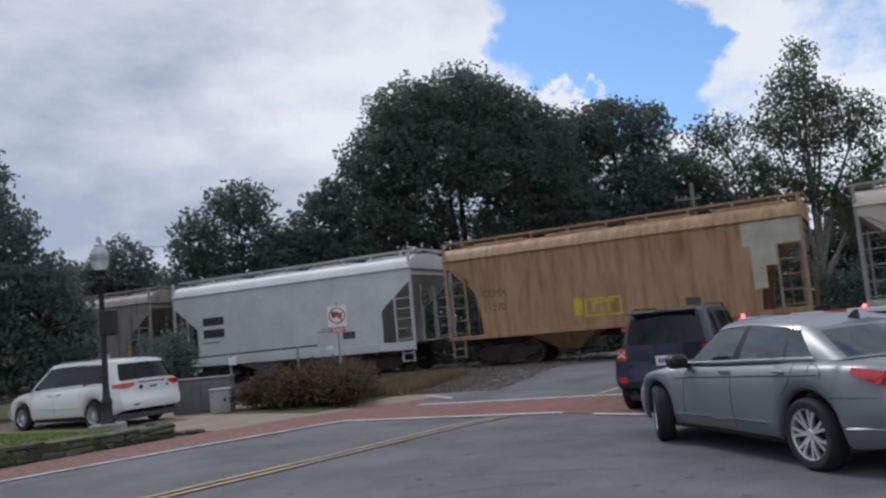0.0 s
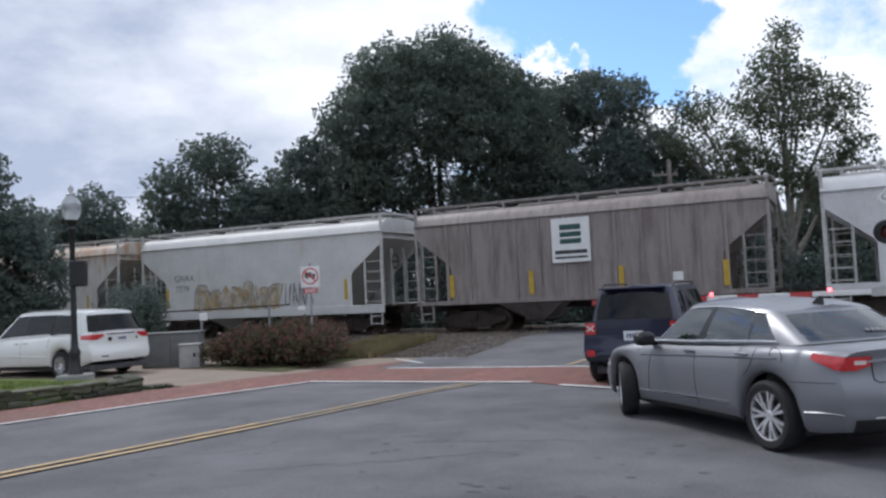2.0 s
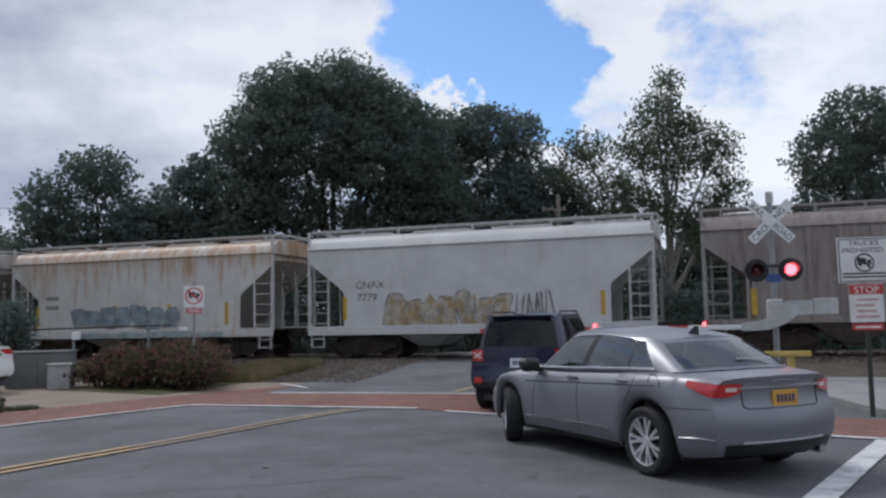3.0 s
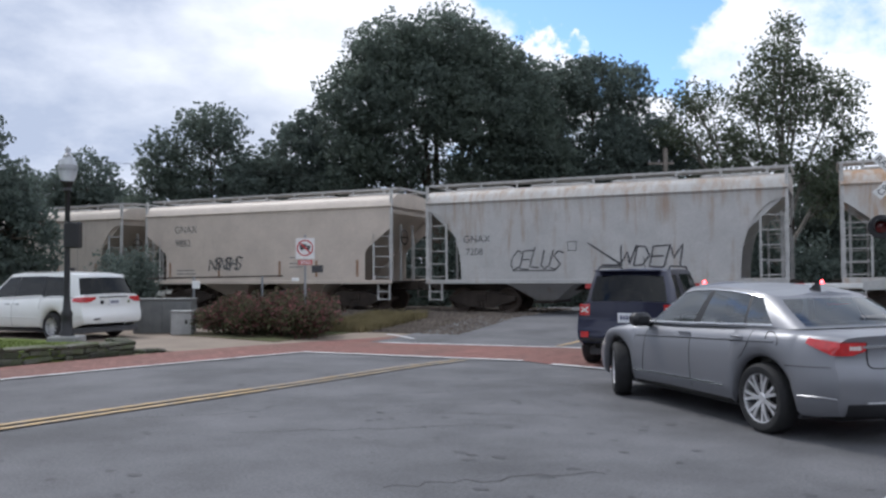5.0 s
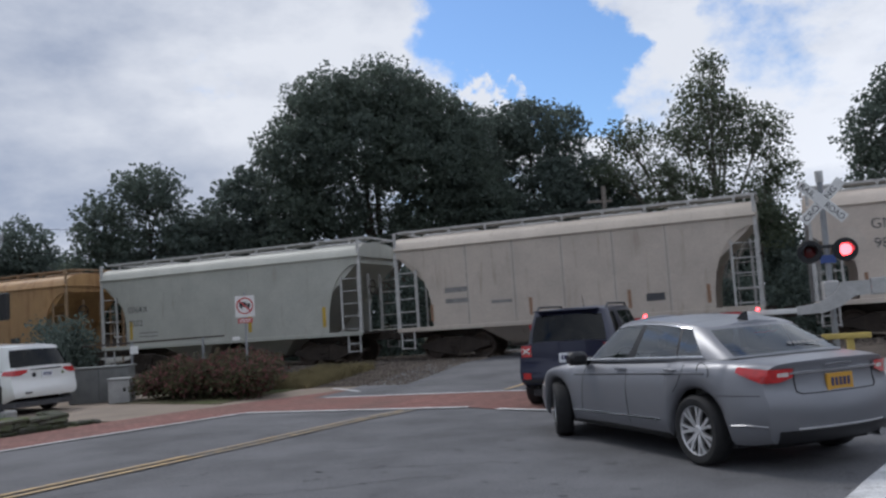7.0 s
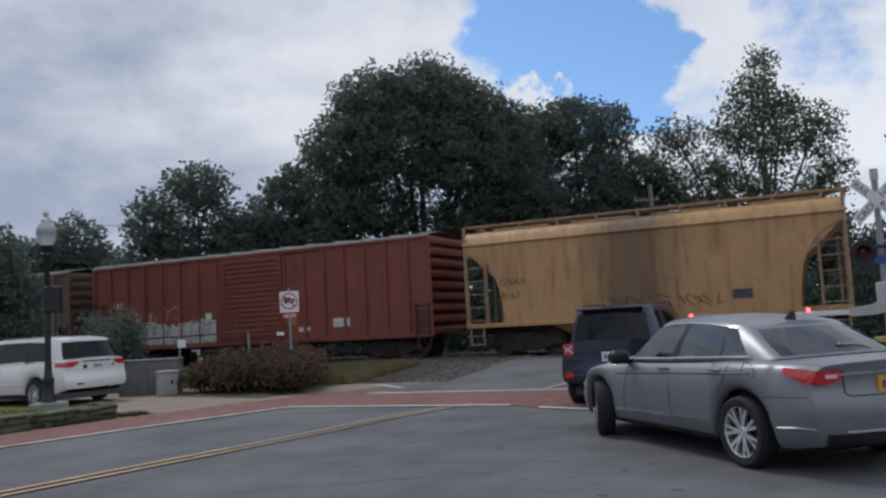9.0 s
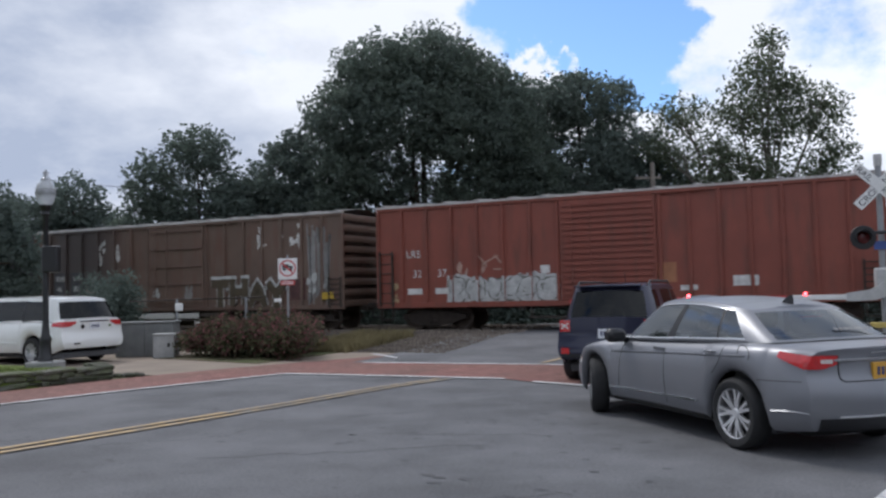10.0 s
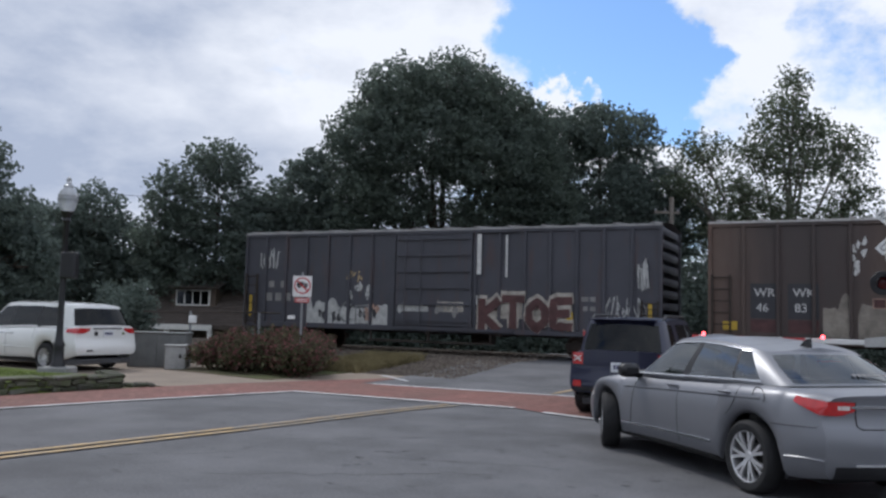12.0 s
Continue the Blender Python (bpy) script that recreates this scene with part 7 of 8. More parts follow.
        strip(car, "sill_trim", F([b.side(-0.85 + 1.75 * k / 12, 0.40 - 0.02 * k / 12, 0.006) for k in range(13)]), 0.013, CHROME)
        strip(car, "body_crease", F([b.side(-1.6 + 2.5 * k / 14, 0.805 + 0.04 * (0.9 - (-1.6 + 2.5 * k / 14)), 0.0) for k in range(15)]), 0.010, SILVER)
        # black bead below the crease draws in its shadow
        strip(car, "crease_line", F([b.side(-1.6 + 2.5 * k / 14, 0.794 + 0.04 * (0.9 - (-1.6 + 2.5 * k / 14)), 0.0) for k in range(15)]), 0.004, BLACK)
        for x, hz in ((-0.10, 0.895), (-1.08, 0.915)):
            q = b.side(x, hz, 0.03)
            s = Shape()
            s.tube([(q.x - 0.1, (q.y - 0.03) * sg, q.z), (q.x - 0.07, q.y * sg, q.z + 0.005), (q.x + 0.07, q.y * sg, q.z + 0.005), (q.x + 0.1, (q.y - 0.03) * sg, q.z)], 0.014, 6)
            part("door_handle", s, SILVER, car, smooth=True)
        part("tail_lamp", b.wrap_lamp(-1.95, 0.49, (0.915, 0.965), (0.815, 0.935), 0.02, sg, 0.35), TAIL_RED, car, "red tail lamp wrapped round the corner", smooth=True)
        part("reversing_lamp", b.end_patch(*sorted((0.53 * sg, 0.63 * sg)), 0.865, 0.90, 0.02), TAIL_CLEAR, car)
        # raised silver strip in place of the highlight along the bumper crease
        strip(car, "bumper_trim", F([b.side(-1.88 - 0.32 * k / 6, 0.425 + 0.012 * math.sin(k / 2), 0.006) for k in range(7)]), 0.012, SILVER)
        part("head_lamp", b.side_patch(1.7, 2.08, lambda x: 0.60, lambda x: 0.71 - 0.12 * (x - 1.7), 0.008, 8, sg), TAIL_CLEAR, car, smooth=True)
    s = Shape()
    q = b.side(-1.58, 0.92, 0.003)
    s.lathe([(0.078, 0.0), (0.083, 0.003), (0.088, 0.0)], 22, Matrix.Translation(q) @ Matrix.Rotation(radians(-90), 4, "X"))
    part("fuel_flap", s, DARK, car)
    strip(car, "boot_trim", [b.end(0.52 - 1.04 * k / 12, 0.893 + 0.006 * math.sin(k / 12 * math.pi), 0.012) for k in range(13)], 0.016, CHROME)
    strip(car, "boot_badge", [b.end(0.16 - 0.32 * k / 6, 0.957 - 0.003 * abs(k - 3), 0.006) for k in range(7)], 0.008, CHROME)
    for pts in ([b.end(0.47, 0.93 - 0.20 * k / 5, 0.002) for k in range(6)] + [b.end(0.43 - 0.86 * k / 8, 0.705, 0.002) for k in range(9)] + [b.end(-0.47, 0.73 + 0.20 * k / 5, 0.002) for k in range(6)],):
        strip(car, "boot_seam", pts, 0.006, DARK)
    number_plate(car, b, 0.0, 0.785, PLATE_GOLD)
    part("lower_bumper", b.end_patch(-0.66, 0.66, 0.275, 0.385, 0.006, 13, 4), BLACK, car, "black lower bumper insert", smooth=True)
    strip(car, "bumper_trim", [b.end(0.50 - 1.0 * k / 12, 0.40, 0.008) for k in range(13)], 0.010, ALLOY)
    s = Shape()
    s.tube([(-2.05, -0.5, 0.27), (-2.32, -0.5, 0.27)], 0.04, 10)
    part("tailpipe", s, CHROME, car, smooth=True)
    mirror_thing(car, 0.66, 0.86, 1.0, BLACK)
    s = Shape()
    s.prism([(-1.24, 1.35), (-1.08, 1.37), (-1.19, 1.45), (-1.23, 1.455)], -0.014, 0.014)
    part("roof_aerial", s, BLACK, car)
    s = Shape()
    s.box(-1.50, -1.46, -0.12, 0.12, 1.235, 1.25)
    part("high_brake_lamp", s, TAIL_RED, car)
    bars_s = Shape()
    for k in range(8):
        y = -0.42 + k * 0.06
        bars_s.add([(-1.835, y, 1.122), (-1.835, y + 0.04, 1.122), (-1.795, y + 0.04, 1.142), (-1.795, y, 1.142)], [(0, 1, 2, 3)])
    part("window_sticker", bars_s, LETTER_FADED, car, "white sticker letters on the rear window", kind="stuff")


sedan()


def suv():
    sp = dict(rear=-2.03, front=2.1, axles=(-1.285, 1.285), arch=0.40, wheel_r=0.345, bulge=0.06,
              bottom=((-2.03, 0.42), (-1.8, 0.32), (1.8, 0.28), (2.1, 0.34)),
              belt=((-2.03, 1.08), (-1.0, 1.08), (0.5, 1.04), (0.95, 1.02), (1.7, 0.98), (2.1, 0.86)),
              width=((-2.03, 0.82), (-1.85, 0.88), (-1.2, 0.90), (1.4, 0.90), (1.9, 0.85), (2.1, 0.74)),
              rear_profile=((0.3, -0.02), (0.45, 0.07), (0.62, 0.07), (0.7, 0.01), (1.1, 0.0)), front_profile=((0.3, 0.0), (0.5, 0.06), (0.9, -0.03)))
    b = Body(sp)
    head = 62.0
    fwd = Vector((math.cos(radians(head)), math.sin(radians(head))))
    left = Vector((-fwd.y, fwd.x))
    mid = Vector((2.92, 14.45)) + fwd * 1.285 - left * 0.80
    car = thing("suv_car", pose(mid.x, mid.y, 0, 0, 0, head), "dark navy boxy small SUV with roof rails waiting at the crossing", "car")
    part("body", b.shell(), NAVY, car, smooth=True)
    B = lambda x, y, z: (x, y, z - 0.03)
    cols = [
        (B(1.0, 0, 1.06), (0.42, 0, 1.615), "windscreen"), (B(0.9, 0.5, 1.06), (0.38, 0.44, 1.61), "windscreen"), (B(0.72, 0.74, 1.05), (0.28, 0.60, 1.595), "pillar"),
        (B(0.6, 0.78, 1.05), (0.2, 0.635, 1.60), "front_window"), (B(-0.18, 0.79, 1.07), (-0.2, 0.645, 1.62), "dark_pillar"), (B(-0.28, 0.79, 1.07), (-0.29, 0.645, 1.62), "rear_side_window"),
        (B(-1.05, 0.785, 1.085), (-1.05, 0.64, 1.615), "pillar"), (B(-1.35, 0.78, 1.09), (-1.33, 0.635, 1.61), "quarter_window"), (B(-1.72, 0.765, 1.09), (-1.62, 0.625, 1.60), "pillar"),
        (B(-1.94, 0.64, 1.09), (-1.79, 0.54, 1.59), "rear_window"), (B(-2.0, 0.38, 1.09), (-1.84, 0.34, 1.60), "rear_window"), (B(-2.02, 0, 1.09), (-1.86, 0, 1.605), "rear_window")]
    greenhouse(car, cols, (0, 0.05, 0.3, 0.6, 0.86, 1.0), NAVY, (GLASS, GLASS_DARK), 0.03, 0.012)
    cabin_fill(car, -1.3, 0.5, 0.7, 1.0)
    for x, y in ((0.0, 0.36), (0.0, -0.36), (-0.85, 0.36), (-0.85, -0.36)):
        seat(car, x, y, 0.55, 0.62)
    s = Shape()
    s.box(-1.8, 1.8, -0.62, 0.62, 0.25, 0.55, 0.04)
    s.box(-0.85, 0.85, -0.85, 0.85, 0.28, 0.45, 0.03)
    part("underbody", s, DARK, car)
    for x in (-1.285, 1.285):
        for sg in (1, -1):
            wheel(car, x, 0.79 * sg, 0.345, 0.22, 10, 0, sg)
    for sg in (1, -1):
        lo, hi = sorted((0.61 * sg, 0.79 * sg))
        t = part("tail_lamp", b.end_patch(lo, hi, 0.86, 1.05, 0.012), TAIL_RED, car, "square red tail lamp with a pale cross", smooth=True)
        c = b.end(0.70 * sg, 0.955, 0.022)
        s = Shape()
        for rot in (35, -35):
            s.box(-0.003, 0.003, -0.075, 0.075, -0.011, 0.011, 0, Matrix.Translation(c) @ Matrix.Rotation(radians(rot), 4, "X"))
        part("lamp_cross", s, TAIL_CLEAR, t)
        lo, hi = sorted((0.62 * sg, 0.76 * sg))
        part("reflector", b.end_patch(lo, hi, 0.50, 0.60, 0.012), TAIL_RED, car, "low red reflector")
        part("arch_trim", b.side_patch(-0.85, 0.85, 0.3, 0.42, 0.006, 14, sg), BLACK, car)
        s = Shape()
        s.tube([(0.15, 0.60 * sg, 1.62), (0.05, 0.60 * sg, 1.675), (-1.45, 0.60 * sg, 1.675), (-1.6, 0.60 * sg, 1.60)], 0.018, 6)
        part("roof_rail", s, BLACK, car, smooth=True)
        strip(car, "door_seam", [(p.x, p.y * sg, p.z) for p in [b.side(-0.24, 0.42 + 0.6 * k / 8, 0.001) for k in range(9)]], 0.006, DARK)
    part("rear_bumper", b.end_patch(-0.74, 0.74, 0.43, 0.50, 0.008, 13, 4), BLACK, car)
    number_plate(car, b, -0.02, 0.83, PLATE_WHITE)
    s = Shape()
    s.tube([(-0.6, 0.0, 1.64), (-0.72, 0, 1.85)], 0.006, 5)
    part("roof_aerial", s, BLACK, car)
    s = Shape()
    s.box(-1.98, -1.82, -0.56, 0.56, 1.59, 1.615, 0.01)
    part("roof_spoiler", s, NAVY, car)
    mirror_thing(car, 0.62, 0.84, 1.1, BLACK)


suv()


def van():
    sp = dict(rear=-2.50, front=2.55, axles=(-1.5, 1.5), arch=0.39, wheel_r=0.34, bulge=0.07,
              bottom=((-2.5, 0.42), (-2.2, 0.30), (2.1, 0.22), (2.55, 0.26)),
              belt=((-2.5, 1.12), (-1.2, 1.10), (0.6, 1.03), (1.3, 1.0), (2.0, 0.9), (2.4, 0.76), (2.55, 0.62)),
              width=((-2.5, 0.88), (-2.3, 0.95), (-1.5, 1.0), (1.5, 1.0), (2.1, 0.92), (2.55, 0.68)),
              rear_profile=((0.3, -0.02), (0.45, 0.05), (0.62, 0.06), (0.72, 0.0), (1.12, -0.02)), front_profile=((0.2, -0.02), (0.45, 0.06), (0.75, -0.03)))
    b = Body(sp)
    head = 149.0
    fwd = Vector((math.cos(radians(head)), math.sin(radians(head))))
    left = Vector((-fwd.y, fwd.x))
    mid = Vector((-9.15, 20.75)) + fwd * 1.5 - left * 0.9
    car = thing("minivan_car", pose(mid.x, mid.y, 0, 0, 0, head), "white minivan with dark windows parked on the drive", "car")
    part("body", b.shell(), WHITE_CAR, car, smooth=True)
    B = lambda x, y, z: (x, y, z - 0.03)
    cols = [
        (B(1.75, 0, 1.0), (0.72, 0, 1.66), "windscreen"), (B(1.62, 0.55, 1.0), (0.66, 0.48, 1.655), "windscreen"), (B(1.3, 0.85, 1.0), (0.5, 0.66, 1.635), "pillar"),
        (B(1.15, 0.885, 1.01), (0.36, 0.70, 1.645), "front_window"), (B(0.1, 0.90, 1.06), (0.02, 0.715, 1.665), "dark_pillar"), (B(0.02, 0.90, 1.06), (-0.06, 0.715, 1.665), "rear_side_window"),
        (B(-1.0, 0.895, 1.10), (-1.02, 0.71, 1.665), "dark_pillar"), (B(-1.08, 0.895, 1.04), (-1.08, 0.71, 1.665), "quarter_window"), (B(-2.0, 0.88, 1.07), (-1.82, 0.70, 1.635), "pillar"),
        (B(-2.36, 0.80, 1.12), (-2.12, 0.66, 1.61), "rear_window"), (B(-2.46, 0.45, 1.12), (-2.2, 0.38, 1.62), "rear_window"), (B(-2.49, 0, 1.12), (-2.22, 0, 1.625), "rear_window")]
    greenhouse(car, cols, (0, 0.06, 0.3, 0.6, 0.86, 1.0), WHITE_CAR, (GLASS_DARK, GLASS_DARK), 0.05, 0.015)
    cabin_fill(car, -2.0, 0.95, 0.82, 1.0)
    for x in (0.4, -0.6, -1.5):
        for y in (0.42, -0.42):
            seat(car, x, y, 0.6, 0.62)
    s = Shape()
    s.box(-2.2, 2.1, -0.68, 0.68, 0.22, 0.55, 0.04)
    s.box(-1.05, 1.05, -0.94, 0.94, 0.24, 0.42, 0.03)
    part("underbody", s, DARK, car)
    for x in (-1.5, 1.5):
        for sg in (1, -1):
            wheel(car, x, 0.88 * sg, 0.34, 0.22, 10, 0, sg)
    for sg in (1, -1):
        F = lambda pts: [(p[0], p[1] * sg, p[2]) for p in pts]
        part("tail_lamp", b.wrap_lamp(-2.22, 0.50, (0.96, 1.05), (0.935, 1.065), 0.014, sg), TAIL_RED, car, "red tail lamp", smooth=True)
        strip(car, "slide_rail", F([b.side(-2.2 + 1.1 * k / 8, 1.055, 0.004) for k in range(9)]), 0.008, DARK)
        strip(car, "door_seam", F([b.side(0.06, 0.32 + 0.68 * k / 8, 0.001) for k in range(9)]), 0.004, DARK)
        strip(car, "door_seam", F([b.side(-1.03, 0.75 + 0.3 * k / 8, 0.001) for k in range(9)]), 0.004, DARK)
        strip(car, "door_seam", F([b.side(1.05, 0.40 + 0.55 * k / 8, 0.001) for k in range(9)]), 0.004, DARK)
        strip(car, "side_moulding", F([b.side(-0.95 + 1.9 * k / 8, 0.55, 0.01) for k in range(9)]), 0.016, WHITE_CAR)
        for x in (0.25, -0.12):
            q = b.side(x, 0.88, 0.03)
            s = Shape()
            s.tube([(q.x - 0.1, (q.y - 0.03) * sg, q.z), (q.x - 0.06, q.y * sg, q.z), (q.x + 0.06, q.y * sg, q.z), (q.x + 0.1, (q.y - 0.03) * sg, q.z)], 0.014, 6)
            part("door_handle", s, CHROME, car, smooth=True)
    strip(car, "tailgate_trim", [b.end(0.42 - 0.84 * k / 10, 1.06, 0.012) for k in range(11)], 0.02, CHROME)
    strip(car, "tailgate_seam", [b.end(0.6 - 1.2 * k / 10, 0.70, 0.002) for k in range(11)], 0.007, DARK)
    number_plate(car, b, -0.02, 0.93, PLATE_WHITE, 0.3, 0.15)
    for y, r in ((0.33, 0.055), (-0.48, 0.035)):
        s = Shape()
        s.lathe([(0, 0.0), (r, 0.0), (r, 0.008), (0, 0.008)], 16, Matrix.Translation(b.end(y, 0.93, 0.006)) @ Matrix.Rotation(radians(-90), 4, "Y"))
        part("sticker", s, BLACK if r > 0.05 else GRASS, car, "round sticker")
    strip(car, "reflector", [b.end(0.6 - 0.16 * k / 4, 0.52, 0.01) for k in range(5)], 0.018, DARK)
    mirror_thing(car, 1.2, 0.92, 1.08, BLACK)


van()


# ---- street furniture ----
def lamp_post():
    ob = thing("street_lamp", pose(-8.06, 18.88, 0.16), "black post street lamp with a pale acorn globe", "street lamp")
    s = Shape()
    s.box(-0.32, 0.32, -0.32, 0.32, -0.25, 0.08, 0.03)
    part("footing", s, CONCRETE_GREY, ob, "concrete footing")
    s = Shape()
    s.lathe([(0.0, 0.08), (0.16, 0.08), (0.16, 0.14), (0.125, 0.2), (0.115, 0.5), (0.13, 0.57), (0.09, 0.66), (0.07, 0.95), (0.06, 2.2), (0.055, 3.3), (0.1, 3.36), (0.075, 3.42), (0.11, 3.5), (0.14, 3.56), (0, 3.57)], 20)
    part("post", s, BLACK, ob, smooth=True)
    s = Shape()
    s.lathe([(0.0, 3.57), (0.13, 3.57), (0.18, 3.66), (0.215, 3.82), (0.2, 3.86), (0.205, 3.9), (0.215, 3.93), (0.17, 4.04), (0.1, 4.11), (0, 4.12)], 24)
    g = part("globe", s, GLOBE, ob, "pale frosted acorn globe", smooth=True)
    s = Shape()
    s.lathe([(0.216, 3.80), (0.222, 3.84), (0.216, 3.88)], 24)
    part("globe_band", s, GALV, g)
    s = Shape()
    s.lathe([(0.1, 4.1), (0.11, 4.16), (0.06, 4.2), (0.05, 4.26), (0.07, 4.3), (0.02, 4.36), (0, 4.4)], 14)
    part("finial", s, GLOBE, ob, smooth=True)
    s = Shape()
    s.box(-0.05, 0.30, -0.12, 0.12, 2.05, 2.65, 0.03)
    part("control_box", s, BLACK, ob, "black box strapped to the post")


lamp_post()


def truck_picture(parent, x, y, z, size, mat):
    """a plain lorry outline"""
    s = Shape()
    h = size
    for x0, x1, z0, z1 in ((-0.5, 0.12, -0.05, 0.32), (0.16, 0.5, -0.05, 0.18), (-0.5, 0.5, -0.16, -0.07)):
        s.add([(x + x0 * h, y, z + z0 * h), (x + x1 * h, y, z + z0 * h), (x + x1 * h, y, z + z1 * h), (x + x0 * h, y, z + z1 * h)], [(0, 1, 2, 3)])
    for cx in (-0.3, 0.32):
        s.add([(x + (cx + 0.1 * math.cos(k)) * h, y, z + (-0.2 + 0.1 * math.sin(k)) * h) for k in np.linspace(0, 2 * math.pi, 11)[:-1]], [tuple(range(10))])
    part("lorry_symbol", s, mat, parent)


def ban_ring(parent, x, y, z, r, mat):
    s = Shape()
    n = 28
    s.add([(x + q * math.cos(2 * math.pi * k / n), y, z + q * math.sin(2 * math.pi * k / n)) for k in range(n) for q in (r, r * 0.84)], [(2 * k, 2 * k + 1, (2 * k + 3) % (2 * n), (2 * k + 2) % (2 * n)) for k in range(n)])
    d = 0.7071 * r * 0.9
    w = r * 0.06
    s.add([(x - d - w, y - 0.001, z + d - w), (x - d + w, y - 0.001, z + d + w), (x + d + w, y - 0.001, z - d + w), (x + d - w, y - 0.001, z - d - w)], [(0, 1, 2, 3)])
    part("ban_ring", s, mat, parent)


def small_sign():
    ob = thing("road_sign", pose(-3.0, 21.1, 0.05, 0, 0, 4), "white square no-lorries sign with red ring on a post", "road sign")
    s = Shape()
    s.box(-0.025, 0.025, 0.0, 0.04, -0.1, 2.55)
    part("post", s, GALV, ob)
    s = Shape()
    s.box(-0.24, 0.24, -0.012, 0.0, 1.93, 2.46, 0.004)
    p = part("plate", s, SIGN_WHITE, ob, bevel=0.004)
    ban_ring(p, 0, -0.016, 2.21, 0.21, SIGN_RED)
    truck_picture(p, 0, -0.0145, 2.22, 0.27, SIGN_BLACK)
    s = Shape()
    s.box(-0.18, 0.18, -0.012, 0.0, 1.78, 1.90, 0.004)
    q = part("lower_plate", s, SIGN_RED, ob, "small red plate below")
    bars("writing", q, [(-0.14, 0.14, 1.855, 1.875), (-0.14, 0.14, 1.81, 1.83)], -0.0145, SIGN_WHITE)
    s = Shape()
    s.box(-0.34, -0.16, -0.03, 0.01, 1.36, 1.45, 0.01)
    part("marker_plate", s, SIGN_WHITE, ob)


small_sign()


def lorry_board():
    ob = thing("road_sign", plan_pose(2.35, 13.75, 0.1, 12), "white trucks-prohibited board above a red and white stop notice", "road sign")
    ob.matrix_world = pose(*plan(2.05, 13.75, -0.32), 0, 0, -18)
    s = Shape()
    s.box(-0.03, 0.03, 0.0, 0.05, 0.3, 2.95)
    part("post", s, material("green_post", (0.05, 0.06, 0.05), 0.6, 0.2, 0.3, 5, 0.05), ob)
    s = Shape()
    s.box(-0.38, 0.38, -0.014, 0, 2.32, 3.0, 0.004)
    p = part("board", s, SIGN_WHITE, ob, "white square board with black border", bevel=0.004)
    bars("border", p, [(-0.36, 0.36, 2.97, 2.985), (-0.36, 0.36, 2.335, 2.35), (-0.36, -0.345, 2.335, 2.985), (0.345, 0.36, 2.335, 2.985), (-0.32, 0.32, 2.44, 2.465), (-0.32, 0.32, 2.39, 2.415)], -0.0165, SIGN_BLACK)
    lettering("lettering", "TRUCKS", 0.115, SIGN_BLACK, p, on_face(-0.21, -0.0165, 2.875))
    lettering("lettering", "PROHIBITED", 0.105, SIGN_BLACK, p, on_face(-0.31, -0.0165, 2.77))
    truck_picture(p, 0, -0.0165, 2.62, 0.2, SIGN_BLACK)
    ban_ring(p, 0, -0.018, 2.615, 0.14, SIGN_BLACK)
    s = Shape()
    s.box(-0.24, 0.24, -0.014, 0, 1.72, 2.30, 0.004)
    q = part("stop_notice", s, SIGN_WHITE, ob, "white notice with a red heading", bevel=0.004)
    bars("heading", q, [(-0.24, 0.24, 2.14, 2.29)], -0.0165, SIGN_RED)
    lettering("lettering", "STOP", 0.15, SIGN_WHITE, q, on_face(-0.175, -0.019, 2.16))
    bars("writing", q, [(-0.17 + 0.03 * (k % 2), 0.17 - 0.03 * (k % 3), 1.79 + 0.085 * k, 1.82 + 0.085 * k) for k in range(4)], -0.0165, material("faded_sign_red", (0.52, 0.30, 0.28), 0.6, 0, 0.2, 6, 0))
    s = Shape()
    s.box(-0.22, 0.22, -0.014, 0, 1.60, 1.70, 0.004)
    r = part("lower_plate", s, SIGN_RED, ob, "narrow red plate")
    bars("writing", r, [(-0.18, 0.18, 1.635, 1.665)], -0.0165, SIGN_WHITE)


lorry_board()


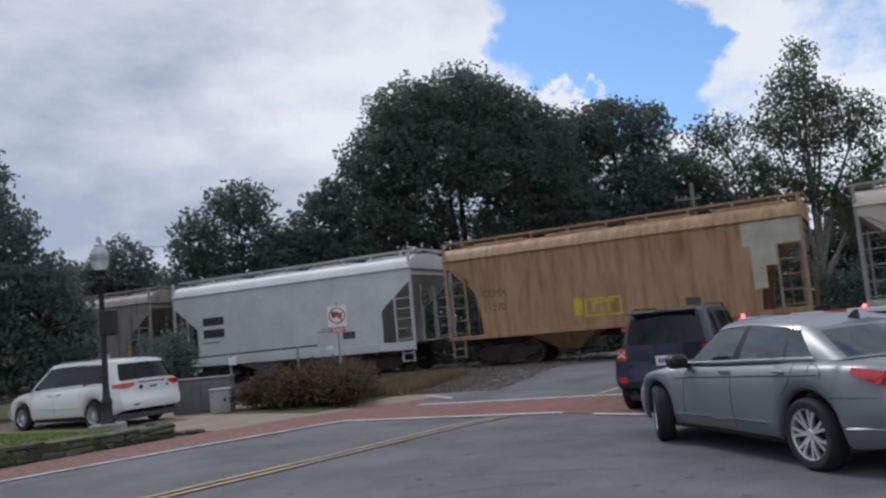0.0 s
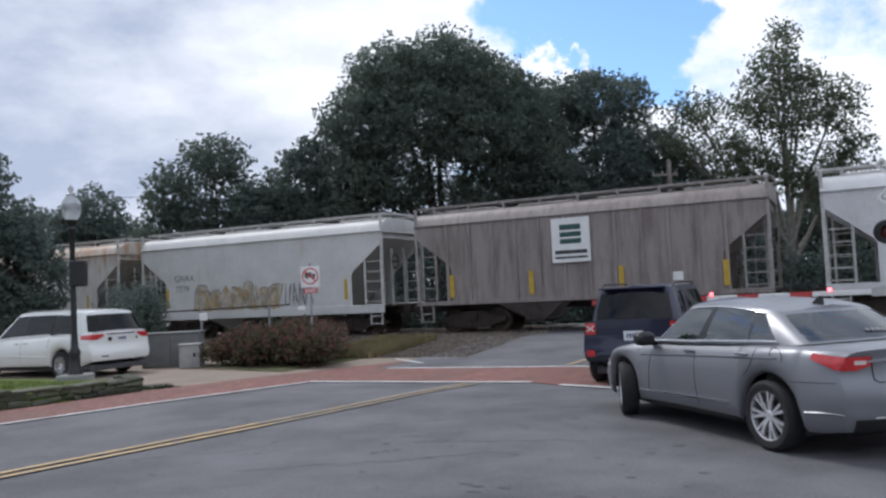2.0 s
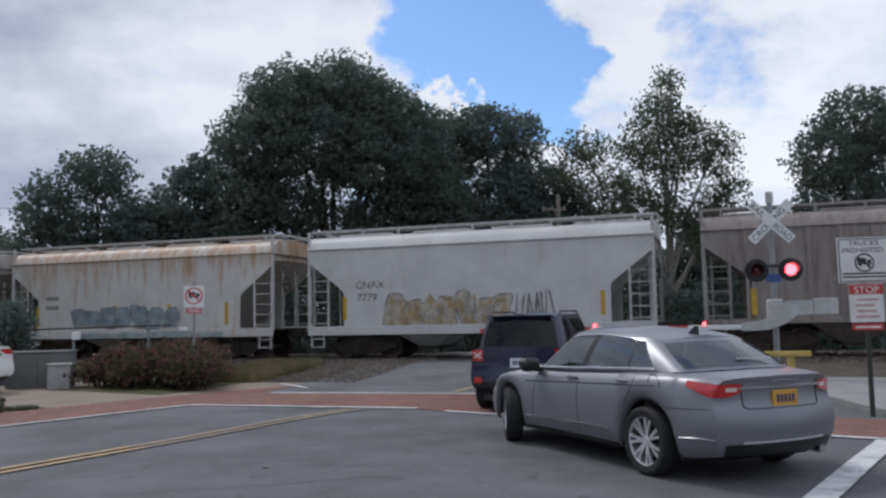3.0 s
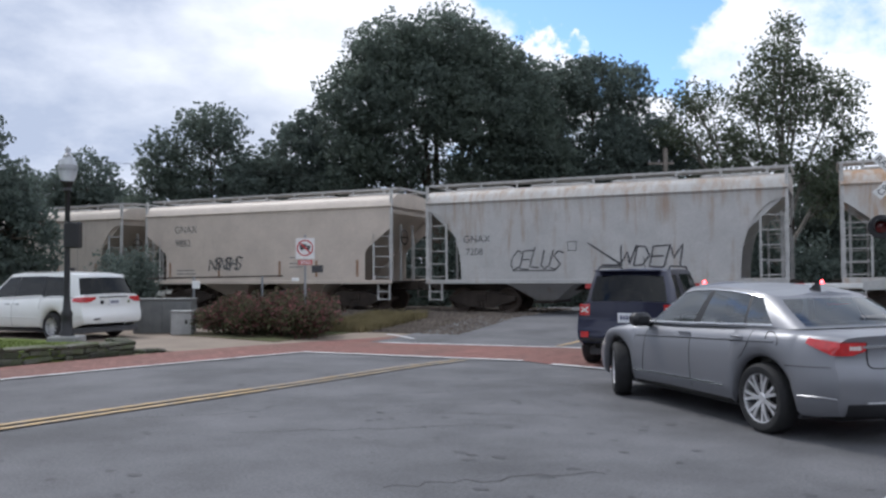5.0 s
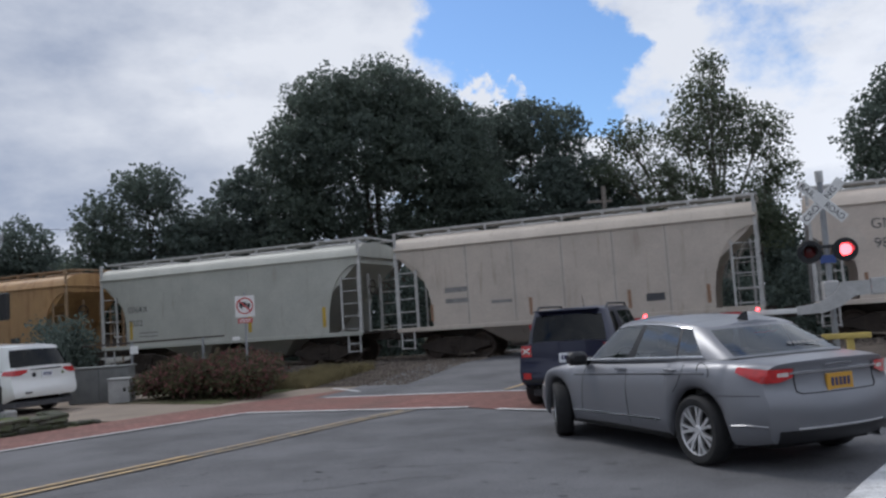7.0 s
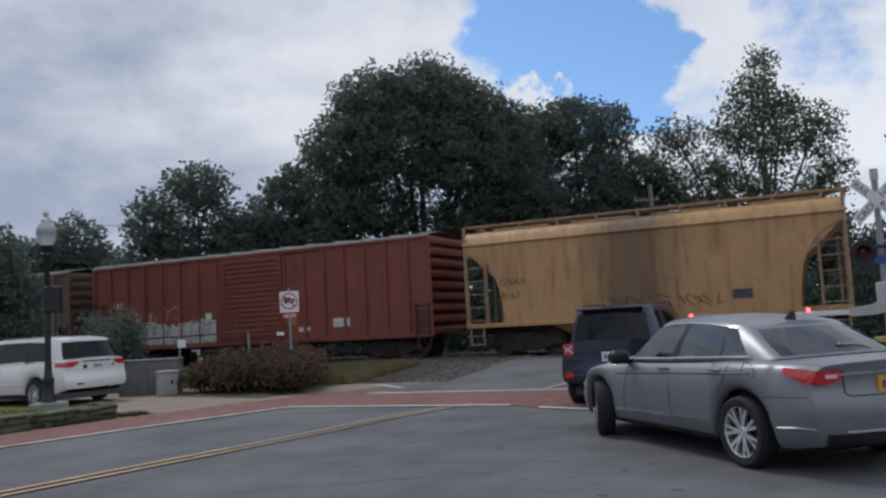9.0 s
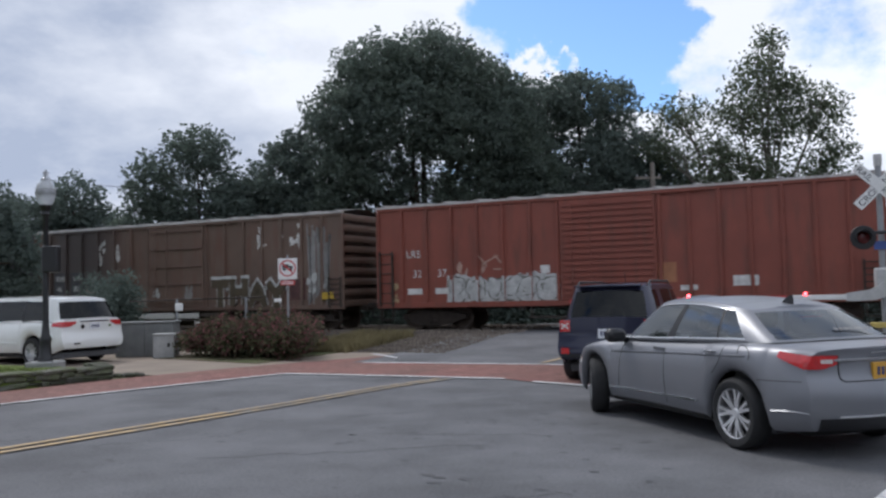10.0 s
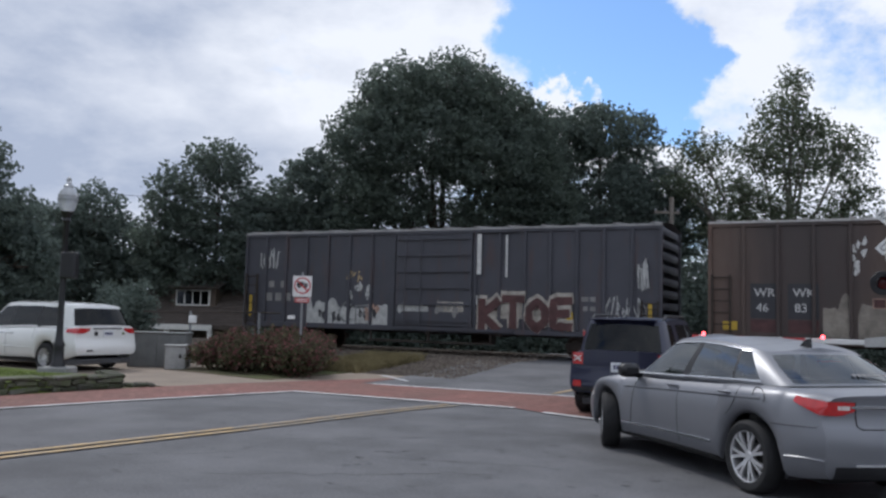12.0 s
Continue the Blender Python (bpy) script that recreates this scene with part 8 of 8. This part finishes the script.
def crossing_signal():
    ob = thing("crossing_signal", pose(10.2, 17.3, 0.1, 0, 0, -24), "railway crossing signal with crossbuck, lit red lamp and lowered gate", "crossing signal")
    s = Shape()
    s.tube([(0, 0, -0.3), (0, 0, 4.15)], 0.065, 12)
    part("mast", s, GALV, ob, smooth=True)
    s = Shape()
    s.lathe([(0.08, 3.95), (0.085, 3.98), (0.085, 4.2), (0, 4.22)], 12)
    part("bell", s, SIGNAL_ALU, ob, smooth=True)
    zc = 3.52
    for ang, words, y in ((45, ("RAIL", "ROAD"), -0.105), (-45, ("CROSSING",), -0.09)):
        ang = -ang
        m = Matrix.Translation((0, y, zc)) @ Matrix.Rotation(radians(-ang), 4, "Y")
        s = Shape()
        s.box(-0.61, 0.61, -0.006, 0.006, -0.112, 0.112, 0.003, m)
        blade = part("crossbuck_blade", s, SIGN_WHITE, ob, "white crossbuck blade with black letters")
        f = m @ Matrix.Translation((0, -0.009, 0)) @ FACE
        if len(words) == 2:
            lettering("lettering", "RAIL", 0.19, SIGN_BLACK, blade, f @ Matrix.Translation((-0.57, -0.068, 0)))
            lettering("lettering", "ROAD", 0.19, SIGN_BLACK, blade, f @ Matrix.Translation((0.09, -0.068, 0)), squeeze=0.9)
        else:
            lettering("lettering", "CROSSING", 0.19, SIGN_BLACK, blade, f @ Matrix.Translation((-0.56, -0.068, 0)), squeeze=1.06)
    s = Shape()
    s.tube([(-0.42, -0.06, 2.52), (0.42, -0.06, 2.52)], 0.035, 8)
    arm = part("lamp_bracket", s, BLACK, ob)
    for x, lit in ((-0.36, False), (0.36, True)):
        s = Shape()
        m = Matrix.Translation((x, -0.12, 2.42)) @ Matrix.Rotation(radians(90), 4, "X")
        s.lathe([(0.0, -0.02), (0.25, -0.02), (0.26, 0.0), (0.25, 0.012), (0.14, 0.012), (0.13, 0.03)], 28, m)
        d = part("lamp_disc", s, BLACK, ob, "black lamp disc", smooth=True)
        s = Shape()
        hood = [[(x + 0.145 * math.cos(radians(200 - 220 * k / 14)), -0.14 - dep, 2.42 + 0.145 * math.sin(radians(200 - 220 * k / 14))) for k in range(15)] for dep in (0.0, 0.24)]
        s.grid(hood)
        part("hood", s, BLACK, d, smooth=True)
        s = Shape()
        s.lathe([(0, 0.05), (0.07, 0.045), (0.125, 0.025), (0.13, 0.015)], 22, m)
        part("lens", s, LAMP_RED if lit else LAMP_OFF, d, "lit red lens" if lit else "dark lens", smooth=True)
    s = Shape()
    s.box(-0.16, 0.16, -0.1, -0.085, 2.15, 2.33, 0.004)
    part("blue_notice", s, SIGN_BLUE, ob, "small blue notice")
    # gate mechanism with counterweight, and the arm across the road
    s = Shape()
    s.box(-0.16, 0.16, -0.22, 0.22, 1.32, 1.76, 0.03)
    part("gate_motor", s, SIGNAL_ALU, ob, bevel=0.01)
    s = Shape()
    s.prism([(-0.75, 1.06), (-0.2, 1.08), (0.15, 1.2), (0.42, 1.4), (1.1, 1.44), (1.1, 1.72), (0.2, 1.72), (0.02, 1.48), (-0.3, 1.3), (-0.75, 1.24)], -0.32, -0.24)
    part("gate_bracket", s, SIGNAL_ALU, ob, "pale cranked gate arm bracket")
    s = Shape()
    s.box(0.75, 1.25, -0.36, -0.2, 1.40, 1.76, 0.02)
    part("counterweight", s, SIGNAL_ALU, ob)
    gate = part("gate_arm", Shape().box(-6.6, -0.7, -0.30, -0.26, 1.10, 1.21, 0.01), SIGN_WHITE, ob, "white gate arm with red bands")
    for k in range(5):
        x = -1.9 - k * 1.1
        part("red_band", Shape().box(x - 0.45, x, -0.304, -0.256, 1.098, 1.212), SIGN_RED, gate)
    for x in (-1.55, -4.0, -6.4):
        s = Shape()
        s.box(x - 0.035, x + 0.035, -0.32, -0.24, 1.21, 1.28, 0.015)
        part("gate_lamp", s, LAMP_RED, gate, "small lit red lamp")
    s = Shape()
    s.box(-0.25, 0.25, -0.25, 0.25, -0.15, 0.08, 0.03)
    part("footing", s, CONCRETE_GREY, ob)


crossing_signal()


def yellow_barrier():
    ob = thing("guard_barrier", pose(9.95, 16.55, 0.1, 0, 0, -24), "low yellow guard barrier beside the signal", "barrier")
    for x in (0.1,):
        s = Shape()
        s.box(x - 0.07, x + 0.07, -0.06, 0.06, -0.1, 0.6, 0.01)
        part("post", s, YELLOW, ob)
    s = Shape()
    s.box(-0.45, 0.5, -0.1, -0.05, 0.52, 0.64, 0.015)
    part("rail", s, YELLOW, ob)


yellow_barrier()


def cabinets():
    ob = thing("utility_cabinet", pose(-7.15, 23.2, 0, 0, 0, 2), "long grey-green utility cabinet", "utility cabinet")
    s = Shape()
    s.box(-0.78, 0.78, -0.35, 0.35, 0, 0.90, 0.02)
    part("body", s, CABINET, ob, bevel=0.01)
    s = Shape()
    s.box(-0.81, 0.81, -0.38, 0.38, 0.90, 0.95, 0.015)
    part("lid", s, CABINET, ob)
    part("door_seam", Shape().box(-0.004, 0.004, -0.353, -0.349, 0.08, 0.86), DARK, ob)
    ob = thing("utility_box", pose(-6.42, 22.25, 0, 0, 0, 8), "small pale grey utility box", "utility box")
    s = Shape()
    s.box(-0.27, 0.27, -0.22, 0.22, 0, 0.60, 0.02)
    part("body", s, CABINET_PALE, ob, bevel=0.01)
    s = Shape()
    s.box(-0.29, 0.29, -0.24, 0.24, 0.60, 0.65, 0.015)
    part("lid", s, CABINET_PALE, ob)
    part("latch", Shape().box(0.1, 0.16, -0.235, -0.22, 0.3, 0.4, 0.005), DARK, ob)
    # pipe rail with a meter on its post
    ob = thing("pipe_rail", pose(-6.55, 23.9, 0, 0, 0, -6), "thin dark pipe rail on two posts with a small white meter", "railing")
    for x in (0.0, 2.0):
        s = Shape()
        s.tube([(x, 0, -0.1), (x, 0, 1.55)], 0.035, 8)
        part("post", s, GALV, ob)
    s = Shape()
    s.tube([(-1.4, 0, 1.5), (2.6, 0, 1.55)], 0.022, 8)
    part("rail", s, GRIME, ob)
    part("meter", Shape().box(-0.02, 0.2, -0.12, -0.03, 1.2, 1.42, 0.02), SIGN_WHITE, ob, "small white meter box")


cabinets()


def utility_pole():
    ob = thing("utility_pole", pose(13.3, 44, -2.8), "grey wooden utility pole behind the train", "utility pole")
    s = Shape()
    s.tube([(0, 0, -0.3), (0, 0, 5), (0.05, 0, 11.1)], [0.2, 0.17, 0.13], 10)
    part("pole", s, POLE_WOOD, ob, smooth=True)
    part("crossarm", Shape().box(-0.9, 0.5, -0.06, 0.06, 10.2, 10.32), POLE_WOOD, ob)
    for x in (-0.8, -0.3, 0.4):
        s = Shape()
        s.lathe([(0, 10.32), (0.04, 10.32), (0.05, 10.4), (0.03, 10.46), (0, 10.48)], 8, Matrix.Translation((x, 0, 0)))
        part("insulator", s, GALV, ob)
    s = Shape()
    for z in (10.45, 9.2):
        s.tube([(-30 + 3 * k - 0.4, 0.2 * k, z - 1.6 * (1 - abs(k - 5) / 5.0) * 0.6) for k in range(11)], 0.015, 4)
    part("wire", s, DARK, ob)


utility_pole()


def house():
    """a brown storey-and-a-half house below the far side of the track"""
    ob = thing("house", pose(-12.0, 47, -2.15, 0, 0, -8), "brown house with white dormer, porch and brick chimney", "house")
    s = Shape()
    s.box(-3.6, 5.2, 0, 7, -1.0, 3.2)
    part("wall", s, SIDING, ob)
    s = Shape()
    s.add([(-4.1, -1.8, 2.9), (5.6, -1.8, 2.9), (5.6, 3.5, 6.3), (-4.1, 3.5, 6.3), (-4.1, 7.6, 3.1), (5.6, 7.6, 3.1), (-4.1, -1.8, 2.72), (5.6, -1.8, 2.72)], [(0, 1, 2, 3), (3, 2, 5, 4), (6, 7, 1, 0)])
    roof = part("roof", s, SHINGLE, ob, "dark shingle roof")
    for k in range(22):
        t = k / 22
        y, z = -1.8 + 5.3 * t, 2.9 + 3.4 * t
        part("shingle_course", Shape().box(-4.12, 5.62, y - 0.02, y + 0.2, z + 0.0, z + 0.03), SHINGLE, roof)
    part("fascia", Shape().box(-4.12, 1.0, -1.86, -1.8, 2.62, 2.92, 0.01), TRIM_WHITE, ob, "white porch fascia")
    for x in (-3.9, -1.6, 0.85):
        part("porch_column", Shape().box(x - 0.12, x + 0.12, -1.75, -1.55, -1.0, 2.65, 0.01), TRIM_WHITE, ob)
    d = part("dormer", Shape().box(-2.1, 0.5, -0.2, 3, 3.5, 5.0), SIDING, ob)
    part("dormer_roof", Shape().add([(-2.4, -0.6, 5.0), (0.8, -0.6, 5.0), (0.8, 3.6, 6.0), (-2.4, 3.6, 6.0), (-2.4, -0.6, 4.9), (0.8, -0.6, 4.9)], [(0, 1, 2, 3), (4, 5, 1, 0)]), SHINGLE, d)
    w = part("window", Shape().box(-1.8, 0.2, -0.26, -0.2, 3.95, 4.85), TRIM_WHITE, ob, "white three-light dormer window")
    for k in range(4):
        x = -1.72 + k * 0.47
        part("pane", Shape().box(x, x + 0.4, -0.28, -0.26, 4.03, 4.77), GLASS_DARK, w)
    part("chimney", Shape().box(-0.3, 0.6, 3.0, 3.7, 5.6, 6.75, 0.02), BRICK_RED, ob, "red brick chimney")


house()


def stone_wall():
    """low wall of rough stones at the lawn's edge, with flat coping"""
    ob = thing("stone_wall", FRAME, "low mossy grey stone wall along the lawn", "wall", kind="structure")
    line = [(-15.9, -4.0), (-13.62, 8.5), (-13.22, 10.9), (-13.02, 12.35), (-14.1, 13.0)]
    rng = random.Random(6)
    tall = lambda b: float(np.interp(b, (8.5, 12.75), (0.92, 0.58)))
    pts = [Vector(p) for p in line]
    core = Shape()
    for p, q in zip(pts, pts[1:]):
        d = (q - p).normalized()
        nrm = Vector((d.y, -d.x))
        core.slab([tuple(p - nrm * 0.22), tuple(q - nrm * 0.22), tuple(q - nrm * 0.03), tuple(p - nrm * 0.03)], -0.05, 0.31 * tall(q.y) - 0.03)
        length = (q - p).length
        turn = math.atan2(d.y, d.x)
        for row in range(2):
            s = -rng.uniform(0, 0.1)
            while s < length - 0.05:
                w = min(rng.choice((0.18, 0.26, 0.34, 0.46, 0.62)) * rng.uniform(0.85, 1.15), length - s)
                c = p + d * (s + w / 2) - nrm * 0.10
                t = Shape()
                t.box(-w / 2 + 0.008, w / 2 - 0.008, -0.13 + rng.uniform(-0.035, 0.03), 0.13 + rng.uniform(-0.02, 0.02), 0.0, rng.uniform(0.11, 0.185) * tall(c.y), 0.03)
                t.v = [(v[0] + rng.uniform(-0.02, 0.02), v[1] + rng.uniform(-0.015, 0.015), v[2] + rng.uniform(-0.018, 0.018)) for v in t.v]
                o = part("stone", t, STONE, ob)
                o.location, o.rotation_euler = (c.x, c.y, (row * 0.14 - 0.01) * tall(c.y)), (rng.uniform(-0.12, 0.12), rng.uniform(-0.1, 0.1), turn + rng.uniform(-0.09, 0.09))
                s += w
        s = 0.0
        while s < length - 0.05:
            w = min(rng.uniform(0.35, 0.95), length - s)
            c = p + d * (s + w / 2) - nrm * 0.12
            t = Shape()
            t.box(-w / 2 + 0.006, w / 2 - 0.006, -0.18 + rng.uniform(-0.03, 0.04), 0.18, 0, rng.uniform(0.04, 0.08), 0.018)
            t.v = [(v[0] + rng.uniform(-0.018, 0.018), v[1] + rng.uniform(-0.018, 0.018), v[2] + rng.uniform(-0.008, 0.008)) for v in t.v]
            o = part("coping_stone", t, STONE, ob)
            o.location, o.rotation_euler = (c.x, c.y, 0.295 * tall(c.y)), (rng.uniform(-0.03, 0.03), rng.uniform(-0.025, 0.025), turn + rng.uniform(-0.05, 0.05))
            s += w
    part("core", core, STONE, ob)
    # tumbled stones at the broken end
    for k in range(3):
        t = Shape()
        t.box(-0.12, 0.12, -0.09, 0.09, 0, 0.08, 0.025)
        o = part("loose_stone", t, STONE, ob)
        o.location, o.rotation_euler = (-12.98 + 0.12 * k, 12.5 + 0.14 * k, 0.0), (0.1 * k, 0.05, k * 1.3)


stone_wall()


motions()
